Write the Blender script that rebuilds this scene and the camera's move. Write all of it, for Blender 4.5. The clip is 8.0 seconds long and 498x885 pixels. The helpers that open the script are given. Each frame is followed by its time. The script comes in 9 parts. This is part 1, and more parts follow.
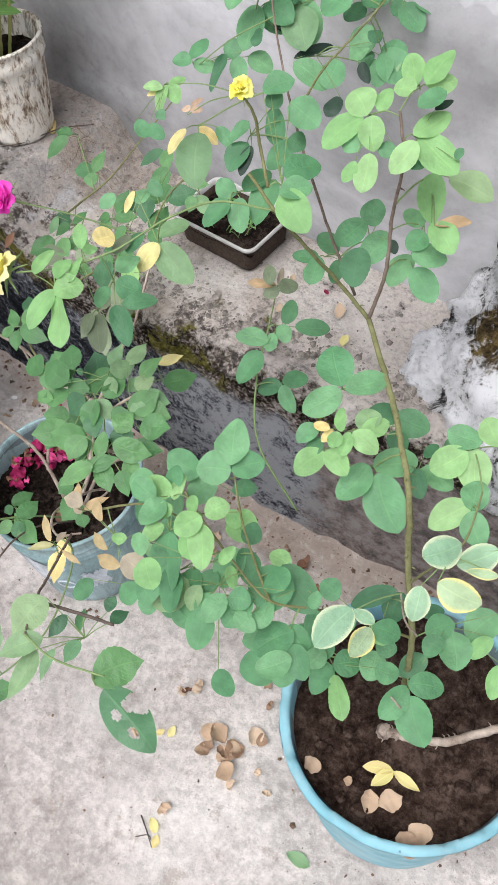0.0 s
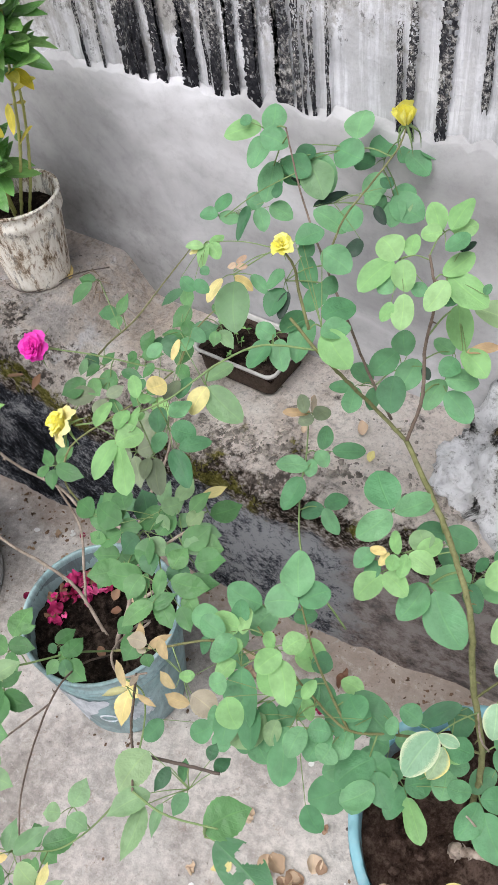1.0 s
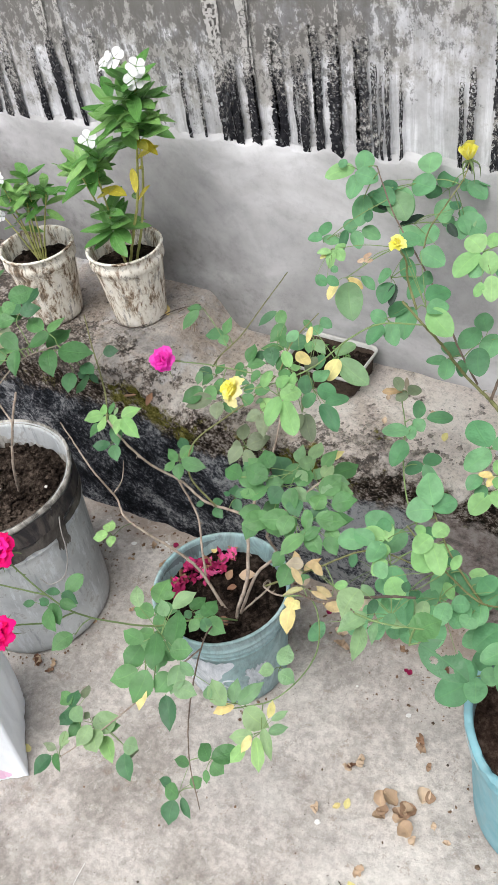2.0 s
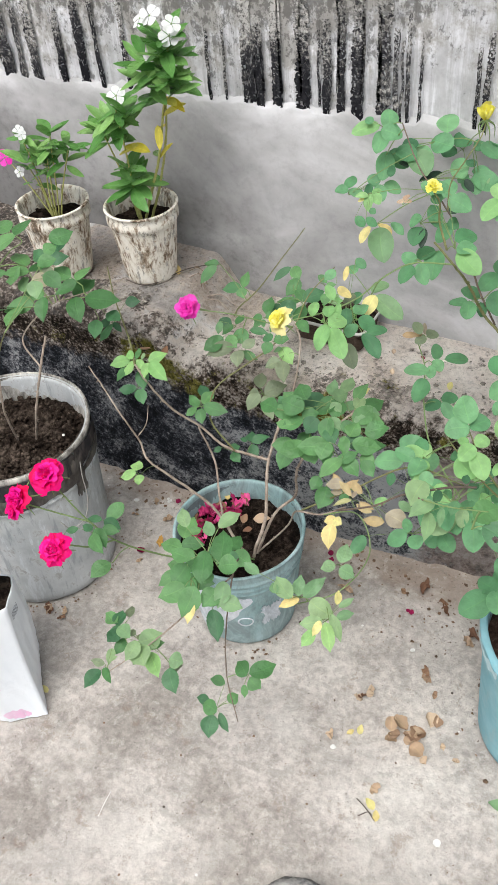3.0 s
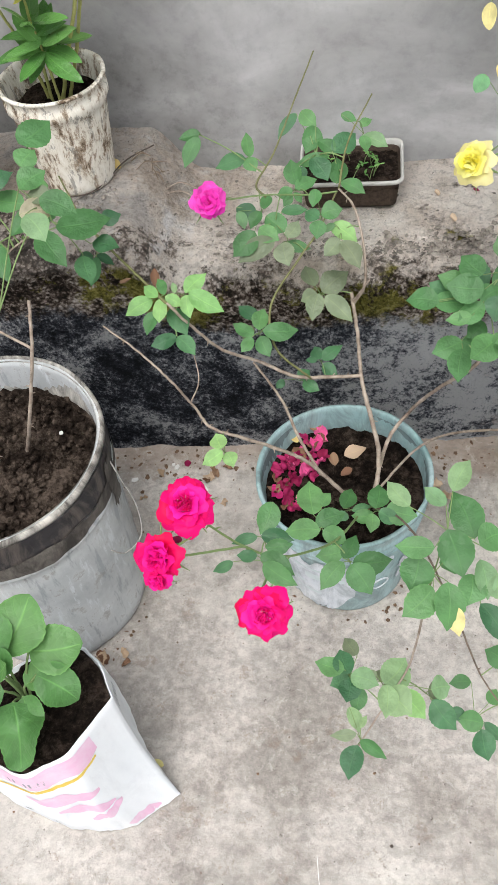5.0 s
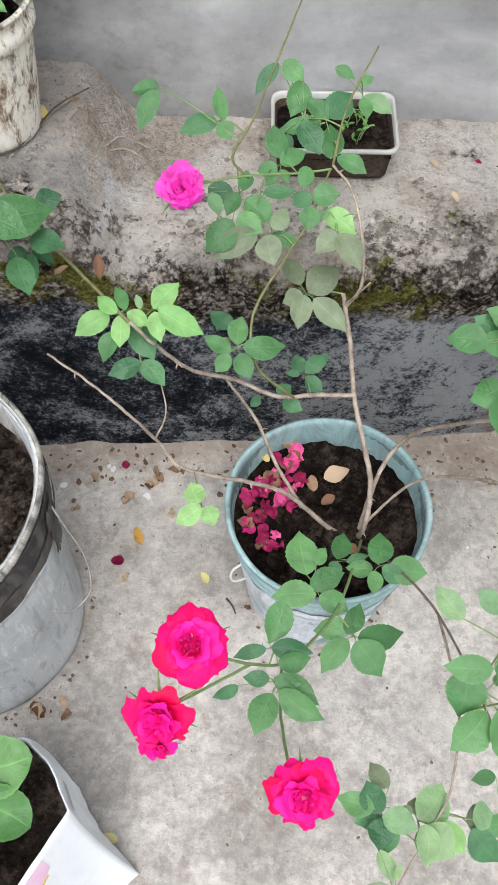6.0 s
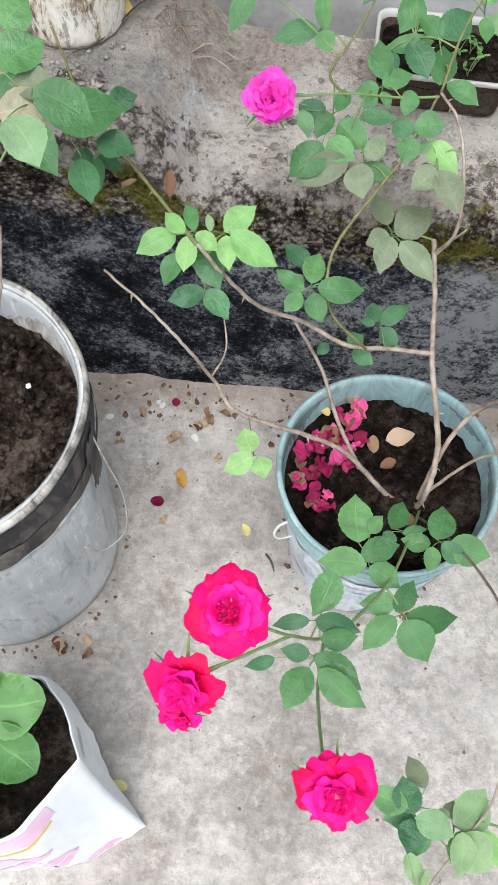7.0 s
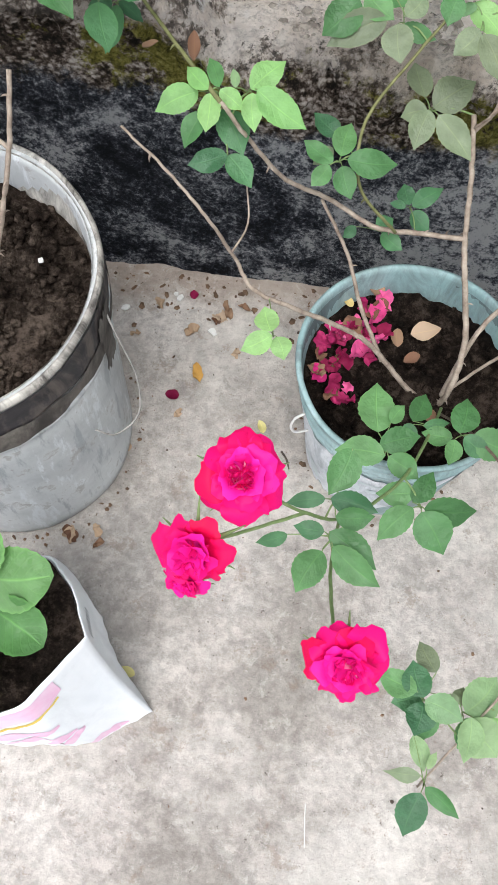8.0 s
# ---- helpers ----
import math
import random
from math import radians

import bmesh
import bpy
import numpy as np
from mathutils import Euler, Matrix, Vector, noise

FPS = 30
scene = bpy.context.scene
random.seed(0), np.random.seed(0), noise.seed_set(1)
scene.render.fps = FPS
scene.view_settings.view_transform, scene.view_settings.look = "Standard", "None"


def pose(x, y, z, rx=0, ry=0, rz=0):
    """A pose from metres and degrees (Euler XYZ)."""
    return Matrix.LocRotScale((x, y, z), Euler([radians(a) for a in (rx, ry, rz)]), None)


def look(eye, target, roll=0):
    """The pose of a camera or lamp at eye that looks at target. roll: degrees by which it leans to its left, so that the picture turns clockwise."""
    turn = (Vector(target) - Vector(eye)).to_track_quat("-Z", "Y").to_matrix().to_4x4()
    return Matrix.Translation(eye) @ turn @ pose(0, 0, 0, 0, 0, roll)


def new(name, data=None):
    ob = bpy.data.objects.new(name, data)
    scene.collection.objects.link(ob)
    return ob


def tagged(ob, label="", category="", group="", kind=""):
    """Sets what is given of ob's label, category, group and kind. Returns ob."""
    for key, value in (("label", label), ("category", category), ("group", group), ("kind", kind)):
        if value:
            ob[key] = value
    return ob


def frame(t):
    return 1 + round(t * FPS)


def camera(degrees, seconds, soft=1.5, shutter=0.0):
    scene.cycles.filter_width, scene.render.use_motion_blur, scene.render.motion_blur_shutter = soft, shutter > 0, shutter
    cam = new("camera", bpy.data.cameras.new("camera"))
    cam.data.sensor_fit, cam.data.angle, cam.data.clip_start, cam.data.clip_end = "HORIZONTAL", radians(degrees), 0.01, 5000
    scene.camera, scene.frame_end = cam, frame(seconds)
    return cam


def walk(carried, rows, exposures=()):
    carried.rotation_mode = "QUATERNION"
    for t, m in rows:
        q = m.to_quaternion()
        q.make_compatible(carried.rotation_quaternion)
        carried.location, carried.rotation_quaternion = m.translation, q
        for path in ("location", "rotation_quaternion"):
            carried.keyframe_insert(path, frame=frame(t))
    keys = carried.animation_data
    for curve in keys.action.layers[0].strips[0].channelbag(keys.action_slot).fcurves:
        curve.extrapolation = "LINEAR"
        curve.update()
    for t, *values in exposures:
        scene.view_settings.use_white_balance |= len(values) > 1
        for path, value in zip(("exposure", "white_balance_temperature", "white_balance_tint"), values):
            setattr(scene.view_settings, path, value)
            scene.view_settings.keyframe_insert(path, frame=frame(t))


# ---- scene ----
cam = camera(33.0, 8.0)
PATH = [
    (0, (0.791, -0.443, 1.487), (-0.021, 0.369, -0.151), -7.3),
    (0.5, (0.766, -0.473, 1.539), (-0.06, 0.485, -0.01), -6.9),
    (1, (0.724, -0.483, 1.545), (-0.158, 0.509, 0.048), -8.9),
    (1.2, (0.727, -0.534, 1.57), (-0.158, 0.479, 0.091), -9.2),
    (1.5, (0.729, -0.697, 1.614), (-0.182, 0.377, 0.194), -9.7),
    (1.7, (0.734, -0.77, 1.637), (-0.195, 0.33, 0.249), -10.8),
    (2.8, (0.689, -1.025, 1.645), (-0.168, 0.205, 0.32), -6.7),
    (3, (0.658, -1.069, 1.625), (-0.142, 0.159, 0.263), -5.9),
    (3.2, (0.603, -1.137, 1.603), (-0.157, 0.131, 0.256), -5.1),
    (3.5, (0.524, -1.222, 1.598), (-0.056, 0.117, 0.23), -5.5),
    (3.8, (0.453, -1.283, 1.594), (0.067, 0.071, 0.174), -6.0),
    (4, (0.4, -1.258, 1.555), (0.06, 0.079, 0.108), -7.8),
    (4.2, (0.311, -1.18, 1.498), (0.0, 0.144, 0.032), -8.0),
    (4.5, (0.173, -1.04, 1.439), (-0.2, 0.25, -0.043), -12.2),
    (4.7, (0.099, -0.97, 1.421), (-0.259, 0.292, -0.088), -11.9),
    (5.8, (-0.103, -0.658, 1.321), (-0.134, 0.363, -0.399), -0.3),
    (6, (-0.125, -0.612, 1.313), (-0.141, 0.41, -0.406), 0.4),
    (6.5, (-0.151, -0.571, 1.261), (-0.266, 0.404, -0.481), -2.1),
    (7, (-0.139, -0.574, 1.239), (-0.259, 0.335, -0.538), 1.0),
    (7.2, (-0.129, -0.574, 1.218), (-0.243, 0.269, -0.592), 2.3),
    (7.5, (-0.122, -0.588, 1.195), (-0.225, 0.148, -0.662), 2.7),
    (8, (-0.135, -0.598, 1.192), (-0.266, 0.14, -0.662), 0.7),
]
walk(cam, [(t, look(eye, target, roll)) for t, eye, target, roll in PATH],
     exposures=[(0, 0.62, 6250, 13), (0.5, 0.46, 6250, 13), (1.5, 0.55, 6350, 10), (3.5, 0.44, 6500, 8), (4, 0.41, 6550, 8), (4.5, 0.46, 6500, 8), (6, 0.65, 6230, 8), (6.5, 0.73, 6130, 8), (7, 0.70, 6130, 8), (8, 0.63, 6250, 8)])

# ---- world and light: a bright overcast sky over an open yard ----
world = bpy.data.worlds.new("overcast_sky")
scene.world = world
world.use_nodes = True
wn = world.node_tree.nodes
sky = wn.new("ShaderNodeTexSky")
sky.sky_type = "NISHITA"
sky.sun_disc = False
sky.sun_elevation, sky.sun_rotation = radians(58), radians(200)
sky.air_density, sky.dust_density, sky.ozone_density = 1.0, 4.0, 1.0
wn["Background"].inputs["Strength"].default_value = 0.13
haze = wn.new("ShaderNodeHueSaturation")
haze.inputs["Saturation"].default_value = 0.35
world.node_tree.links.new(sky.outputs[0], haze.inputs["Color"])
world.node_tree.links.new(haze.outputs[0], wn["Background"].inputs["Color"])

sun_data = bpy.data.lights.new("sun", "SUN")
sun_data.energy, sun_data.angle, sun_data.color = 1.5, radians(35), (1.0, 0.97, 0.93)
sun = new("sun", sun_data)
sun.matrix_world = look((0.4, -1.1, 3.0), (0, 0, 0))


# ---- material tools ----
def material(name, rough=0.8, spec=0.3):
    m = bpy.data.materials.new(name)
    m.use_nodes = True
    b = m.node_tree.nodes["Principled BSDF"]
    b.inputs["Roughness"].default_value = rough
    b.inputs["Specular IOR Level"].default_value = spec
    return m


class Net:
    """Small wrapper that writes shader nodes in one line each."""

    def __init__(self, m):
        self.t, self.b = m.node_tree, m.node_tree.nodes["Principled BSDF"]

    def put(self, kind):
        return self.t.nodes.new(kind)

    def join(self, a, b):
        self.t.links.new(a, b)

    def coords(self, scale=(1, 1, 1), which="Object", shift=(0, 0, 0)):
        c, m = self.put("ShaderNodeTexCoord"), self.put("ShaderNodeMapping")
        m.inputs["Scale"].default_value, m.inputs["Location"].default_value = scale, shift
        self.join(c.outputs[which], m.inputs["Vector"])
        return m.outputs[0]

    def noise(self, vec, scale, detail=6, rough=0.6, warp=0.0):
        n = self.put("ShaderNodeTexNoise")
        n.inputs["Scale"].default_value, n.inputs["Detail"].default_value = scale, detail
        n.inputs["Roughness"].default_value, n.inputs["Distortion"].default_value = rough, warp
        self.join(vec, n.inputs["Vector"])
        return n.outputs["Fac"]

    def cells(self, vec, scale, feature="F1"):
        n = self.put("ShaderNodeTexVoronoi")
        n.feature = feature
        n.inputs["Scale"].default_value = scale
        self.join(vec, n.inputs["Vector"])
        return n.outputs["Distance"]

    def ramp(self, fac, *stops):
        n = self.put("ShaderNodeValToRGB")
        e = n.color_ramp.elements
        while len(e) < len(stops):
            e.new(0.5)
        for el, (at, c) in zip(e, stops):
            el.position = at
            el.color = (c, c, c, 1) if isinstance(c, (int, float)) else (*c, 1)
        self.join(fac, n.inputs[0])
        return n.outputs[0]

    def mix(self, fac, a, b, blend="MIX"):
        n = self.put("ShaderNodeMix")
        n.data_type, n.blend_type = "RGBA", blend
        for sock, v in ((n.inputs[0], fac), (n.inputs[6], a), (n.inputs[7], b)):
            if isinstance(v, (int, float)):
                sock.default_value = v
            elif isinstance(v, tuple):
                sock.default_value = (*v, 1)
            else:
                self.join(v, sock)
        return n.outputs[2]

    def math(self, op, a, b=0.0, clamp=False):
        n = self.put("ShaderNodeMath")
        n.operation, n.use_clamp = op, clamp
        for sock, v in ((n.inputs[0], a), (n.inputs[1], b)):
            if isinstance(v, (int, float)):
                sock.default_value = v
            else:
                self.join(v, sock)
        return n.outputs[0]

    def axis(self, vec, which):
        n = self.put("ShaderNodeSeparateXYZ")
        self.join(vec, n.inputs[0])
        return n.outputs[which]

    def random(self):
        return self.put("ShaderNodeObjectInfo").outputs["Random"]

    def bump(self, height, strength=0.3, distance=0.01):
        n = self.put("ShaderNodeBump")
        n.inputs["Strength"].default_value, n.inputs["Distance"].default_value = strength, distance
        self.join(height, n.inputs["Height"])
        self.join(n.outputs[0], self.b.inputs["Normal"])

    def colour(self, c):
        self.join(c, self.b.inputs["Base Color"])

    def rough(self, c):
        self.join(c, self.b.inputs["Roughness"])


# ---- materials ----
def concrete_floor():
    m = material("worn_concrete", 0.85, 0.25)
    n = Net(m)
    v, v2 = n.coords(), n.coords(shift=(3, 1, 0))
    base = n.ramp(n.noise(v, 3.0, 10, 0.66), (0.40, (0.34, 0.308, 0.28)), (0.48, (0.465, 0.423, 0.390)), (0.58, (0.585, 0.54, 0.50)))
    grain = n.ramp(n.noise(v, 60, 8, 0.76), (0.40, 0.74), (0.58, 1.08))
    c = n.mix(1.0, base, grain, "MULTIPLY")
    stain = n.ramp(n.noise(v, 7.5, 10, 0.78, 0.4), (0.53, 0.0), (0.57, 1.0))
    c = n.mix(n.math("MULTIPLY", stain, 0.34), c, (0.30, 0.28, 0.26))
    pale = n.ramp(n.noise(v2, 4.2, 10, 0.66), (0.50, 0.0), (0.62, 1.0))
    c = n.mix(n.math("MULTIPLY", pale, 0.40), c, (0.68, 0.645, 0.60))
    c = n.mix(1.0, c, n.ramp(n.noise(v2, 26, 7, 0.7), (0.36, 0.93), (0.60, 1.03)), "MULTIPLY")
    # brown earth washed against the ledge
    near = n.math("SUBTRACT", n.math("MULTIPLY", n.axis(v, 1), 4.5), n.noise(v, 6, 8, 0.7))
    dirt = n.ramp(n.math("ADD", near, 0.15), (0.0, 0.0), (0.30, 1.0))
    c = n.mix(n.math("MULTIPLY", dirt, 0.62), c, (0.30, 0.225, 0.175))
    brown = n.ramp(n.noise(v2, 17, 9, 0.78), (0.57, 0.0), (0.62, 1.0))
    c = n.mix(n.math("MULTIPLY", brown, 0.45), c, (0.24, 0.175, 0.13))
    chips = n.noise(n.coords(shift=(6, 2, 0)), 34, 9, 0.8, 0.5)
    c = n.mix(n.math("MULTIPLY", n.ramp(chips, (0.555, 0.0), (0.585, 1.0)), 0.30), c, (0.25, 0.222, 0.20))
    c = n.mix(n.math("MULTIPLY", n.ramp(chips, (0.415, 1.0), (0.445, 0.0)), 0.24), c, (0.74, 0.71, 0.67))
    pits = n.ramp(n.noise(v, 95, 5, 0.72), (0.30, 0.0), (0.36, 1.0))
    c = n.mix(pits, (0.13, 0.11, 0.095), c)
    cracks = n.ramp(n.math("ADD", n.cells(n.coords((1, 1.4, 1)), 3.1, "DISTANCE_TO_EDGE"), n.math("MULTIPLY", n.math("SUBTRACT", n.noise(v, 11, 8, 0.8), 0.47), 0.45)), (0.0, 1.0), (0.008, 0.0))
    c = n.mix(n.math("MULTIPLY", cracks, 0.35), c, (0.22, 0.20, 0.18))
    n.colour(c)
    n.bump(n.math("ADD", n.noise(v, 55, 9, 0.75), n.math("MULTIPLY", n.noise(v, 9, 6, 0.7), 1.5)), 0.6, 0.007)
    return m


def old_whitewash():
    """Old lime wash that has run down over black mould."""
    m = material("weathered_whitewash", 0.9, 0.1)
    n = Net(m)
    v = n.coords()
    z = n.axis(v, 2)
    c = n.ramp(n.noise(v, 8, 9, 0.7), (0.40, (0.50, 0.50, 0.52)), (0.60, (0.78, 0.78, 0.81)))
    run = n.ramp(n.noise(n.coords((16, 1, 0.8)), 2.6, 8, 0.75), (0.46, 0.0), (0.55, 1.0))
    c = n.mix(n.math("MULTIPLY", run, 0.38), c, (0.27, 0.265, 0.26))
    lift = n.math("SUBTRACT", n.math("MULTIPLY", n.math("SUBTRACT", z, 1.03), 0.7), n.math("MULTIPLY", n.math("MAXIMUM", n.axis(v, 0), -0.1), 0.28))
    ochre = n.ramp(n.math("ADD", n.noise(v, 14, 9, 0.75), lift), (0.50, 0.0), (0.60, 1.0))
    c = n.mix(n.math("MULTIPLY", ochre, 0.7), c, (0.30, 0.28, 0.25))
    fleck = n.ramp(n.math("ADD", n.noise(n.coords((1, 1, 0.7)), 48, 9, 0.8), lift), (0.55, 0.0), (0.60, 1.0))
    c = n.mix(n.math("MULTIPLY", fleck, 0.65), c, (0.075, 0.072, 0.068))
    n.colour(c)
    n.bump(n.noise(v, 42, 9, 0.75), 0.8, 0.006)
    return m


def black_mould():
    m = material("black_mould_on_wall", 1.0, 0.05)
    n = Net(m)
    v = n.coords()
    lift = n.math("MULTIPLY", n.math("SUBTRACT", n.axis(v, 2), 1.01), 1.1)
    big = n.math("MULTIPLY", n.math("SUBTRACT", n.noise(n.coords(shift=(5, 0, 2)), 9, 5, 0.6), 0.5), 0.5)
    f = n.math("ADD", n.math("ADD", n.noise(v, 105, 8, 0.8), lift), big)
    n.colour(n.ramp(f, (0.40, (0.014, 0.014, 0.017)), (0.53, (0.042, 0.042, 0.047)), (0.575, (0.20, 0.19, 0.18)), (0.66, (0.50, 0.485, 0.47))))
    n.bump(n.noise(v, 90, 6, 0.75), 0.6, 0.004)
    return m


def cement_plaster():
    m = material("grey_cement_plaster", 0.85, 0.2)
    n = Net(m)
    v = n.coords((1, 1, 1.3))
    c = n.ramp(n.noise(v, 2.6, 6, 0.55, 0.9), (0.32, (0.29, 0.285, 0.285)), (0.5, (0.42, 0.415, 0.42)), (0.66, (0.60, 0.595, 0.61)))
    sweep = n.ramp(n.noise(n.coords((1.0, 1, 1.8)), 7, 7, 0.6, 0.8), (0.3, 0.86), (0.7, 1.1))
    c = n.mix(1.0, c, sweep, "MULTIPLY")
    # darker towards the bottom, reaching higher at the low-x end
    rise = n.math("ADD", n.math("MULTIPLY", n.axis(n.coords(), 2), 1.0), n.math("MULTIPLY", n.noise(v, 4, 5, 0.6), 0.4))
    rise = n.math("ADD", rise, n.math("MULTIPLY", n.axis(n.coords(), 0), 0.36))
    low = n.ramp(rise, (0.56, 1.0), (0.75, 0.0))
    c = n.mix(n.math("MULTIPLY", low, 0.7), c, (0.13, 0.125, 0.12))
    grit = n.ramp(n.noise(n.coords(shift=(7, 0, 3)), 34, 9, 0.78), (0.38, 0.72), (0.50, 1.0), (0.62, 1.07))
    c = n.mix(n.math("ADD", 0.35, n.math("MULTIPLY", low, 0.6)), c, grit, "MULTIPLY")
    n.colour(c)
    n.bump(n.noise(n.coords((1, 1, 2.5)), 26, 6, 0.6), 0.25, 0.004)
    return m


def ledge_cement():
    m = material("stained_ledge_cement", 0.95, 0.08)
    n = Net(m)
    v, v2 = n.coords(), n.coords(shift=(2.2, 0, 1))
    z, y, x = n.axis(v, 2), n.axis(v, 1), n.axis(v, 0)
    step = n.ramp(n.math("ADD", n.math("MULTIPLY", x, -5.0), -1.0), (0.5, 0.0), (0.95, 1.0))
    wob = n.math("MULTIPLY", n.math("SUBTRACT", n.noise(v, 12, 9, 0.75), 0.5), 0.20)
    h = n.math("SUBTRACT", n.math("ADD", z, wob), n.math("MULTIPLY", step, 0.05))
    fine, tiny = n.noise(v, 85, 8, 0.8), n.noise(v2, 190, 6, 0.8)
    # face: blue-black algae, flecked with grey cement; barer and earthier at one end
    drift = n.math("MINIMUM", n.math("MULTIPLY", n.math("ADD", x, 0.24), 0.15), 0.065)
    f = n.math("ADD", n.math("MULTIPLY", n.noise(v, 11, 8, 0.72), 0.42), n.math("ADD", n.math("MULTIPLY", fine, 0.32), n.math("MULTIPLY", tiny, 0.26)))
    f = n.math("ADD", f, n.math("MAXIMUM", drift, -0.008))
    face = n.ramp(f, (0.445, (0.009, 0.010, 0.013)), (0.490, (0.032, 0.035, 0.045)), (0.522, (0.125, 0.132, 0.150)), (0.560, (0.40, 0.405, 0.42)))
    earth = n.ramp(n.math("ADD", n.math("MULTIPLY", x, 1.5), n.noise(v2, 7, 9, 0.7)), (0.86, 0.0), (1.06, 1.0))
    earthy = n.ramp(n.noise(v2, 24, 9, 0.75), (0.40, (0.10, 0.078, 0.066)), (0.48, (0.25, 0.19, 0.165)), (0.58, (0.42, 0.36, 0.33)))
    face = n.mix(n.math("MULTIPLY", earth, 0.8), face, earthy)
    # lip: crumbling, speckled black, brown and beige
    crumb = n.ramp(n.cells(n.coords((1, 1, 1.2)), 120), (0.0, 1.0), (0.62, 0.0))
    lf = n.math("ADD", n.math("MULTIPLY", crumb, 0.10), n.math("ADD", n.math("MULTIPLY", fine, 0.5), n.math("MULTIPLY", n.noise(v2, 22, 7, 0.72), 0.42)))
    lip = n.ramp(lf, (0.42, (0.012, 0.010, 0.008)), (0.475, (0.062, 0.046, 0.037)), (0.510, (0.22, 0.18, 0.152)), (0.58, (0.56, 0.51, 0.47)))
    patch_a = n.math("SUBTRACT", 1.0, n.math("MULTIPLY", n.math("ABSOLUTE", n.math("ADD", x, 0.36)), 9.0))
    patch_b = n.math("SUBTRACT", 0.55, n.math("MULTIPLY", n.math("ABSOLUTE", n.math("ADD", x, -0.02)), 5.0))
    patches = n.math("MAXIMUM", n.math("MAXIMUM", patch_a, patch_b), -0.25)
    moss = n.ramp(n.math("ADD", n.math("MULTIPLY", patches, 0.16), n.noise(v2, 17, 9, 0.75)), (0.53, 0.0), (0.58, 1.0))
    mossy = n.ramp(fine, (0.40, (0.045, 0.044, 0.012)), (0.52, (0.175, 0.160, 0.036)), (0.62, (0.33, 0.30, 0.10)))
    # top: pinkish beige cement, grey at one end, dark crumbs towards the lip
    top = n.ramp(n.noise(v, 6, 10, 0.7), (0.38, (0.60, 0.54, 0.50)), (0.48, (0.76, 0.68, 0.62)), (0.60, (0.84, 0.78, 0.72)))
    greyed = n.ramp(n.math("ADD", n.math("MULTIPLY", x, -1.1), n.noise(v, 5, 9, 0.7)), (0.68, 0.0), (0.92, 1.0))
    grey = n.ramp(n.noise(v2, 9, 9, 0.7), (0.38, (0.27, 0.255, 0.245)), (0.47, (0.44, 0.405, 0.38)), (0.54, (0.52, 0.455, 0.40)), (0.62, (0.62, 0.61, 0.62)))
    top = n.mix(n.math("MULTIPLY", greyed, 0.85), top, grey)
    top = n.mix(0.8, top, n.ramp(n.math("ADD", n.math("MULTIPLY", fine, 0.6), n.math("MULTIPLY", tiny, 0.4)), (0.41, 0.55), (0.50, 1.0)), "MULTIPLY")
    soiled = n.ramp(n.noise(n.coords(shift=(9, 3, 0)), 8, 10, 0.74), (0.50, 0.0), (0.56, 1.0))
    top = n.mix(n.math("MULTIPLY", soiled, n.ramp(x, (0.05, 0.55), (0.22, 0.12))), top, n.ramp(fine, (0.42, (0.26, 0.20, 0.155)), (0.56, (0.52, 0.43, 0.35))))
    grime = n.math("MULTIPLY", n.math("MAXIMUM", n.math("SUBTRACT", -0.45, x), 0.0), 0.6)
    crumbs = n.ramp(n.math("ADD", n.math("ADD", n.math("MULTIPLY", n.math("SUBTRACT", 0.255, y), 1.1), grime), n.noise(v2, 15, 10, 0.8)), (0.575, 0.0), (0.605, 1.0))
    top = n.mix(n.math("MULTIPLY", crumbs, 0.85), top, lip)
    c = n.mix(n.ramp(h, (0.325, 0.0), (0.35, 1.0)), face, lip)
    c = n.mix(n.math("MULTIPLY", moss, n.ramp(h, (0.33, 0.0), (0.36, 1.0))), c, mossy)
    c = n.mix(n.ramp(h, (0.425, 0.0), (0.445, 1.0)), c, top)
    n.colour(c)
    n.bump(n.math("ADD", n.noise(v, 70, 10, 0.8), n.math("MULTIPLY", n.noise(v, 18, 7, 0.75), 1.5)), 1.0, 0.012)
    return m


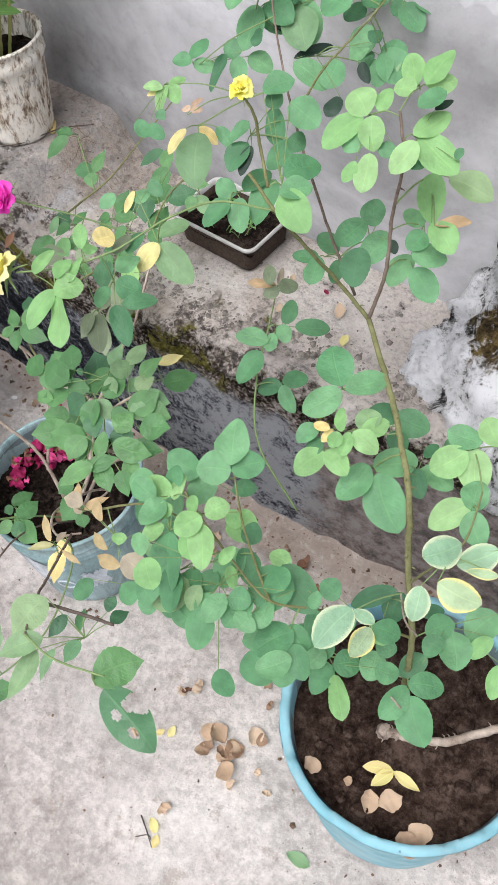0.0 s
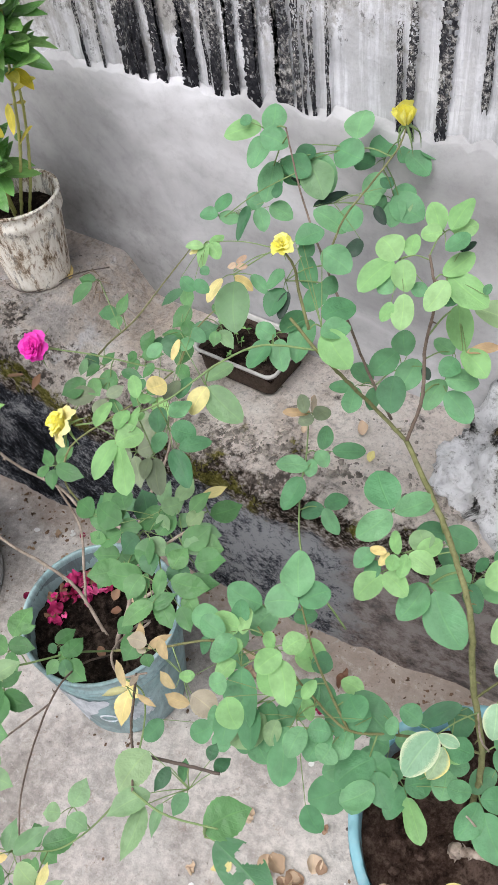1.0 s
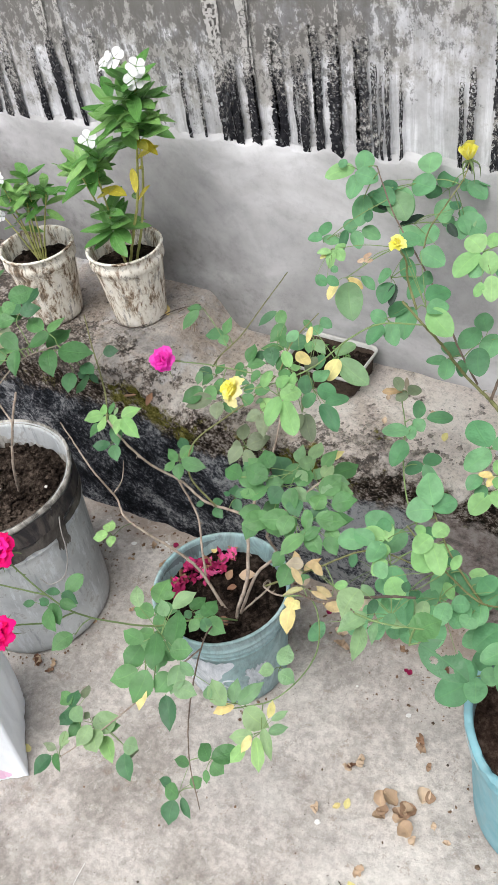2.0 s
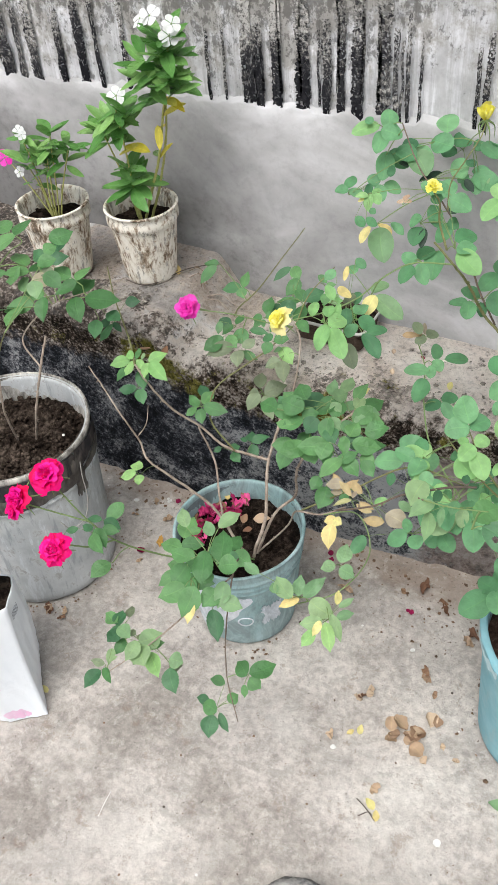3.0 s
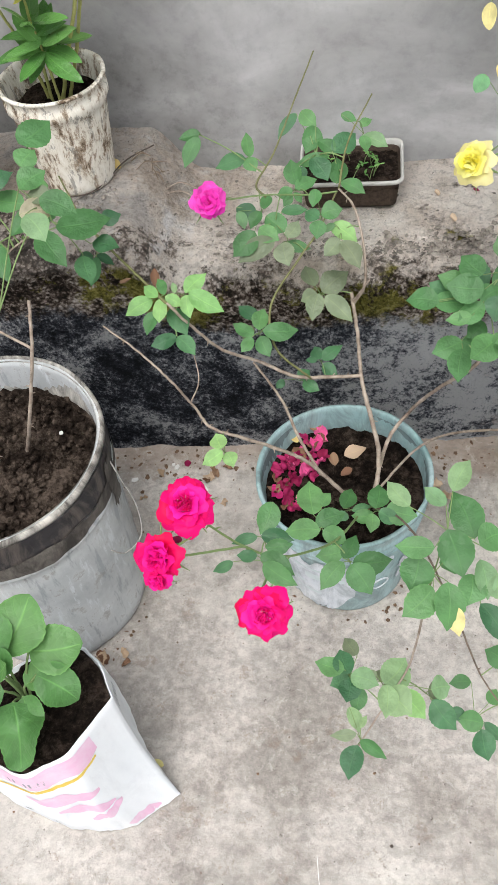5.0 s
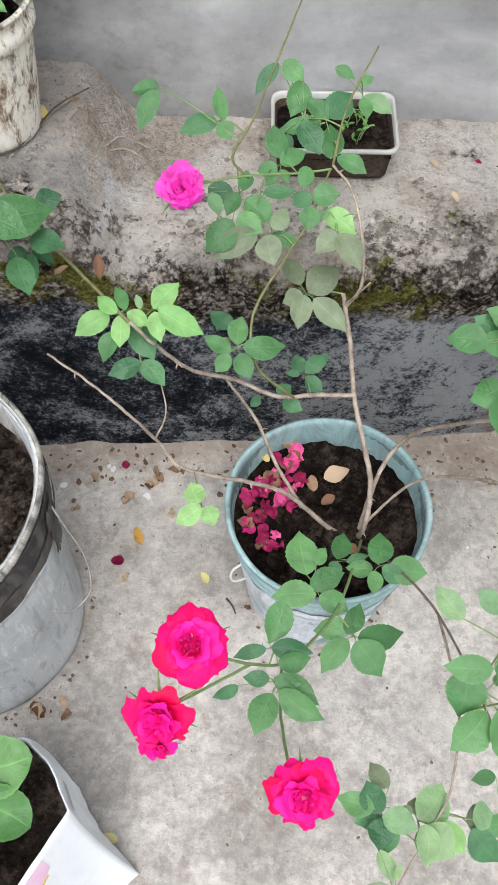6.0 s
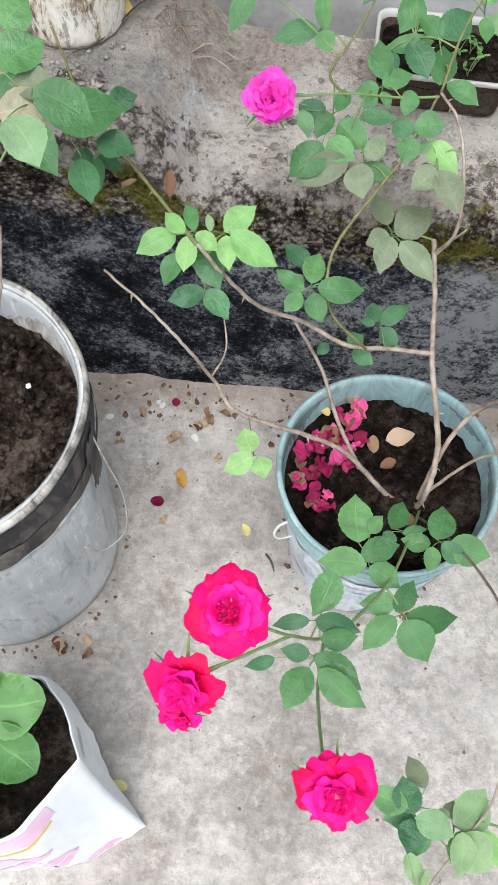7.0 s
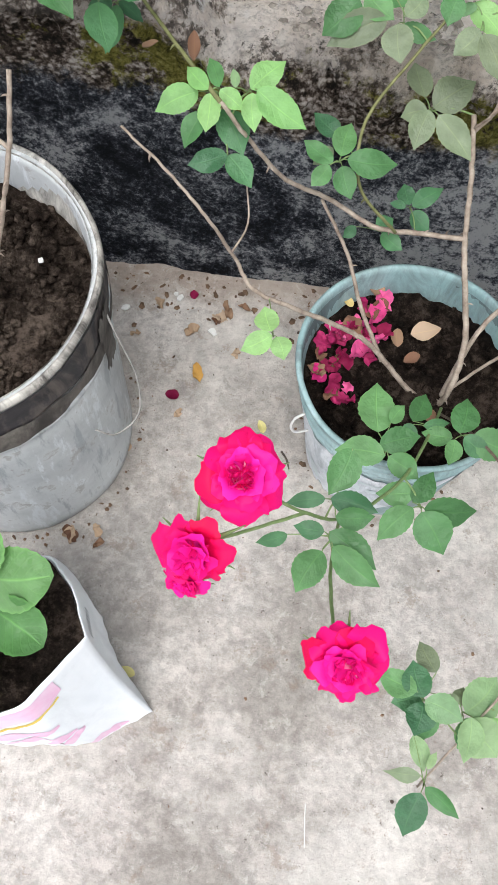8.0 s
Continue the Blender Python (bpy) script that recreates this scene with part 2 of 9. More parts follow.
def whitewashed_rock():
    m = material("whitewashed_rock", 0.9, 0.15)
    n = Net(m)
    v = n.coords()
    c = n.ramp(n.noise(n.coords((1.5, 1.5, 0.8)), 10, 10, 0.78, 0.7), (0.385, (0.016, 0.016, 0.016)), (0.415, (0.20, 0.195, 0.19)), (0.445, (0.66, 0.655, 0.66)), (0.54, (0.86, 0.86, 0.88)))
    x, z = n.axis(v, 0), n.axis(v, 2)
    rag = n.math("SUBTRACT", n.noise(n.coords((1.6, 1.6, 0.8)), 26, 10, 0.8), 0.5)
    # black along the cleft, thinning raggedly upwards over the rear shoulder
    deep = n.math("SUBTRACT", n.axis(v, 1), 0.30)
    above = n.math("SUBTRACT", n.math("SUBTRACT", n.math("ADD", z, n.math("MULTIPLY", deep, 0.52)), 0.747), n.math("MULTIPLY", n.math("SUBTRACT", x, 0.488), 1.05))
    black_cleft = n.ramp(n.math("ADD", n.math("MULTIPLY", above, 2.6), n.math("MULTIPLY", rag, 1.1)), (0.0, 0.0), (0.05, 1.0), (0.20, 0.85), (0.42, 0.35))
    c = n.mix(black_cleft, c, (0.012, 0.012, 0.013))
    # brown moss in the hollow between the white masses
    across = n.math("POWER", n.math("MULTIPLY", n.math("SUBTRACT", x, 0.513), 20.0), 2.0)
    far = n.math("ADD", across, n.math("POWER", n.math("MULTIPLY", n.math("SUBTRACT", n.math("ADD", z, n.math("MULTIPLY", deep, 0.58)), 0.628), 14.0), 2.0))
    hollow = n.ramp(n.math("SUBTRACT", far, n.math("MULTIPLY", rag, 5.0)), (0.5, 1.0), (1.3, 0.0))
    brown = n.ramp(n.noise(v, 55, 8, 0.75), (0.40, (0.010, 0.008, 0.006)), (0.52, (0.075, 0.050, 0.020)), (0.62, (0.20, 0.145, 0.055)))
    c = n.mix(hollow, c, brown)
    c = n.mix(0.7, c, n.ramp(n.noise(v, 70, 8, 0.8), (0.38, 0.4), (0.45, 1.05)), "MULTIPLY")
    n.colour(c)
    n.bump(n.noise(v, 38, 10, 0.8), 1.0, 0.014)
    return m


def grey_stone():
    m = material("grey_stone", 0.85, 0.25)
    n = Net(m)
    v = n.coords()
    x, y, z = n.axis(v, 0), n.axis(v, 1), n.axis(v, 2)
    big, small = n.noise(v, 11, 8, 0.7, 0.6), n.noise(v, 55, 8, 0.75)
    c = n.ramp(n.math("ADD", n.math("MULTIPLY", big, 0.55), n.math("MULTIPLY", small, 0.45)), (0.40, (0.13, 0.128, 0.128)), (0.46, (0.30, 0.295, 0.295)), (0.54, (0.60, 0.575, 0.555)))
    chalk = n.ramp(n.math("SUBTRACT", n.noise(n.coords(shift=(4, 2, 1)), 9, 7, 0.65), n.math("MULTIPLY", n.math("ABSOLUTE", n.math("SUBTRACT", n.math("ADD", y, n.math("MULTIPLY", x, 0.8)), -0.455)), 3.0)), (0.32, 0.0), (0.50, 1.0))
    c = n.mix(n.math("MULTIPLY", chalk, 0.75), c, (0.72, 0.69, 0.67))
    foot = n.ramp(n.math("ADD", z, n.math("MULTIPLY", n.math("SUBTRACT", small, 0.5), 0.08)), (0.035, 1.0), (0.078, 0.0))
    c = n.mix(n.math("MULTIPLY", foot, 0.75), c, (0.10, 0.088, 0.078))
    # sand trodden over the middle of the slab
    ax = n.math("MULTIPLY", n.math("ABSOLUTE", n.math("SUBTRACT", x, 0.455)), 3.2)
    ay = n.math("MULTIPLY", n.math("MAXIMUM", n.math("ADD", y, 0.83), 0.0), 6.0)
    sand = n.ramp(n.math("SUBTRACT", n.math("ADD", 0.90, n.math("MULTIPLY", n.math("SUBTRACT", n.noise(v, 13, 9, 0.72), 0.5), 1.3)), n.math("ADD", ax, ay)), (0.15, 0.0), (0.30, 1.0))
    sandy = n.ramp(n.noise(v, 20, 9, 0.7), (0.38, (0.50, 0.42, 0.345)), (0.60, (0.74, 0.63, 0.52)))
    c = n.mix(n.math("MULTIPLY", sand, 0.85), c, sandy)
    c = n.mix(0.5, c, n.ramp(n.noise(v, 80, 8, 0.8), (0.38, 0.5), (0.52, 1.05)), "MULTIPLY")
    n.colour(c)
    n.bump(n.noise(v, 60, 10, 0.8), 0.9, 0.009)
    return m


def soil(name, a, b, c):
    m = material(name, 1.0, 0.05)
    n = Net(m)
    v = n.coords()
    f = n.math("ADD", n.math("MULTIPLY", n.noise(v, 14, 9, 0.75), 0.5), n.math("MULTIPLY", n.noise(v, 70, 8, 0.8), 0.5))
    n.colour(n.ramp(f, (0.42, a), (0.50, b), (0.58, c)))
    n.bump(n.noise(v, 100, 8, 0.8), 1.0, 0.008)
    return m


def bucket_plastic(name, base, faded, dirt, amount=0.35, rough=0.5):
    m = material(name, rough, 0.4)
    n = Net(m)
    v = n.coords()
    c = n.mix(n.ramp(n.noise(v, 9, 6, 0.6, 0.5), (0.35, 0.0), (0.7, 1.0)), base, faded)
    d = n.ramp(n.noise(n.coords((1, 1, 0.35)), 24, 7, 0.75, 0.6), (0.55 - amount * 0.2, 0.0), (0.62, 1.0))
    c = n.mix(n.math("MULTIPLY", d, amount), c, dirt)
    n.colour(c)
    n.rough(n.ramp(n.noise(v, 30, 4, 0.6), (0.3, rough - 0.08), (0.7, rough + 0.25)))
    n.bump(n.noise(v, 40, 5, 0.6), 0.15, 0.003)
    return m


def scuffed_drum():
    """Grey plastic with pale slanting scuffs and dirt at the foot."""
    m = material("scuffed_grey_drum", 0.55, 0.35)
    n = Net(m)
    v = n.coords()
    c = n.ramp(n.noise(v, 7, 9, 0.7), (0.38, (0.42, 0.435, 0.445)), (0.60, (0.60, 0.615, 0.62)))
    turn = n.put("ShaderNodeMapping")
    turn.inputs["Rotation"].default_value = (0.5, 0.4, 0.3)
    turn.inputs["Scale"].default_value = (30, 30, 5)
    n.join(v, turn.inputs["Vector"])
    s = n.noise(turn.outputs[0], 1.6, 7, 0.7)
    c = n.mix(n.math("MULTIPLY", n.ramp(s, (0.55, 0.0), (0.62, 1.0)), 0.55), c, (0.74, 0.77, 0.80))
    c = n.mix(n.math("MULTIPLY", n.ramp(s, (0.36, 1.0), (0.44, 0.0)), 0.5), c, (0.20, 0.22, 0.25))
    dirt = n.ramp(n.noise(v, 28, 9, 0.78), (0.56, 0.0), (0.62, 1.0))
    c = n.mix(n.math("MULTIPLY", dirt, 0.5), c, (0.22, 0.19, 0.165))
    n.colour(c)
    n.bump(n.noise(v, 40, 6, 0.7), 0.2, 0.003)
    return m


def peeling_paint(name="grimy_cream_plastic"):
    """Cream plastic under blotched brown and grey grime."""
    m = material(name, 0.75, 0.25)
    n = Net(m)
    v = n.coords((1.3, 1.3, 0.5))
    c = n.ramp(n.noise(v, 34, 8, 0.75, 0.4), (0.39, (0.13, 0.088, 0.055)), (0.45, (0.42, 0.335, 0.255)), (0.50, (0.76, 0.71, 0.62)), (0.62, (0.88, 0.84, 0.77)))
    d = n.ramp(n.noise(n.coords((1, 1, 0.3)), 60, 6, 0.75), (0.55, 0.0), (0.60, 1.0))
    c = n.mix(n.math("MULTIPLY", d, 0.6), c, (0.10, 0.085, 0.07))
    n.colour(c)
    n.bump(n.noise(v, 60, 6, 0.7), 0.4, 0.004)
    return m


def leaf_skin(name, a, b, c, vein=1.3, rough=0.42, glow=0.22, edge=None):
    m = material(name, rough, 0.4)
    n = Net(m)
    at = n.put("ShaderNodeUVMap")
    at.uv_map = "UVMap"
    uv = at.outputs[0]
    u, w = n.axis(uv, 0), n.axis(uv, 1)
    r = n.random()
    base = n.ramp(r, (0.0, a), (0.5, b), (1.0, c))
    place = n.put("ShaderNodeVectorMath")
    place.operation = "ADD"
    n.join(n.coords(), place.inputs[0])
    n.join(n.math("MULTIPLY", r, 40.0), place.inputs[1])
    own = place.outputs[0]
    mott = n.ramp(n.noise(own, 2.2, 5, 0.55), (0.36, 0.86), (0.64, 1.13))
    col = n.mix(1.0, base, mott, "MULTIPLY")
    off = n.math("ABSOLUTE", n.math("SUBTRACT", u, 0.5))
    ribs = n.math("FRACT", n.math("SUBTRACT", n.math("MULTIPLY", w, 7.0), n.math("MULTIPLY", off, 5.0)))
    line = n.ramp(ribs, (0.0, 1.0), (0.10, 0.0), (0.90, 0.0), (1.0, 1.0))
    mid = n.ramp(off, (0.0, 1.0), (0.035, 0.0))
    veins = n.math("MAXIMUM", n.math("MULTIPLY", line, 0.14), n.math("MULTIPLY", mid, 0.7))
    lit = n.mix(1.0, col, (vein, vein, vein * 0.85), "MULTIPLY")
    col = n.mix(veins, col, lit)
    rim = n.ramp(off, (0.44, 0.0), (0.50, 1.0))
    col = n.mix(n.math("MULTIPLY", rim, 0.5), col, lit)
    if edge:
        rim = n.ramp(n.math("ADD", off, n.math("MULTIPLY", n.math("SUBTRACT", n.noise(n.coords(), 90, 4, 0.6), 0.5), 0.5)), (0.36, 0.0), (0.46, 1.0))
        col = n.mix(rim, col, edge)
    n.colour(col)
    n.bump(n.math("SUBTRACT", n.math("MULTIPLY", n.noise(own, 4, 3, 0.5), 1.4), n.math("MULTIPLY", veins, 0.5)), 0.16, 0.04)
    n.rough(n.ramp(n.noise(own, 3, 4, 0.6), (0.35, rough - 0.06), (0.65, rough + 0.12)))
    t = n.put("ShaderNodeBsdfTranslucent")
    n.join(col, t.inputs["Color"])
    mixer = n.put("ShaderNodeMixShader")
    mixer.inputs[0].default_value = glow
    n.join(n.b.outputs[0], mixer.inputs[1])
    n.join(t.outputs[0], mixer.inputs[2])
    n.join(mixer.outputs[0], n.t.nodes["Material Output"].inputs["Surface"])
    return m


def petal_skin(name, a, b, glow=0.3):
    m = material(name, 0.55, 0.2)
    n = Net(m)
    c = n.mix(n.random(), a, b)
    c = n.mix(1.0, c, n.ramp(n.noise(n.coords(), 80, 4, 0.6), (0.3, 0.85), (0.7, 1.1)), "MULTIPLY")
    n.colour(c)
    t = n.put("ShaderNodeBsdfTranslucent")
    n.join(c, t.inputs["Color"])
    mixer = n.put("ShaderNodeMixShader")
    mixer.inputs[0].default_value = glow
    n.join(n.b.outputs[0], mixer.inputs[1])
    n.join(t.outputs[0], mixer.inputs[2])
    n.join(mixer.outputs[0], n.t.nodes["Material Output"].inputs["Surface"])
    return m


def bark(name, a, b, scale=90):
    m = material(name, 0.8, 0.25)
    n = Net(m)
    v = n.coords()
    n.colour(n.ramp(n.noise(v, scale, 6, 0.7), (0.3, a), (0.7, b)))
    n.bump(n.noise(v, 160, 5, 0.7), 0.6, 0.002)
    return m


def plain(name, a, b, rough=0.7, scale=60, spec=0.3):
    m = material(name, rough, spec)
    n = Net(m)
    v = n.coords()
    n.colour(n.ramp(n.noise(v, scale, 5, 0.65), (0.3, a), (0.7, b)))
    n.bump(n.noise(v, scale * 2, 4, 0.6), 0.25, 0.002)
    return m


FLOOR, WASH, MOULD, PLASTER = concrete_floor(), old_whitewash(), black_mould(), cement_plaster()
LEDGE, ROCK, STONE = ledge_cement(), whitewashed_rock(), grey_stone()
SOIL_DARK = soil("dark_moist_soil", (0.005, 0.004, 0.0033), (0.021, 0.015, 0.012), (0.080, 0.059, 0.047))
SOIL_BROWN = soil("brown_soil", (0.020, 0.012, 0.009), (0.062, 0.039, 0.030), (0.145, 0.10, 0.079))
SOIL_CLOD = soil("clodded_soil", (0.010, 0.007, 0.0055), (0.045, 0.033, 0.026), (0.15, 0.115, 0.092))
TEAL = bucket_plastic("faded_teal_plastic", (0.25, 0.40, 0.41), (0.44, 0.57, 0.585), (0.12, 0.14, 0.14), 0.6)
BLUE = bucket_plastic("sky_blue_plastic", (0.16, 0.37, 0.43), (0.27, 0.49, 0.55), (0.34, 0.40, 0.40), 0.3)
BLUECHIP = bucket_plastic("pale_blue_crack", (0.42, 0.60, 0.64), (0.56, 0.72, 0.75), (0.30, 0.34, 0.34), 0.4)
GREYBLUE = scuffed_drum()
RIMWHITE = bucket_plastic("chalky_rim", (0.54, 0.51, 0.46), (0.74, 0.71, 0.66), (0.045, 0.038, 0.034), 0.95, 0.75)
BLACKBAND = bucket_plastic("blackened_band", (0.016, 0.015, 0.018), (0.045, 0.040, 0.044), (0.24, 0.20, 0.17), 0.4, 0.6)
TORNSTRIP = bucket_plastic("torn_earthy_plastic", (0.085, 0.072, 0.064), (0.34, 0.31, 0.275), (0.025, 0.021, 0.020), 0.8, 0.8)
INNER = bucket_plastic("dull_inner_wall", (0.14, 0.20, 0.21), (0.24, 0.31, 0.32), (0.05, 0.045, 0.04), 0.5, 0.7)
LABEL = bucket_plastic("scuffed_white_label", (0.66, 0.70, 0.76), (0.83, 0.85, 0.89), (0.20, 0.25, 0.28), 0.65, 0.45)
PRINT = plain("pale_print", (0.56, 0.64, 0.66), (0.66, 0.73, 0.75), 0.5)
CREAM = peeling_paint()
TRAYWALL = plain("cloudy_grey_plastic", (0.40, 0.39, 0.37), (0.52, 0.51, 0.49), 0.35, 40, 0.5)
TRAYRIB = plain("earth_seen_through_plastic", (0.030, 0.021, 0.016), (0.095, 0.066, 0.050), 0.6, 140, 0.2)
SACK = bucket_plastic("white_woven_sack", (0.80, 0.83, 0.87), (0.86, 0.88, 0.91), (0.60, 0.62, 0.66), 0.2, 0.45)
SACKPINK = plain("pink_print", (0.80, 0.46, 0.66), (0.84, 0.66, 0.78), 0.5, 25)
SACKYEL = plain("yellow_print", (0.75, 0.52, 0.06), (0.80, 0.62, 0.16), 0.5)
SACKGREY = plain("grey_print", (0.22, 0.23, 0.26), (0.32, 0.33, 0.36), 0.5)
BARKCRUMB = plain("brown_crumbs", (0.055, 0.038, 0.028), (0.26, 0.16, 0.10), 0.9, 35)
RUBBLE = plain("cement_rubble", (0.04, 0.033, 0.028), (0.36, 0.32, 0.28), 0.95, 60)
WIRE = plain("dull_wire", (0.16, 0.15, 0.14), (0.34, 0.33, 0.31), 0.5)
CHALK = plain("white_plastic_scrap", (0.70, 0.69, 0.66), (0.80, 0.79, 0.77), 0.5)

GREEN = leaf_skin("rose_leaf_green", (0.0568, 0.159, 0.0507), (0.0866, 0.222, 0.0763), (0.134, 0.288, 0.104))
DARK = leaf_skin("rose_leaf_dark", (0.0364, 0.111, 0.0498), (0.0597, 0.168, 0.0729), (0.0897, 0.222, 0.0928))
LIGHT = leaf_skin("rose_leaf_young", (0.214, 0.437, 0.14), (0.26, 0.484, 0.167), (0.316, 0.521, 0.195), glow=0.3)
PALE = leaf_skin("rose_leaf_pale", (0.159, 0.3, 0.144), (0.218, 0.36, 0.176), (0.284, 0.41, 0.2), 1.2, glow=0.28)
YELLOW = leaf_skin("rose_leaf_yellowed", (0.66, 0.60, 0.24), (0.72, 0.64, 0.28), (0.70, 0.54, 0.22), glow=0.25)
VARIEG = leaf_skin("rose_leaf_pale_edged", (0.21, 0.38, 0.23), (0.25, 0.42, 0.26), (0.30, 0.47, 0.29), edge=(0.56, 0.62, 0.40))
RIMMED = leaf_skin("rose_leaf_yellow_rimmed", (0.32, 0.46, 0.27), (0.35, 0.48, 0.28), (0.38, 0.50, 0.29), edge=(0.78, 0.68, 0.24))
BRONZE = leaf_skin("rose_leaf_bronze", (0.44, 0.36, 0.18), (0.54, 0.37, 0.21), (0.42, 0.42, 0.20), 1.2, glow=0.25)
OLIVE = leaf_skin("rose_leaf_olive", (0.14, 0.175, 0.105), (0.18, 0.22, 0.13), (0.21, 0.27, 0.16))
DRYLEAF = leaf_skin("dry_leaf", (0.42, 0.295, 0.195), (0.55, 0.42, 0.305), (0.31, 0.195, 0.125), 1.15, 0.8, 0.1)
AMBER = leaf_skin("amber_leaf", (0.52, 0.29, 0.07), (0.58, 0.34, 0.09), (0.54, 0.28, 0.07), 1.15, 0.7, 0.1)
BROWNLEAF = leaf_skin("rust_brown_leaf", (0.13, 0.065, 0.04), (0.22, 0.115, 0.07), (0.30, 0.19, 0.12), 1.15, 0.85, 0.05)
# near-black for withered leaves and for shade between leaves put into the colour
SHADE = leaf_skin("rose_leaf_withered_shaded", (0.014, 0.035, 0.022), (0.02, 0.05, 0.03), (0.03, 0.065, 0.04))
MAUVE = leaf_skin("rose_leaf_mauve", (0.36, 0.29, 0.22), (0.38, 0.32, 0.24), (0.36, 0.33, 0.22), glow=0.25)
BROADGREEN = leaf_skin("broad_rose_leaf_green", (0.0831, 0.237, 0.103), (0.122, 0.302, 0.138), (0.174, 0.368, 0.174), 1.18, 0.5)
BROADDARK = leaf_skin("broad_rose_leaf_dark", (0.0473, 0.15, 0.0688), (0.0774, 0.211, 0.0946), (0.112, 0.267, 0.125), 1.18, 0.5)
BROADLIGHT = leaf_skin("broad_rose_leaf_young", (0.212, 0.423, 0.156), (0.258, 0.478, 0.184), (0.322, 0.524, 0.23), 1.18, 0.5, 0.3)
TONES = {"g": GREEN, "d": DARK, "l": LIGHT, "p": PALE, "y": YELLOW, "v": VARIEG, "b": BRONZE, "o": OLIVE, "w": RIMMED, "h": DARK, "k": SHADE, "q": DRYLEAF, "m": MAUVE}
BROADTONES = {**TONES, "g": BROADGREEN, "d": BROADDARK, "l": BROADLIGHT, "h": BROADDARK}
WOOD = bark("brown_cane_bark", (0.16, 0.115, 0.088), (0.52, 0.44, 0.365), 45)
BROWNROOT = bark("dry_root_bark", (0.12, 0.085, 0.055), (0.30, 0.22, 0.15))
GREENSTEM = bark("green_cane_bark", (0.11, 0.115, 0.045), (0.24, 0.24, 0.11))
PERISTEM = bark("pale_periwinkle_stem", (0.30, 0.32, 0.10), (0.46, 0.45, 0.17))
TWIGBARK = bark("brown_twig_bark", (0.10, 0.075, 0.06), (0.24, 0.18, 0.14))
DARKSTEM = bark("dark_cane_bark", (0.05, 0.04, 0.035), (0.13, 0.10, 0.08))
STALK = bark("leaf_stalk_green", (0.16, 0.24, 0.09), (0.24, 0.33, 0.14))
REDPETAL = petal_skin("red_rose_petal", (0.84, 0.003, 0.17), (0.95, 0.020, 0.44))
CRIMSON = petal_skin("crimson_outer_petal", (0.82, 0.002, 0.085), (0.94, 0.006, 0.25))
FLECK = petal_skin("pale_rose_petal_edge", (0.92, 0.26, 0.52), (0.94, 0.55, 0.70))
PINKPETAL = petal_skin("pink_rose_petal", (0.82, 0.02, 0.45), (0.92, 0.11, 0.61))
YELPETAL = petal_skin("yellow_rose_petal", (0.95, 0.88, 0.12), (0.95, 0.92, 0.34), 0.35)
PALEPETAL = petal_skin("cream_rose_petal", (0.85, 0.76, 0.30), (0.88, 0.82, 0.50))
WHITEPETAL = petal_skin("white_periwinkle_petal", (0.82, 0.82, 0.83), (0.88, 0.88, 0.88))
OLDPETAL = petal_skin("fallen_rose_petal", (0.22, 0.010, 0.05), (0.60, 0.045, 0.20), 0.15)
DEEPPETAL = petal_skin("dark_fallen_petal", (0.13, 0.004, 0.03), (0.30, 0.012, 0.075), 0.15)
BRIGHTPETAL = petal_skin("fresh_fallen_petal", (0.66, 0.03, 0.22), (0.88, 0.18, 0.42), 0.2)
PERIGOLD = leaf_skin("yellowed_periwinkle_leaf", (0.70, 0.58, 0.06), (0.76, 0.66, 0.09), (0.72, 0.64, 0.14), glow=0.25)
GLOSSY = leaf_skin("periwinkle_leaf", (0.075, 0.21, 0.045), (0.125, 0.29, 0.075), (0.24, 0.43, 0.13), 1.5, 0.3, 0.2)
BROAD = leaf_skin("broad_seedling_leaf", (0.060, 0.165, 0.045), (0.085, 0.21, 0.060), (0.115, 0.25, 0.075), 1.7, 0.45, 0.15)


# ---- mesh tools ----
def finish(bm, name, mat, smooth=True):
    me = bpy.data.meshes.new(name)
    bm.normal_update()
    bm.to_mesh(me)
    bm.free()
    if mat:
        me.materials.append(mat)
    if smooth:
        me.polygons.foreach_set("use_smooth", [True] * len(me.polygons))
    return me


def part(name, bm, mat, parent=None, label="", smooth=True):
    ob = new(name, bm if isinstance(bm, bpy.types.Mesh) else finish(bm, name, mat, smooth))
    if parent:
        ob.parent = parent
    if label:
        ob["label"] = label
    return ob


def thing(name, at, label, category, group="", turn=0.0):
    ob = new(name)
    ob.empty_display_size = 0.05
    ob.matrix_world = pose(*at, 0, 0, turn)
    return tagged(ob, label, category, group)


def lathe(profile, seg=64, wob=0.0, seed=0.0, closed=False):
    """A turned body; profile: rows of radius, height. wob dents it a little."""
    bm = bmesh.new()
    rings = []
    for r, z in profile:
        ring = []
        for i in range(seg):
            a = 2 * math.pi * i / seg
            k = 1 + wob * noise.noise((2.2 * math.cos(a) + seed, 2.2 * math.sin(a), 5 * z))
            ring.append(bm.verts.new((r * k * math.cos(a), r * k * math.sin(a), z)))
        rings.append(ring)
    for lo, hi in zip(rings, rings[1:]):
        for i in range(seg):
            j = (i + 1) % seg
            bm.faces.new((lo[i], lo[j], hi[j], hi[i]))
    if closed:
        bm.faces.new(rings[0][::-1])
        bm.faces.new(rings[-1])
    return bm


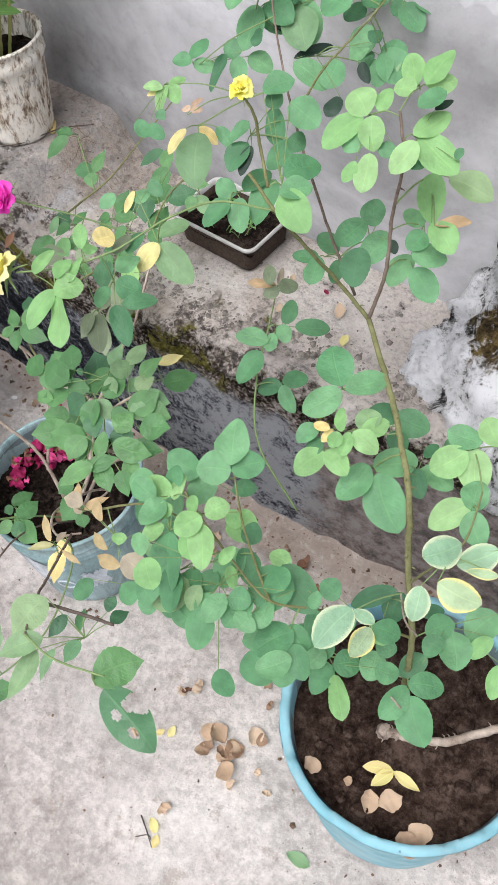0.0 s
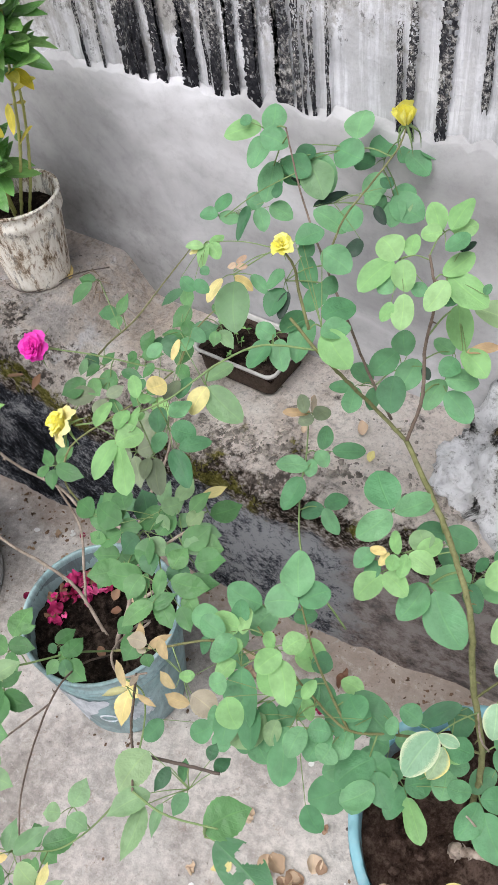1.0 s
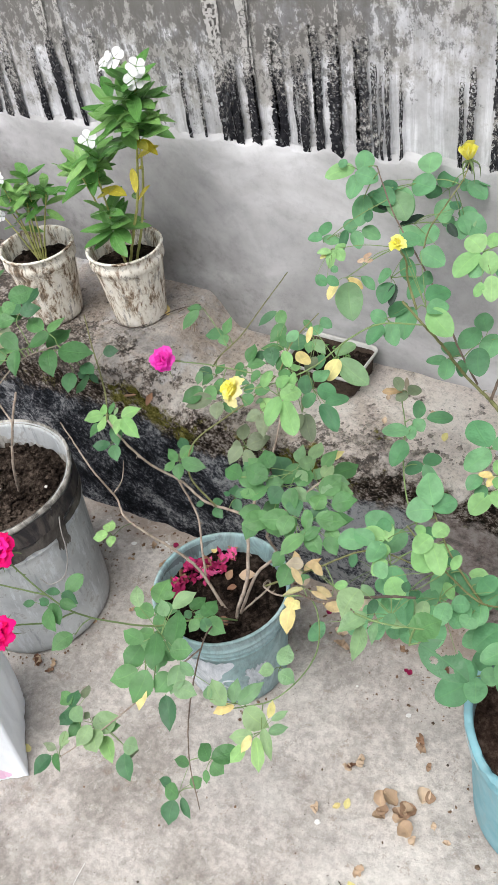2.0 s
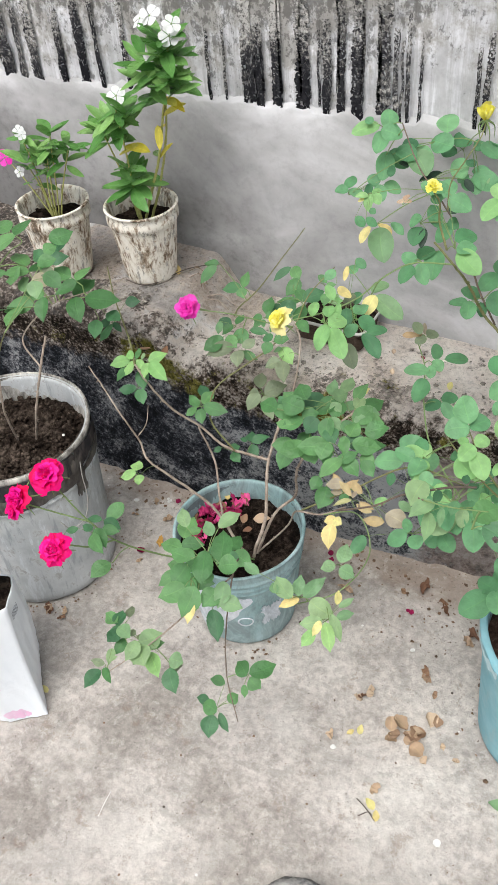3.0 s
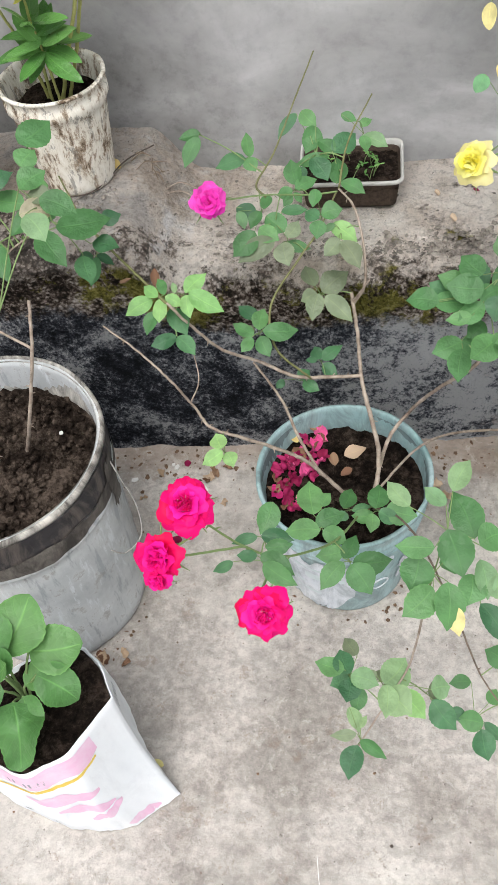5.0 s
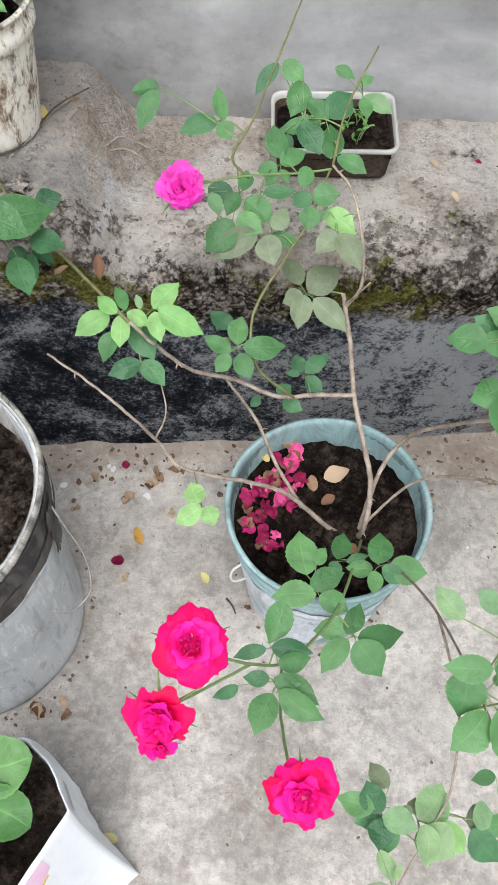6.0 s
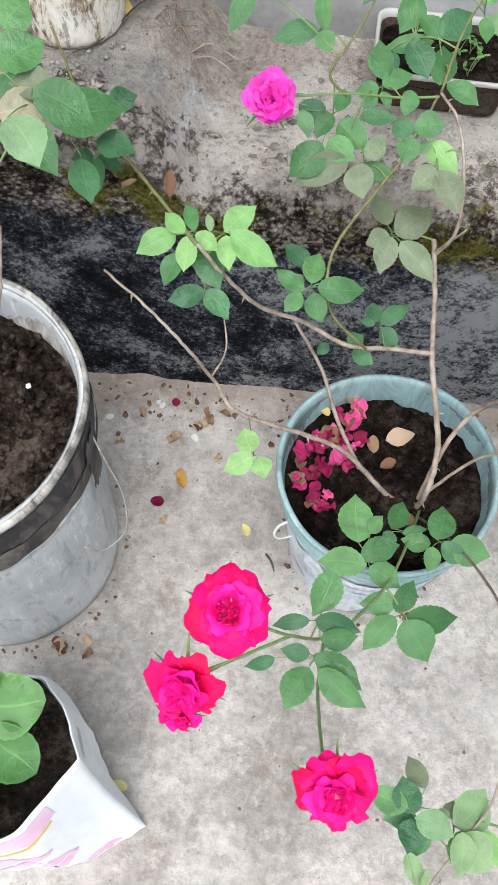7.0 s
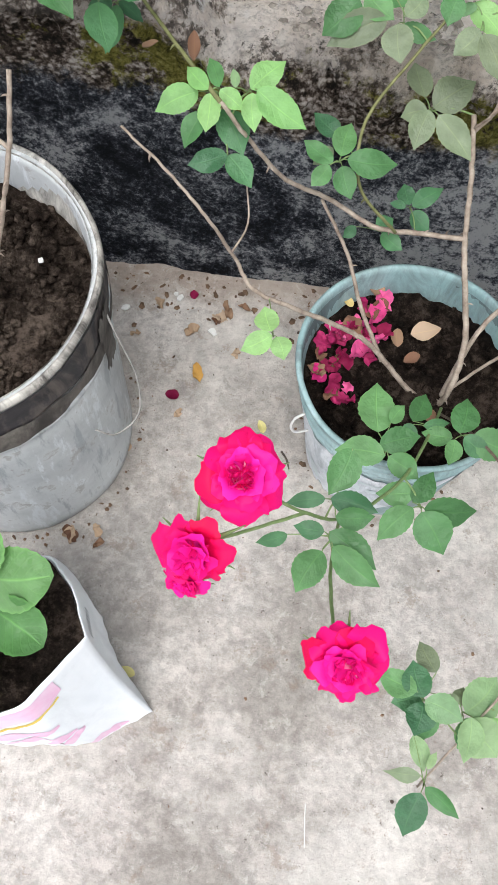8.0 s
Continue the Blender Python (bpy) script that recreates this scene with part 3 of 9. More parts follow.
def soil_disc(r, rough=0.006, clods=0, seed=0, rings=34, seg=110, dome=0.0, lump=0.004, large=0.0085):
    bm = bmesh.new()
    rng = random.Random(seed)
    mid = bm.verts.new((0, 0, dome))
    last = None
    for k in range(1, rings + 1):
        rr = r * k / rings
        ring = []
        for i in range(seg):
            a = 2 * math.pi * i / seg
            x, y = rr * math.cos(a), rr * math.sin(a)
            h = rough * (noise.fractal((x * 22 + seed, y * 22, seed), 0.8, 2.1, 4)) + dome * (1 - (k / rings) ** 2)
            h += lump * (abs(noise.noise((x * 75, y * 75, seed))) + 0.6 * abs(noise.noise((x * 170, y * 170, seed + 5))) - 0.5)
            ring.append(bm.verts.new((x, y, h)))
        for i in range(seg):
            j = (i + 1) % seg
            if last:
                bm.faces.new((last[i], ring[i], ring[j], last[j]))
            else:
                bm.faces.new((mid, ring[i], ring[j]))
        last = ring
    for _ in range(clods):
        a, rr = rng.uniform(0, 6.283), r * 0.96 * math.sqrt(rng.random())
        s = rng.uniform(0.002, large) * (0.6 + 0.4 * rng.random())
        got = bmesh.ops.create_icosphere(bm, subdivisions=1, radius=s, matrix=Matrix.Translation((rr * math.cos(a), rr * math.sin(a), dome * (1 - (rr / r) ** 2) + 0.3 * s)))
        for vtx in got["verts"]:
            vtx.co += Vector((rng.uniform(-1, 1), rng.uniform(-1, 1), rng.uniform(-1, 1))) * s * 0.35
    return bm


def spline(points, per=8):
    """Smooth points through the given ones."""
    p = [Vector(q) for q in points]
    if len(p) == 2:
        return [p[0].lerp(p[1], i / per) for i in range(per + 1)]
    p = [2 * p[0] - p[1]] + p + [2 * p[-1] - p[-2]]
    out = []
    for a, b, c, d in zip(p, p[1:], p[2:], p[3:]):
        for i in range(per):
            t = i / per
            out.append(0.5 * (2 * b + (c - a) * t + (2 * a - 5 * b + 4 * c - d) * t * t + (3 * b - a - 3 * c + d) * t ** 3))
    out.append(p[-2])
    return out


def tube(bm, pts, r0, r1, seg=7, kink=0.0, seed=0, cap=True):
    rng = random.Random(seed)
    up = Vector((0.31, 0.17, 0.93)).normalized()
    rings = []
    for k, q in enumerate(pts):
        d = (pts[min(k + 1, len(pts) - 1)] - pts[max(k - 1, 0)]).normalized()
        s = d.cross(up)
        if s.length < 0.05:
            s = d.cross(Vector((1, 0, 0)))
        s.normalize()
        w = s.cross(d)
        r = (r0 + (r1 - r0) * k / max(1, len(pts) - 1)) * (1 + rng.uniform(-kink, kink))
        rings.append([bm.verts.new(q + r * (math.cos(6.2832 * i / seg) * s + math.sin(6.2832 * i / seg) * w)) for i in range(seg)])
    for lo, hi in zip(rings, rings[1:]):
        for i in range(seg):
            j = (i + 1) % seg
            bm.faces.new((lo[i], lo[j], hi[j], hi[i]))
    if cap:
        bm.faces.new(rings[0][::-1])
        bm.faces.new(rings[-1])
    return bm


# ---- the yard: floor, wall, ledge ----
def grid_sheet(xs, ys, place):
    bm = bmesh.new()
    rows = [[bm.verts.new(place(x, y)) for x in xs] for y in ys]
    for a, b in zip(rows, rows[1:]):
        for i in range(len(xs) - 1):
            bm.faces.new((a[i], a[i + 1], b[i + 1], b[i]))
    return bm


def steps(a, b, n):
    return [a + (b - a) * i / n for i in range(n + 1)]


xs = [-400, -60, -12] + steps(-3, 2.2, 130) + [12, 60, 400]
ys = [-400, -60, -12] + steps(-2.4, 0.4, 80) + [12, 60, 400]
ground = part("ground", grid_sheet(xs, ys, lambda x, y: (x, y, 0.0035 * noise.fractal((x * 3, y * 3, 0), 0.9, 2.0, 4) if -3 < x < 2.2 and -2.4 < y < 0.4 else 0.0)), FLOOR)
tagged(ground, "pale worn concrete yard floor with dark stains", "floor", kind="structure")

WALL_Y = 0.483


def wall_back():
    bm = bmesh.new()
    xs = steps(-3.0, 2.4, 180)
    zs = steps(0.3, 2.3, 70)
    f = [[bm.verts.new((x, WALL_Y + 0.004 * noise.fractal((x * 7, z * 7, 3), 0.9, 2.0, 4), z)) for x in xs] for z in zs]
    for a, b in zip(f, f[1:]):
        for i in range(len(xs) - 1):
            bm.faces.new((a[i], a[i + 1], b[i + 1], b[i]))
    back = [[bm.verts.new((x, WALL_Y + 0.18, z)) for x in (xs[0], xs[-1])] for z in (zs[0], zs[-1])]
    bm.faces.new((back[0][1], back[0][0], back[1][0], back[1][1]))
    bm.faces.new((*f[-1], back[1][1], back[1][0]))
    bm.faces.new((*[r[0] for r in f], back[1][0], back[0][0]))
    bm.faces.new((*[r[-1] for r in f][::-1], back[0][1], back[1][1]))
    return bm


wall = part("wall_north", wall_back(), WASH)
tagged(wall, "grey whitewashed yard wall with lime runs over black mould", "wall", kind="structure")


def plaster_band():
    """A later coat of cement on the wall's lower part, with a ragged upper edge."""
    bm = bmesh.new()
    xs = steps(-3.0, 2.4, 420)
    rows = []
    top = [0.936 + 0.02 * x + 0.016 * noise.fractal((x * 16, 1, 0), 0.7, 2.2, 5) + 0.010 * noise.noise((x * 48, 5, 0)) + 0.007 * noise.noise((x * 130, 0, 0)) for x in xs]
    for k in range(15):
        t = k / 14
        rows.append([bm.verts.new((x, WALL_Y - 0.0095 + 0.002 * noise.fractal((x * 5, 9, t * 3), 0.9, 2.0, 3), 0.42 + (z - 0.42) * t)) for x, z in zip(xs, top)])
    rows.append([bm.verts.new((x, v.co.y + 0.0015, z + 0.0025)) for x, z, v in zip(xs, top, rows[-1])])
    rows.append([bm.verts.new((x, WALL_Y + 0.006, z + 0.019)) for x, z in zip(xs, top)])
    for a, b in zip(rows, rows[1:]):
        for i in range(len(xs) - 1):
            bm.faces.new((a[i], a[i + 1], b[i + 1], b[i]))
    return bm


part("plaster_coat", plaster_band(), PLASTER, wall, "smooth grey cement coat with a ragged upper edge")


def mould_streak(x, w, z0, z1, seed):
    """A run of mould that wanders a little, with ragged sides and foot and holes in it."""
    bm = bmesh.new()
    n, m = 170, 7
    rows = []
    for k in range(n + 1):
        t = k / n
        row = []
        mid = x + 0.004 * noise.noise((seed, t * 3, 7))
        side = []
        for s in (0, 9):
            e = 0.78 + 0.34 * noise.noise((seed + s, t * 5, 0)) + 0.24 * noise.noise((seed + s, t * 75, 3))
            side.append(max(0.0008, 0.55 * w * e))
        for i in range(m):
            u = -1 + 2 * i / (m - 1)
            foot = z0 + 0.018 * noise.noise((seed + u * 2.5, 3, 1)) + 0.010 * noise.noise((seed + u * 9, 8, 1))
            row.append(bm.verts.new((mid + u * side[0 if u < 0 else 1], WALL_Y - 0.0062, foot + (z1 - foot) * t)))
        rows.append(row)
    for k, (a, b) in enumerate(zip(rows, rows[1:])):
        for i in range(m - 1):
            q = noise.noise((seed + i * 0.9, k * 0.19, 5)) + 0.6 * noise.noise((seed + i * 2.1, k * 0.8, 9))
            if q < 0.42 - 0.55 * max(0.0, k / n - 0.35):
                bm.faces.new((a[i], a[i + 1], b[i + 1], b[i]))
    return bm


def ledge_face_y(x):
    return 0.182 + 0.045 * x + (0.10 * max(0.0, x - 0.18) if x > 0.18 else 0.0)


def ledge_top_z(x):
    t = min(1.0, max(0.0, (-0.30 - x) / 0.09))
    return 0.455 + 0.09 * t * t * (3 - 2 * t)


def ledge_mesh():
    bm = bmesh.new()
    xs = steps(-2.6, -0.95, 80)[:-1] + steps(-0.95, 0.95, 620) + steps(0.95, 1.9, 50)[1:]
    rows = []
    for x in xs:
        yf, zt = ledge_face_y(x), ledge_top_z(x)
        row = []
        for k in range(20):
            z = -0.02 + (zt - 0.085) * k / 19
            q = noise.fractal((x * 13, z * 13, 4), 0.8, 2.1, 5)
            row.append((x, yf + 0.006 * q + 0.012 * (1 - k / 19) * -0.3, z))
        for k in range(1, 23):
            t = k / 22
            q = noise.fractal((x * 24, t * 2.2, 7), 0.65, 2.2, 6)
            y = yf + 0.030 * t ** 2.2 + 0.014 * q - 0.012 * math.sin(math.pi * t)
            z = zt - 0.085 + 0.085 * (1 - (1 - t) ** 1.7) + 0.009 * noise.fractal((x * 30, t * 3, 2), 0.7, 2.1, 5) * (1 - 0.5 * t) + 0.005 * abs(noise.noise((x * 95, t * 9, 6)))
            row.append((x, y, z))
        y0 = row[-1][1]
        for k in range(1, 24):
            t = k / 23
            y = y0 + (WALL_Y + 0.02 - y0) * t
            h = zt + 0.006 * noise.fractal((x * 11, y * 11, 1), 0.8, 2.1, 5) * (1.6 - t) + 0.012 * t ** 5
            row.append((x, y, h))
        rows.append([bm.verts.new(q) for q in row])
    for a, b in zip(rows, rows[1:]):
        for k in range(len(a) - 1):
            bm.faces.new((a[k], b[k], b[k + 1], a[k + 1]))
    return bm


ledge = part("ledge", ledge_mesh(), LEDGE)
tagged(ledge, "low cement ledge along the wall, blackened and mossy at its crumbling lip", "ledge", kind="structure")


def weathered(x, y, z):
    """Sinks the cleft and the mossy hollow into the boulder's front."""
    if y > 0.47:
        return Vector((x, y, z))
    above = z + 0.52 * (y - 0.30) - 0.747 - 1.05 * (x - 0.488)
    hollow = ((x - 0.513) * 20) ** 2 + ((z + 0.58 * (y - 0.30) - 0.628) * 14) ** 2
    rough = 0.010 * noise.fractal((x * 22, y * 22, z * 14), 0.7, 2.1, 5)
    return Vector((x, y + 0.045 * math.exp(-(above - 0.015) ** 2 / 0.0008) + 0.055 * math.exp(-hollow) + rough, z))


def rock_mesh():
    bm = bmesh.new()
    bmesh.ops.create_icosphere(bm, subdivisions=6, radius=1.0)
    for v in bm.verts:
        d = v.co.normalized()
        q = noise.ridged_multi_fractal((d.x * 2.1 + 3, d.y * 2.1, d.z * 2.1), 0.9, 2.1, 6, 1.0, 2.0)
        s = noise.fractal((d.x * 9, d.y * 9, d.z * 9), 0.7, 2.1, 5)
        k = 0.93 + 0.05 * q + 0.05 * s
        v.co = weathered(0.86 + 0.46 * d.x * k, 0.462 + 0.20 * d.y * k, 0.45 + 0.50 * d.z * k)
    return bm


def boulder_lump(cx, cy, cz, sx, sy, sz, seed):
    """A lower lump of the same boulder that spreads over the ledge."""
    bm = bmesh.new()
    got = bmesh.ops.create_icosphere(bm, subdivisions=5, radius=1.0)
    for v in got["verts"]:
        d = v.co.normalized()
        q = noise.ridged_multi_fractal((d.x * 2.3 + seed, d.y * 2.3, d.z * 2.3), 0.9, 2.1, 6, 1.0, 2.0)
        k = 0.88 + 0.09 * q + 0.09 * noise.fractal((d.x * 7 + seed, d.y * 7, d.z * 7), 0.7, 2.1, 5)
        v.co = weathered(cx + sx * d.x * k, cy + sy * d.y * k, cz + sz * d.z * k)
    return bm


rock = thing("rock", (0, 0, 0), "rough whitewashed boulder with black crevices on the ledge", "rock")
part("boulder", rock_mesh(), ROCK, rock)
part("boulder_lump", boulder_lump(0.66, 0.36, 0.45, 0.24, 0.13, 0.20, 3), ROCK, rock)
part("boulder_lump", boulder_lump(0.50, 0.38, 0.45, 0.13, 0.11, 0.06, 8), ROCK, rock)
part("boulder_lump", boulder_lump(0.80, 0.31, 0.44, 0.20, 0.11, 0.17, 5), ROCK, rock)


def stone_lump(cx, cy, cz, sx, sy, sz, seed, p, taper=0.0, bowl=None):
    bm = bmesh.new()
    bmesh.ops.create_icosphere(bm, subdivisions=6, radius=1.0)
    for v in bm.verts:
        d = v.co.normalized()
        k = (abs(d.x) ** p + abs(d.y) ** p + abs(d.z) ** p) ** (-1 / p)
        k *= 1 + 0.035 * noise.fractal((d.x * 3 + seed, d.y * 3, d.z * 3), 0.8, 2.1, 5) + 0.015 * noise.fractal((d.x * 14 + seed, d.y * 14, d.z * 14), 0.7, 2.1, 4)
        w = 1 - taper * max(0.0, d.z * k)
        v.co = Vector((cx + sx * d.x * k * w, cy + sy * d.y * k * w, cz + sz * d.z * k))
        if bowl and v.co.z > cz:
            q = math.hypot(v.co.x - bowl[0], v.co.y - bowl[1]) / bowl[2]
            v.co.z -= 0.028 * min(1.0, max(0.0, (1.05 - q) / 0.16)) - 0.008 * max(0.0, 1 - abs(q - 1.12) / 0.1)
    return bm


stone = thing("stone_block", (0, 0, 0), "worn grey stone block with a sandy top on the floor", "stone")
part("knob", stone_lump(0.425, -0.735, 0.03, 0.122, 0.152, 0.065, 1, 3.6, 0.14), STONE, stone, "mottled grey knob")
part("slab", stone_lump(0.480, -0.960, 0.018, 0.295, 0.20, 0.058, 2, 8.0, 0.0, (0.455, -1.04, 0.135)), STONE, stone, "sand-covered slab")
part("corner", stone_lump(0.237, -0.925, 0.020, 0.056, 0.165, 0.062, 5, 4.0, 0.10), STONE, stone, "raised grey edge")


# ---- pots ----
def bucket_body(parent, r0, r1, h, mat, ridges, thick=0.004, seg=72, lip=0.004, name="body"):
    prof = [(0.0, 0.0), (r0 * 0.93, 0.0), (r0, 0.006)]
    for k in range(1, 25):
        z = 0.006 + (h - 0.006) * k / 24
        prof.append((r0 + (r1 - r0) * z / h, z))
    for z, w, out in ridges:
        prof = [q for q in prof if abs(q[1] - z) > w * 1.4]
        base = r0 + (r1 - r0) * z / h
        prof += [(base + out * 0.15, z - w * 1.2), (base + out, z - w * 0.6), (base + out, z + w * 0.6), (base + out * 0.15, z + w * 1.2)]
    prof.sort(key=lambda q: (q[1], q[0]))
    prof += [(r1 + lip, h - 0.001), (r1 + lip * 0.9, h + 0.0025), (r1, h + 0.004), (r1 - thick * 0.8, h + 0.002), (r1 - thick, h - 0.006)]
    inner = [(r0 + (r1 - r0) * z / h - thick, z) for z in (h * 0.9, h * 0.7, h * 0.45)]
    return part(name, lathe(prof + inner, seg, 0.012, r0 * 50), mat, parent)


def sheet_on(r0, r1, h, z0, z1, a0, a1, off=0.0012, ragged=0.0, seed=0, nz=14, na=40, slant=0.0):
    """A patch that lies on a tapered body between two heights and two angles."""
    bm = bmesh.new()
    rows = []
    for k in range(nz + 1):
        row = []
        for i in range(na + 1):
            u, w = i / na, k / nz
            a = radians(a0 + (a1 - a0 + slant * w) * u)
            z = z0 + (z1 - z0) * w
            if ragged:
                z += ragged * noise.fractal((u * 6 + seed, seed, 0), 0.6, 2.2, 4) * (w - 0.5) * 2
                a += ragged * 4 * noise.fractal((seed, w * 5, 1), 0.6, 2.2, 4) * (u - 0.5) * 2
            r = (r0 + (r1 - r0) * z / h) * (1 + 0.012 * noise.noise((2.2 * math.cos(a) + r0 * 50, 2.2 * math.sin(a), 5 * z))) + off
            row.append(bm.verts.new((r * math.cos(a), r * math.sin(a), z)))
        rows.append(row)
    for a, b in zip(rows, rows[1:]):
        for i in range(na):
            bm.faces.new((a[i], a[i + 1], b[i + 1], b[i]))
    return bm


# teal bucket in the middle
B1 = thing("plant_pot", (-0.024, -0.095, 0.003), "faded teal plastic bucket with torn white label and dark soil", "plant pot")
bucket_body(B1, 0.109, 0.138, 0.277, TEAL, [(0.245, 0.003, 0.003), (0.228, 0.003, 0.003), (0.212, 0.002, 0.002)])
part("inner_wall", lathe([(0.1335, 0.268), (0.130, 0.23), (0.126, 0.19)], 64), INNER, B1)
part("soil", soil_disc(0.1305, 0.011, 260, 3, lump=0.007), SOIL_DARK, B1, "dark moist soil").location = (0, 0, 0.231)
part("label_print", sheet_on(0.109, 0.138, 0.277, 0.010, 0.200, 198, 262, 0.0014, 0.018, 3, 18, 60, 48), LABEL, B1, "torn scuffed white label")
part("label_print", sheet_on(0.109, 0.138, 0.277, 0.085, 0.150, 318, 338, 0.0014, 0.014, 8), LABEL, B1, "scrap of white label")
for k, (z0, z1, a0, a1) in enumerate(((0.165, 0.172, 232, 272), (0.128, 0.150, 240, 256), (0.132, 0.146, 260, 272), (0.070, 0.078, 206, 252), (0.040, 0.062, 214, 224), (0.098, 0.106, 222, 238))):
    part("letter_bar", sheet_on(0.109, 0.138, 0.277, z0, z1, a0, a1, 0.0024, 0.006, k, 4, 12), PRINT, B1)
ring = []
for k in range(25):
    a, z = radians(300 + 7.5 * math.cos(k * math.pi / 12)), 0.105 + 0.016 * math.sin(k * math.pi / 12)
    r = 0.109 + 0.029 * z / 0.277 + 0.0015
    ring.append(Vector((r * math.cos(a), r * math.sin(a), z)))
part("print_ring", tube(bmesh.new(), ring, 0.0016, 0.0016, 5), LABEL, B1, "white printed ring")
loop = [(-0.86 * r, -0.50 * r, z) for r, z in ((0.136, 0.226), (0.149, 0.221), (0.154, 0.200), (0.147, 0.175), (0.126, 0.165))]
bm = tube(bmesh.new(), spline(loop, 6), 0.0019, 0.0016)
part("handle", bm, CHALK, B1, "broken white plastic handle loop")

# sky-blue bucket
B2 = thing("plant_pot", (0.675, -0.088, 0.003), "sky blue plastic bucket filled with brown soil", "plant pot")
body = bucket_body(B2, 0.145, 0.168, 0.325, BLUE, [(0.285, 0.012, 0.005)], 0.006, seg=180, lip=0.009)
for v in body.data.vertices:
    q = noise.fractal((v.co.x * 26, v.co.y * 26, 3), 0.6, 2.2, 4)
    if v.co.z > 0.315 and q > 0.10:
        v.co.z -= min(0.010, 0.03 * (q - 0.10))
part("rim_chip", sheet_on(0.145, 0.168, 0.325, 0.302, 0.318, 196, 232, 0.0095, 0.010, 5, 6, 40), BLUECHIP, B2, "pale cracked edge of the rim")
part("inner_wall", lathe([(0.1615, 0.316), (0.159, 0.29), (0.157, 0.26)], 64), INNER, B2)
part("soil", soil_disc(0.158, 0.010, 200, 7, dome=0.006, lump=0.010), SOIL_BROWN, B2, "brown loamy soil").location = (0, 0, 0.283)

# big grey drum
DRUM = thing("plant_pot", (-0.56, -0.168, 0.003), "big grey plastic drum with blackened rim, full of clodded soil", "plant pot")
bucket_body(DRUM, 0.165, 0.180, 0.425, GREYBLUE, [(0.33, 0.006, 0.005)], 0.008, lip=0.004)
part("rim", lathe([(0.182, 0.418), (0.1848, 0.421), (0.1858, 0.427), (0.1845, 0.432), (0.1820, 0.434), (0.1798, 0.432), (0.1785, 0.418)], 180, 0.014, 2), RIMWHITE, DRUM, "thin chalky rim with black scuffs")
part("dirty_band", sheet_on(0.165, 0.180, 0.425, 0.366, 0.422, 0, 360, 0.0055, 0.010, 4, 8, 110), BLACKBAND, DRUM, "blackened band under the rim")
part("torn_strip", sheet_on(0.165, 0.180, 0.425, 0.340, 0.370, 0, 360, 0.0068, 0.016, 6, 8, 110), TORNSTRIP, DRUM, "torn earthy plastic strip")
part("torn_strip", sheet_on(0.165, 0.180, 0.425, 0.300, 0.404, -6, 6, 0.0085, 0.012, 9, 10, 10), TORNSTRIP, DRUM, "pale torn plastic tail")
part("inner_wall", lathe([(0.1745, 0.43), (0.172, 0.40), (0.169, 0.36)], 64), RIMWHITE, DRUM)
part("soil", soil_disc(0.171, 0.014, 1300, 11, dome=0.008, lump=0.013, large=0.0085), SOIL_CLOD, DRUM, "dark clodded soil").location = (0, 0, 0.368)
bm = tube(bmesh.new(), spline([(0.186, 0.01, 0.385), (0.203, -0.01, 0.365), (0.222, -0.03, 0.325), (0.228, -0.06, 0.290), (0.205, -0.085, 0.275), (0.184, -0.09, 0.29)], 6), 0.0014, 0.0013, 6)
part("wire_handle", bm, WIRE, DRUM, "thin bent wire handle")


def cream_pot(at, turn, seed):
    p = thing("plant_pot", at, "grimy cream plastic bucket with flaking brown stains on the ledge", "plant pot", "cream buckets on the ledge", turn)
    bucket_body(p, 0.061, 0.083, 0.183, CREAM, [(0.158, 0.010, 0.0045)], 0.004, 56, 0.004)
    part("inner_wall", lathe([(0.0785, 0.178), (0.0750, 0.15), (0.0715, 0.12)], 48), CREAM, p)
    part("soil", soil_disc(0.0740, 0.006, 50, seed, 9, 36), SOIL_DARK, p, "dark soil").location = (0, 0, 0.142)
    return p


cream_pot((-0.487, 0.338, 0.546), 0, 21)
cream_pot((-0.692, 0.268, 0.546), 70, 22)


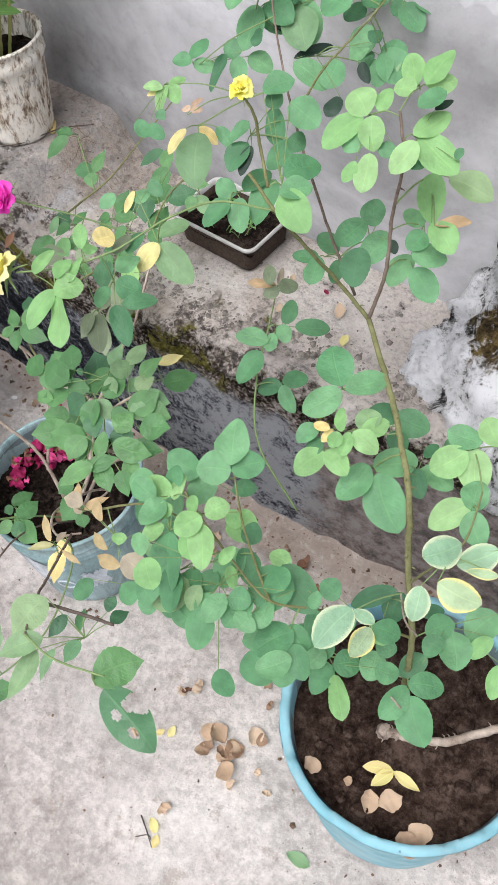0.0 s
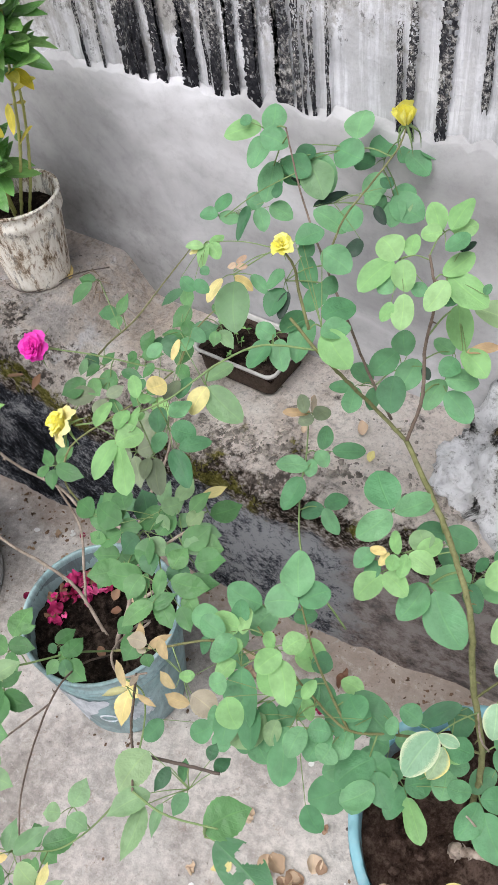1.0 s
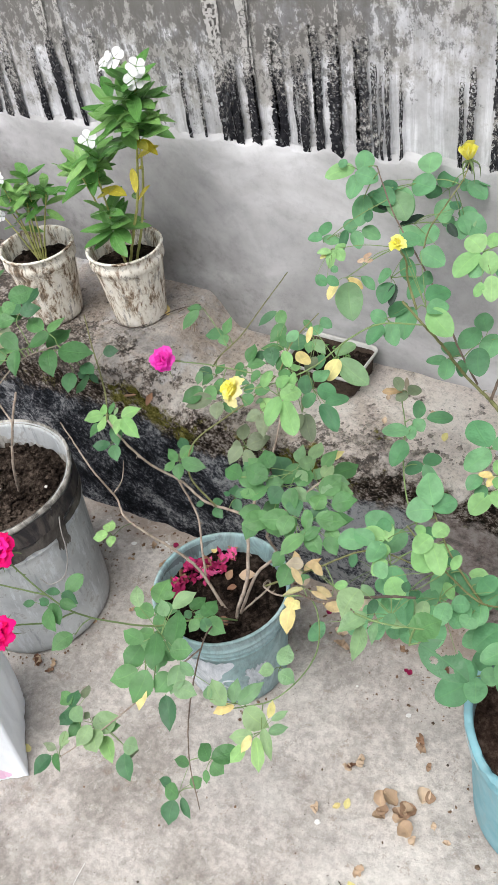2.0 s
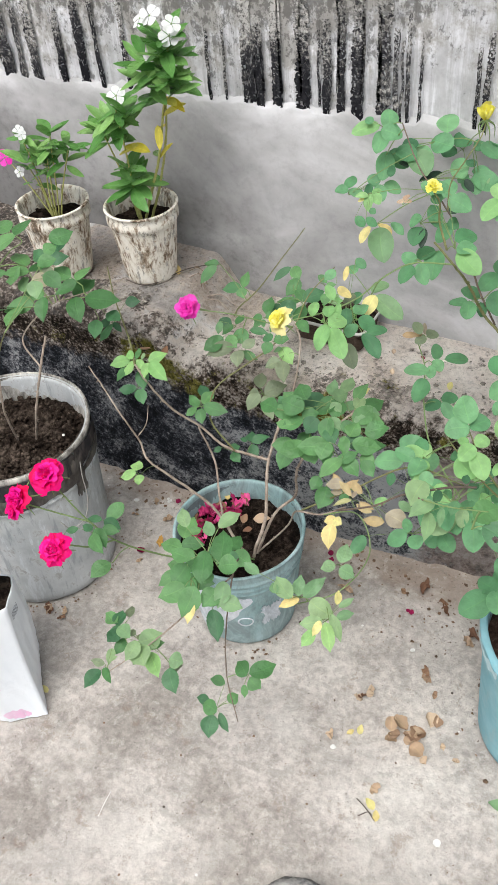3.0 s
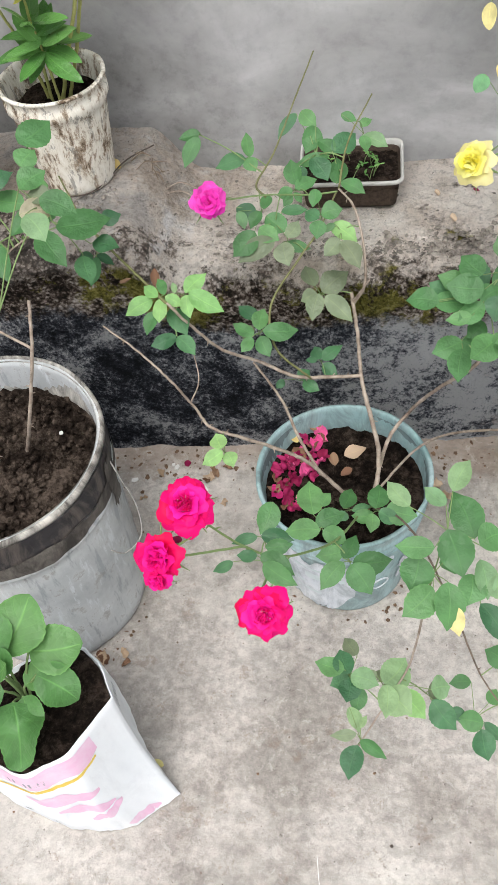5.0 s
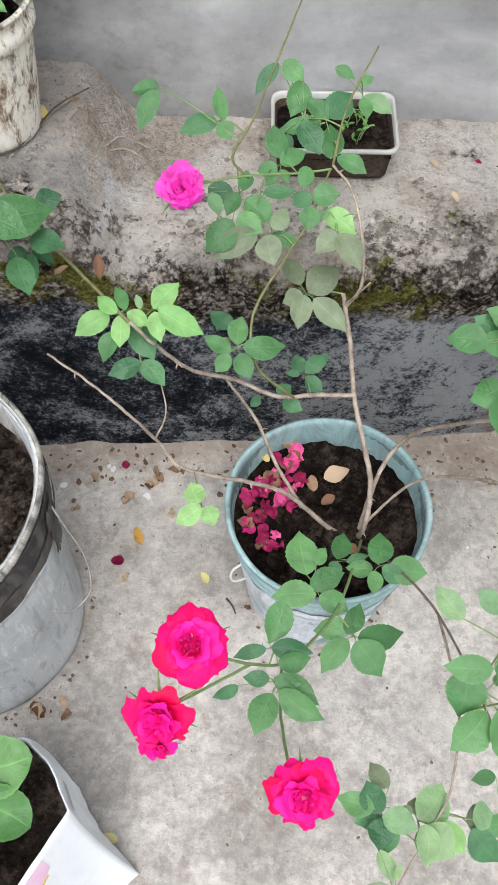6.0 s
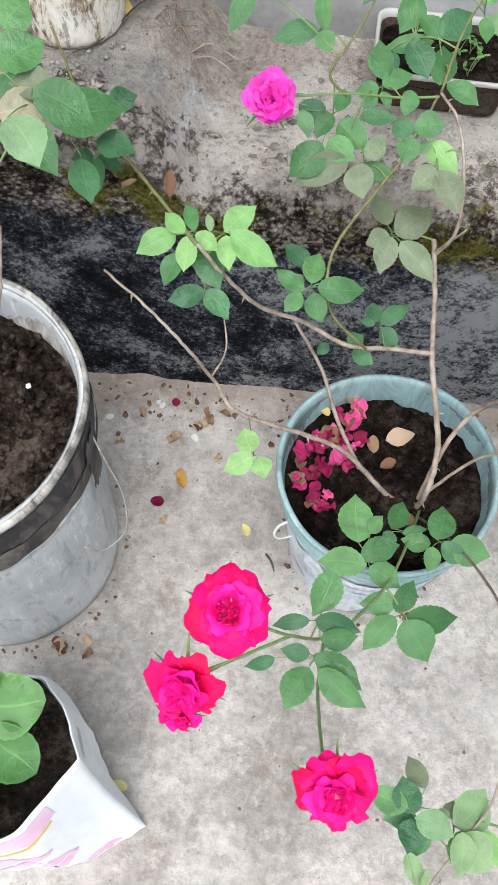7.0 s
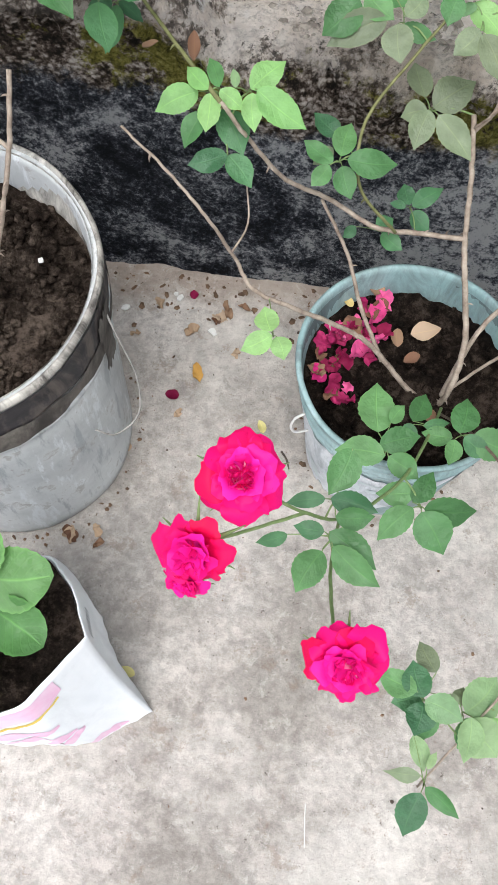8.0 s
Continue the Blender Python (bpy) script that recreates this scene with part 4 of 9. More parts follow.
# clear plastic tray with seedlings
def tray():
    t = thing("seedling_tray", (-0.022, 0.402, 0.459), "clear ribbed plastic food tray full of dark soil with small seedlings", "tray")
    hx, hy, h = 0.086, 0.060, 0.056

    def loop(bm, sx, sy, z, n=10, r=0.016, ripple=0.0):
        pts = []
        for cx, cy, a0 in ((sx - r, sy - r, 0), (-sx + r, sy - r, 90), (-sx + r, -sy + r, 180), (sx - r, -sy + r, 270)):
            pts += [(cx + r * math.cos(radians(a0 + 90 * k / n)), cy + r * math.sin(radians(a0 + 90 * k / n))) for k in range(n + 1)]
        out = []
        for k in range(len(pts)):
            (x0, y0), (x1, y1) = pts[k], pts[(k + 1) % len(pts)]
            m = max(1, int(math.hypot(x1 - x0, y1 - y0) / 0.0035))
            for j in range(m):
                x, y = x0 + (x1 - x0) * j / m, y0 + (y1 - y0) * j / m
                out.append((x, y))
        return [bm.verts.new((x * (1 - ripple * (i % 2)), y * (1 - ripple * (i % 2)), z)) for i, (x, y) in enumerate(out)]

    def skin(bm, rows):
        for a, b in zip(rows, rows[1:]):
            n = min(len(a), len(b))
            for i in range(n):
                bm.faces.new((a[i], a[(i + 1) % n], b[(i + 1) % n], b[i]))

    bm = bmesh.new()
    ref = []
    for sx, sy, z, rip in ((0.92, 0.90, 0.0, 0.0), (0.925, 0.91, 0.004, 0.022), (0.97, 0.96, 0.044, 0.022), (0.985, 0.98, 0.047, 0.0)):
        base = loop(bm, hx, hy, 0.0, ripple=0.0)
        for i, v in enumerate(base):
            k = 1 - rip * (i % 2)
            v.co = Vector((v.co.x * sx * k, v.co.y * sy * k, z))
        ref.append(base)
    skin(bm, ref)
    bm.faces.new(ref[0][::-1])
    part("ribbed_wall", bm, TRAYRIB, t, "ribbed clear wall with earth showing through")
    bm = bmesh.new()
    rows = []
    for sx, sy, z in ((0.985, 0.98, 0.046), (1.0, 1.0, h), (1.045, 1.06, h + 0.001), (1.055, 1.075, h - 0.004), (1.045, 1.06, h - 0.006), (0.99, 0.985, 0.049)):
        base = loop(bm, hx, hy, 0.0)
        for v in base:
            v.co = Vector((v.co.x * sx, v.co.y * sy, z))
        rows.append(base)
    skin(bm, rows)
    part("rim", bm, TRAYWALL, t, "cloudy grey plastic rim")
    bm = grid_sheet(steps(-hx * 0.95, hx * 0.95, 30), steps(-hy * 0.95, hy * 0.95, 22), lambda x, y: (x, y, 0.036 + 0.006 * noise.fractal((x * 40, y * 40, 2), 0.8, 2.1, 4)))
    part("soil", bm, SOIL_DARK, t, "dark soil")
    return t


tray()


# ---- plants: leaflets, leaves, canes, blooms ----
def leaflet_mesh(ratio, tip, fold, curl, wave, seed, rows=18, tooth=0.05, full=0.72, cols=(-1, -0.6, 0, 0.6, 1), holes=(), point=0.0):
    """A leaf blade one unit long, pointing along y, with a raised midrib fold and a toothed edge."""
    bm = bmesh.new()
    uv = bm.loops.layers.uv.new("UVMap")
    rng = random.Random(seed)
    bend = rng.uniform(-0.06, 0.06)
    grid, at = [], {}
    for k in range(rows + 1):
        t = k / rows
        w = 0.5 * ratio * (math.sin(math.pi * t ** tip) ** full * (1 - point * max(0.0, t - 0.72) / 0.28) if 0 < t < 1 else 0.0)
        row = []
        for u in cols:
            e = 1 + (tooth * (-1) ** k if abs(u) == 1 else 0)
            x = u * w * e + bend * math.sin(math.pi * t)
            z = fold * abs(u) * w - curl * t * t + wave * math.sin(5.5 * t + seed) * u * w
            v = bm.verts.new((x, t, z))
            at[v] = (0.5 + 0.5 * u, t)
            row.append(v)
            if w == 0.0:
                break
        grid.append(row)
    for a, b in zip(grid, grid[1:]):
        if len(a) == 1 and len(b) == 1:
            continue
        for i in range(len(cols) - 1):
            mid = (0.5 * (cols[i] + cols[i + 1]), 0.5 * (at[a[0]][1] + at[b[0]][1]))
            if any(math.hypot(0.4 * (mid[0] - u), mid[1] - t) < r for u, t, r in holes):
                continue
            if len(a) == 1:
                f = bm.faces.new((a[0], b[i + 1], b[i]))
            elif len(b) == 1:
                f = bm.faces.new((a[i], a[i + 1], b[0]))
            else:
                f = bm.faces.new((a[i], a[i + 1], b[i + 1], b[i]))
            for loop in f.loops:
                loop[uv].uv = at[loop.vert]
    return bm


def blades(tag, tones, ratio, tip, tooth=0.05, n=5, full=0.72, point=0.0):
    out = {}
    for key, mat in tones.items():
        out[key] = []
        for i in range(n):
            rng = random.Random(i * 7 + 1)
            wide = ratio * rng.uniform(0.9, 1.1)
            out[key].append(finish(leaflet_mesh(wide, tip, rng.uniform(0.05, 0.30), rng.uniform(0.02, 0.18), rng.uniform(0.0, 0.25), i, tooth=tooth, full=full, point=point), tag, mat))
            out[key][-1]["wide"] = wide
    return out


ROUND = blades("round_leaflet", BROADTONES, 0.74, 0.95, 0.010, full=0.58)
OVAL = blades("oval_leaflet", TONES, 0.60, 0.84, 0.028, full=0.74, point=0.55)
EATEN = [(-0.70, 0.42, 0.15), (-0.30, 0.36, 0.09), (0.35, 0.35, 0.08), (0.28, 0.66, 0.085), (-0.85, 0.52, 0.08)]
for SET, ratio, tip, full in ((ROUND, 0.70, 0.88, 0.66), (OVAL, 0.62, 0.86, 0.70)):
    SET["h"] = [finish(leaflet_mesh(ratio, tip, 0.12, 0.08, 0.1, 3, 40, 0.01, full, tuple(steps(-1, 1, 24)), EATEN), "eaten_leaflet", DARK)]
    SET["h"][0]["wide"] = ratio
UP = Vector((0.0, -0.28, 1.0)).normalized()


def frame_of(heading, normal):
    y = Vector(heading).normalized()
    x = y.cross(normal)
    x.normalize()
    z = x.cross(y)
    return Matrix((x, y, z)).transposed()


def cane(plant, points, r0, r1, mat, thorns=0, label="", kink=0.035, name="cane"):
    pts = spline(points, 9)
    rng = random.Random(len(plant["tips"]) + int(1000 * abs(points[0][0])))
    for q in pts[1:-1]:
        q += Vector((rng.uniform(-1, 1), rng.uniform(-1, 1), rng.uniform(-1, 1))) * r0 * 0.16
    bm = tube(bmesh.new(), pts, r0, r1, 8, kink, 3)
    for _ in range(thorns):
        k = rng.randrange(1, len(pts) - 2)
        d = (pts[k + 1] - pts[k]).normalized()
        s = d.cross(Vector((rng.uniform(-1, 1), rng.uniform(-1, 1), rng.uniform(-1, 1)))).normalized()
        r = r0 + (r1 - r0) * k / len(pts)
        tube(bm, [pts[k] + s * r * 0.6, pts[k] + s * (r + 0.003) - d * 0.001, pts[k] + s * (r + 0.0055) - d * 0.003], 0.0016, 0.0002, 4, cap=False)
    ob = part(name, bm, mat, plant["root"], label)
    plant["tips"] += pts
    return ob


def bush(root):
    return {"root": root, "tips": [], "count": 0}


def leaf(plant, at, az, size, n=5, tone="g", pitch=-12, kind=None, tilt=None, reach=0.16):
    """One compound leaf. at: where the end leaflet starts (for a single leaflet its middle); az, pitch: where it points; size: a leaflet's length."""
    plant["count"] += 1
    rng = random.Random(plant["count"] * 13 + n)
    sets = kind or plant["set"]
    h = Vector((math.cos(radians(az)) * math.cos(radians(pitch)), math.sin(radians(az)) * math.cos(radians(pitch)), math.sin(radians(pitch))))
    up = (UP + Vector((rng.uniform(-0.42, 0.42), rng.uniform(-0.42, 0.42), 0))).normalized()
    m = frame_of(h, up)
    at = Vector(at)
    start = at - h * size * 0.5 if n == 1 else at
    back = {1: 0.15, 3: 0.6, 5: 1.2, 7: 1.9}[n] * size
    end = start - h * back - Vector((0, 0, 0.12 * back))
    near = min(plant["tips"], key=lambda q: (q - end).length_squared) if plant["tips"] else end
    pts = [near, near.lerp(end, 0.55) + Vector((0, 0, 0.006)), end, start] if (near - end).length < reach else [end, end.lerp(start, 0.5), start]
    thick = max(0.0007, 0.022 * size)
    stalk = part("leaf", tube(bmesh.new(), spline(pts, 4), thick, thick * 0.6, 5, cap=False), STALK, plant["root"])
    rows = [(start, h, 1.0)]
    if n >= 3:
        side = m.col[0]
        for k, s in ((0.30, 0.88), (0.98, 0.74), (1.62, 0.60))[: (n - 1) // 2]:
            for sgn in (1, -1):
                a = rng.uniform(52, 80)
                d = (h * math.cos(radians(a)) + side * sgn * math.sin(radians(a)) + Vector((0, 0, rng.uniform(-0.25, 0.12)))).normalized()
                rows.append((start - h * k * size, d, s * rng.uniform(0.9, 1.08)))
    for q, d, s in rows:
        nn = (up + Vector((rng.uniform(-0.22, 0.22), rng.uniform(-0.22, 0.22), 0))).normalized()
        mesh = sets[tone][rng.randrange(len(sets[tone]))]
        ob = part("leaflet", mesh, None, stalk)
        w = rng.uniform(0.9, 1.1)
        ob.matrix_basis = Matrix.Translation(q) @ (frame_of(d, nn) @ Matrix.Diagonal((size * s * w, size * s, size * s))).to_4x4()
    return stalk


def spray(plant, joint, rows):
    """A compound leaf whose leaflets are set one by one. rows: tone, where a leaflet starts, where it ends, its width."""
    plant["count"] += 1
    rng = random.Random(plant["count"] * 17 + len(rows))
    joint = Vector(joint)
    near = min(plant["tips"], key=lambda q: (q - joint).length_squared)
    size = sum((Vector(b) - Vector(a)).length for _, a, b, _ in rows) / len(rows)
    thick = min(0.0013, max(0.0006, 0.022 * size))
    bm = tube(bmesh.new(), spline([near, near.lerp(joint, 0.5) + Vector((0, 0, 0.006)), joint], 5), thick * 1.2, thick, 5, cap=False)
    for _, a, b, _ in rows:
        a = Vector(a)
        tube(bm, spline([joint, joint.lerp(a, 0.5) + Vector((0, 0, 0.002)), a], 3), thick * 0.9, thick * 0.6, 5, cap=False)
    stalk = part("leaf", bm, STALK, plant["root"])
    for tone, a, b, wide in rows:
        a, b = Vector(a), Vector(b)
        mesh = plant["set"][tone][rng.randrange(len(plant["set"][tone]))]
        up = Vector((0.1 + rng.uniform(-0.25, 0.25), -0.55 + rng.uniform(-0.25, 0.25), 1.0)).normalized()
        ob = part("leaflet", mesh, None, stalk)
        long = (b - a).length
        ob.matrix_basis = Matrix.Translation(a) @ (frame_of(b - a, up) @ Matrix.Diagonal((1.08 * wide / mesh["wide"], 1.03 * long, long))).to_4x4()
    return stalk


def petal_mesh(width, cup, roll, seed, mat):
    """A petal one unit long along y: cupped upwards, its rim rolled back, ruffled and nicked."""
    bm = bmesh.new()
    rows = []
    rng = random.Random(seed * 31 + 5)
    p, q = rng.uniform(0, 6), rng.uniform(0, 6)
    for k in range(8):
        t = k / 7
        w = width * rng.uniform(0.97, 1.03) * (0.36 + 0.68 * math.sin(1.75 * t)) * (1 if t < 0.9 else 0.93)
        row = []
        for i in range(9):
            u = -1 + i / 4
            edge = 1 - 0.10 * u * u * t + (0.08 * math.sin(3.2 * u + p) + 0.018 * math.sin(9 * u + q)) * t * t
            z = cup * (t * t * 0.6 + 0.5 * u * u * t) - roll * max(0.0, t - 0.7) ** 2 * 8
            z += (0.09 * math.sin(3.6 * u + q) + 0.04 * math.sin(9 * u + p)) * t * t
            row.append(bm.verts.new((0.5 * w * u, t * edge, z)))
        rows.append(row)
    for a, b in zip(rows, rows[1:]):
        for i in range(8):
            bm.faces.new((a[i], a[i + 1], b[i + 1], b[i]))
    return finish(bm, "petal", mat)


def petal_set(mat):
    return [[petal_mesh(1.0, c, r, 3 * i + j, mat) for j in range(3)] for i, (c, r) in enumerate(((0.25, 0.5), (0.4, 0.35), (0.75, 0.1), (1.1, 0.0), (0.42, 0.0)))]


PETALS = {"red": petal_set(REDPETAL), "pink": petal_set(PINKPETAL), "yellow": petal_set(YELPETAL), "cream": petal_set(PALEPETAL), "fleck": petal_set(FLECK), "crimson": petal_set(CRIMSON)}


def bloom(plant, at, axis, size, hue, label, rings, outer=None, sepals=5, hang=1.0):
    """A rose: a green cup with sepals and rings of petals. rings: rows of count, length, opening (degrees from the axis), petal kind."""
    z = Vector(axis).normalized()
    x = z.cross(Vector((0.2, 1, 0.1))).normalized()
    rot = Matrix((x, z.cross(x), z)).transposed().to_4x4()
    bm = lathe([(0.0, -0.14), (0.06, -0.13), (0.10, -0.08), (0.09, -0.02), (0.05, 0.02)], 10)
    for v in bm.verts:
        v.co *= size
    for k in range(sepals):
        a = 6.2832 * k / sepals
        d = Vector((math.cos(a), math.sin(a), 0))
        tube(bm, spline([d * 0.07 * size + Vector((0, 0, -0.05 * size)), d * 0.36 * size + Vector((0, 0, -0.16 * size * hang)), d * 0.62 * size / hang ** 0.7 + Vector((0, 0, -0.30 * size * hang ** 1.4))], 3), 0.055 * size, 0.006 * size, 4, cap=False)
    cup = part("flower", bm, STALK, plant["root"], label)
    cup.matrix_basis = Matrix.Translation(at) @ rot
    if len(rings) > 3:
        heart = bmesh.new()
        bmesh.ops.create_icosphere(heart, subdivisions=4, radius=1.0)
        for v in heart.verts:
            d = v.co.normalized()
            k = 1 + 0.5 * noise.noise((d.x * 3.5, d.y * 3.5, d.z * 3.5 + size * 100)) + 0.2 * noise.noise((d.x * 9, d.y * 9, d.z * 9))
            v.co = Vector((0.15 * d.x * k, 0.15 * d.y * k, 0.13 + 0.12 * d.z * k)) * size
        part("heart", heart, PETALS[hue][0][0].materials[0], cup)
    rng = random.Random(int(1000 * abs(at[0])))
    turn = 0.0
    for count, length, open_deg, kind in rings:
        turn += rng.uniform(0.3, 0.9)
        for k in range(count):
            a = turn + 6.2832 * k / count + rng.uniform(-0.12, 0.12)
            meshes = PETALS["fleck" if kind == 9 else outer if outer and kind == 0 else hue]
            ob = part("petal", meshes[3 if kind == 9 else kind][rng.randrange(3)], None, cup)
            s = size * length * rng.uniform(0.84, 1.12)
            tiltm = Matrix.Rotation(a, 4, "Z") @ Matrix.Rotation(radians(90 - open_deg + rng.uniform(-1, 1) * (7 if length > 0.3 else 24)), 4, "X") @ Matrix.Rotation(rng.uniform(-0.2, 0.2), 4, "Y")
            ob.matrix_basis = tiltm @ Matrix.Diagonal((s, s, s, 1)) @ Matrix.Translation((0, 0.02, 0))
    return cup


OPEN_ROSE = [(6, 0.54, 86, 0), (6, 0.48, 76, 0), (6, 0.43, 62, 1), (7, 0.36, 50, 1), (8, 0.29, 42, 2), (8, 0.24, 32, 2), (7, 0.20, 26, 3), (6, 0.17, 20, 3), (4, 0.14, 10, 3)]
FLECKED_ROSE = OPEN_ROSE + [(3, 0.21, 48, 9), (2, 0.19, 20, 9)]
HALF_ROSE = [(6, 0.52, 74, 0), (5, 0.46, 52, 1), (5, 0.40, 34, 1), (6, 0.34, 24, 2), (6, 0.29, 18, 2), (5, 0.26, 12, 3), (4, 0.20, 8, 3)]
FULL_ROSE = [(7, 0.46, 74, 1), (7, 0.47, 58, 1), (7, 0.46, 44, 1), (7, 0.45, 33, 1), (6, 0.43, 26, 1), (6, 0.40, 20, 1), (6, 0.34, 14, 2), (4, 0.29, 8, 3)]
BUD_ROSE = [(4, 0.70, 19, 4), (4, 0.66, 14, 4), (3, 0.58, 8, 4)]


# ---- rose in the sky-blue bucket ----
rose_blue = bush(thing("rose_bush", (0, 0, 0), "yellow rose bush with broad green leaves growing in the blue bucket", "rose bush", "roses"))
rose_blue["set"] = ROUND
cane(rose_blue, [(0.652, -0.070, 0.285), (0.655, -0.078, 0.40), (0.648, -0.070, 0.52), (0.609, -0.030, 0.60), (0.588, -0.006, 0.68), (0.548, 0.035, 0.715), (0.49, 0.095, 0.72), (0.411, 0.171, 0.715)], 0.0043, 0.0033, GREENSTEM, 16, "green thorny main cane")
cane(rose_blue, [(0.411, 0.171, 0.715), (0.424, 0.180, 0.79), (0.412, 0.205, 0.85), (0.420, 0.205, 0.925), (0.405, 0.215, 0.975)], 0.0026, 0.0015, TWIGBARK, 4)
cane(rose_blue, [(0.411, 0.171, 0.715), (0.367, 0.165, 0.76), (0.345, 0.128, 0.835), (0.318, 0.115, 0.878), (0.282, 0.118, 0.910)], 0.0028, 0.0018, GREENSTEM, 4)
cane(rose_blue, [(0.385, 0.178, 0.735), (0.345, 0.185, 0.80), (0.318, 0.185, 0.87), (0.270, 0.215, 0.915), (0.190, 0.290, 0.945), (0.132, 0.348, 0.995)], 0.0020, 0.0011, TWIGBARK, 3)
cane(rose_blue, [(0.270, 0.215, 0.915), (0.245, 0.30, 0.92), (0.249, 0.361, 0.936), (0.259, 0.412, 0.960), (0.258, 0.440, 0.978)], 0.0015, 0.0011, GREENSTEM)
cane(rose_blue, [(0.302, 0.125, 0.895), (0.281, 0.140, 0.935), (0.280, 0.136, 0.970), (0.268, 0.133, 0.990)], 0.002, 0.0014, GREENSTEM)
cane(rose_blue, [(0.318, 0.115, 0.878), (0.262, 0.085, 0.885), (0.235, 0.035, 0.885), (0.213, -0.033, 0.877), (0.179, -0.079, 0.871), (0.134, -0.108, 0.862)], 0.0014, 0.0010, STALK)
cane(rose_blue, [(0.405, 0.02, 0.45), (0.335, 0.03, 0.55), (0.296, 0.085, 0.617), (0.280, 0.130, 0.645), (0.234, 0.210, 0.640)], 0.0016, 0.001, STALK)
cane(rose_blue, [(0.648, -0.070, 0.52), (0.610, -0.105, 0.58), (0.572, -0.155, 0.655), (0.535, -0.187, 0.685), (0.491, -0.185, 0.712), (0.452, -0.180, 0.745), (0.420, -0.172, 0.770)], 0.0018, 0.0011, GREENSTEM, 5)
cane(rose_blue, [(0.535, -0.187, 0.685), (0.475, -0.150, 0.712), (0.435, -0.115, 0.745)], 0.0017, 0.001, GREENSTEM)
cane(rose_blue, [(0.618, -0.038, 0.58), (0.640, -0.030, 0.64), (0.655, 0.0, 0.665), (0.645, 0.045, 0.70)], 0.0016, 0.0010, GREENSTEM, 3)
cane(rose_blue, [(0.655, -0.075, 0.55), (0.648, -0.10, 0.63), (0.640, -0.106, 0.70)], 0.0013, 0.0009, WOOD)
cane(rose_blue, [(0.652, -0.072, 0.40), (0.615, -0.110, 0.44), (0.585, -0.125, 0.47)], 0.002, 0.0012, WOOD)
cane(rose_blue, [(0.652, -0.072, 0.38), (0.675, -0.115, 0.42), (0.660, -0.125, 0.46)], 0.002, 0.0012, WOOD)
cane(rose_blue, [(0.657, -0.121, 0.284), (0.672, -0.118, 0.312), (0.701, -0.107, 0.318), (0.738, -0.084, 0.325), (0.785, -0.030, 0.345), (0.84, 0.02, 0.37)], 0.0068, 0.0052, WOOD, 30, "pale grey thorny cut branch")
cane(rose_blue, [(0.657, -0.121, 0.278), (0.657, -0.119, 0.300), (0.661, -0.120, 0.306)], 0.011, 0.0075, WOOD, 0, "sawn grey stump", name="stump")


# withered bloom
leaf(rose_blue, (0.237, 0.092, 0.988), 95, 0.015, 3, "q", 16)
# leaves over the tray
spray(rose_blue, (0.242, 0.136, 0.853), [("g", (0.252, 0.126, 0.862), (0.226, 0.125, 0.871), 0.022), ("g", (0.246, 0.118, 0.859), (0.243, 0.078, 0.847), 0.025), ("g", (0.258, 0.125, 0.862), (0.280, 0.097, 0.844), 0.024), ("g", (0.252, 0.140, 0.857), (0.256, 0.181, 0.866), 0.028), ("g", (0.274, 0.172, 0.863), (0.282, 0.120, 0.843), 0.032)])
spray(rose_blue, (0.235, 0.179, 0.903), [("d", (0.243, 0.163, 0.906), (0.243, 0.128, 0.893), 0.027), ("g", (0.233, 0.179, 0.920), (0.230, 0.149, 0.911), 0.016), ("k", (0.251, 0.161, 0.906), (0.256, 0.132, 0.889), 0.014), ("g", (0.240, 0.214, 0.921), (0.266, 0.186, 0.898), 0.024), ("g", (0.280, 0.198, 0.902), (0.275, 0.159, 0.890), 0.024), ("d", (0.278, 0.193, 0.907), (0.297, 0.198, 0.899), 0.023)])
spray(rose_blue, (0.312, 0.137, 0.894), [("g", (0.310, 0.141, 0.905), (0.334, 0.178, 0.907), 0.031), ("l", (0.320, 0.132, 0.896), (0.363, 0.111, 0.876), 0.035), ("g", (0.320, 0.122, 0.896), (0.342, 0.151, 0.897), 0.026), ("g", (0.273, 0.205, 0.944), (0.313, 0.200, 0.931), 0.032), ("g", (0.243, 0.195, 0.950), (0.263, 0.225, 0.957), 0.028), ("d", (0.245, 0.206, 0.947), (0.261, 0.201, 0.936), 0.020)])
# pale leaf beside the withered bloom
spray(rose_blue, (0.158, 0.174, 0.889), [("p", (0.170, 0.161, 0.892), (0.200, 0.112, 0.863), 0.041), ("y", (0.152, 0.158, 0.892), (0.149, 0.126, 0.879), 0.016), ("y", (0.163, 0.169, 0.892), (0.189, 0.170, 0.878), 0.013), ("g", (0.183, 0.179, 0.894), (0.209, 0.172, 0.880), 0.015)])
# leaves against the wall
spray(rose_blue, (0.060, 0.277, 0.877), [("g", (0.057, 0.276, 0.889), (0.053, 0.309, 0.902), 0.022), ("g", (0.063, 0.270, 0.890), (0.041, 0.258, 0.893), 0.020), ("g", (0.059, 0.276, 0.885), (0.086, 0.289, 0.881), 0.019), ("d", (0.092, 0.304, 0.893), (0.101, 0.259, 0.869), 0.016), ("d", (0.105, 0.322, 0.892), (0.081, 0.314, 0.896), 0.025), ("g", (0.101, 0.313, 0.888), (0.122, 0.292, 0.871), 0.022), ("g", (0.109, 0.327, 0.883), (0.142, 0.334, 0.873), 0.028)])
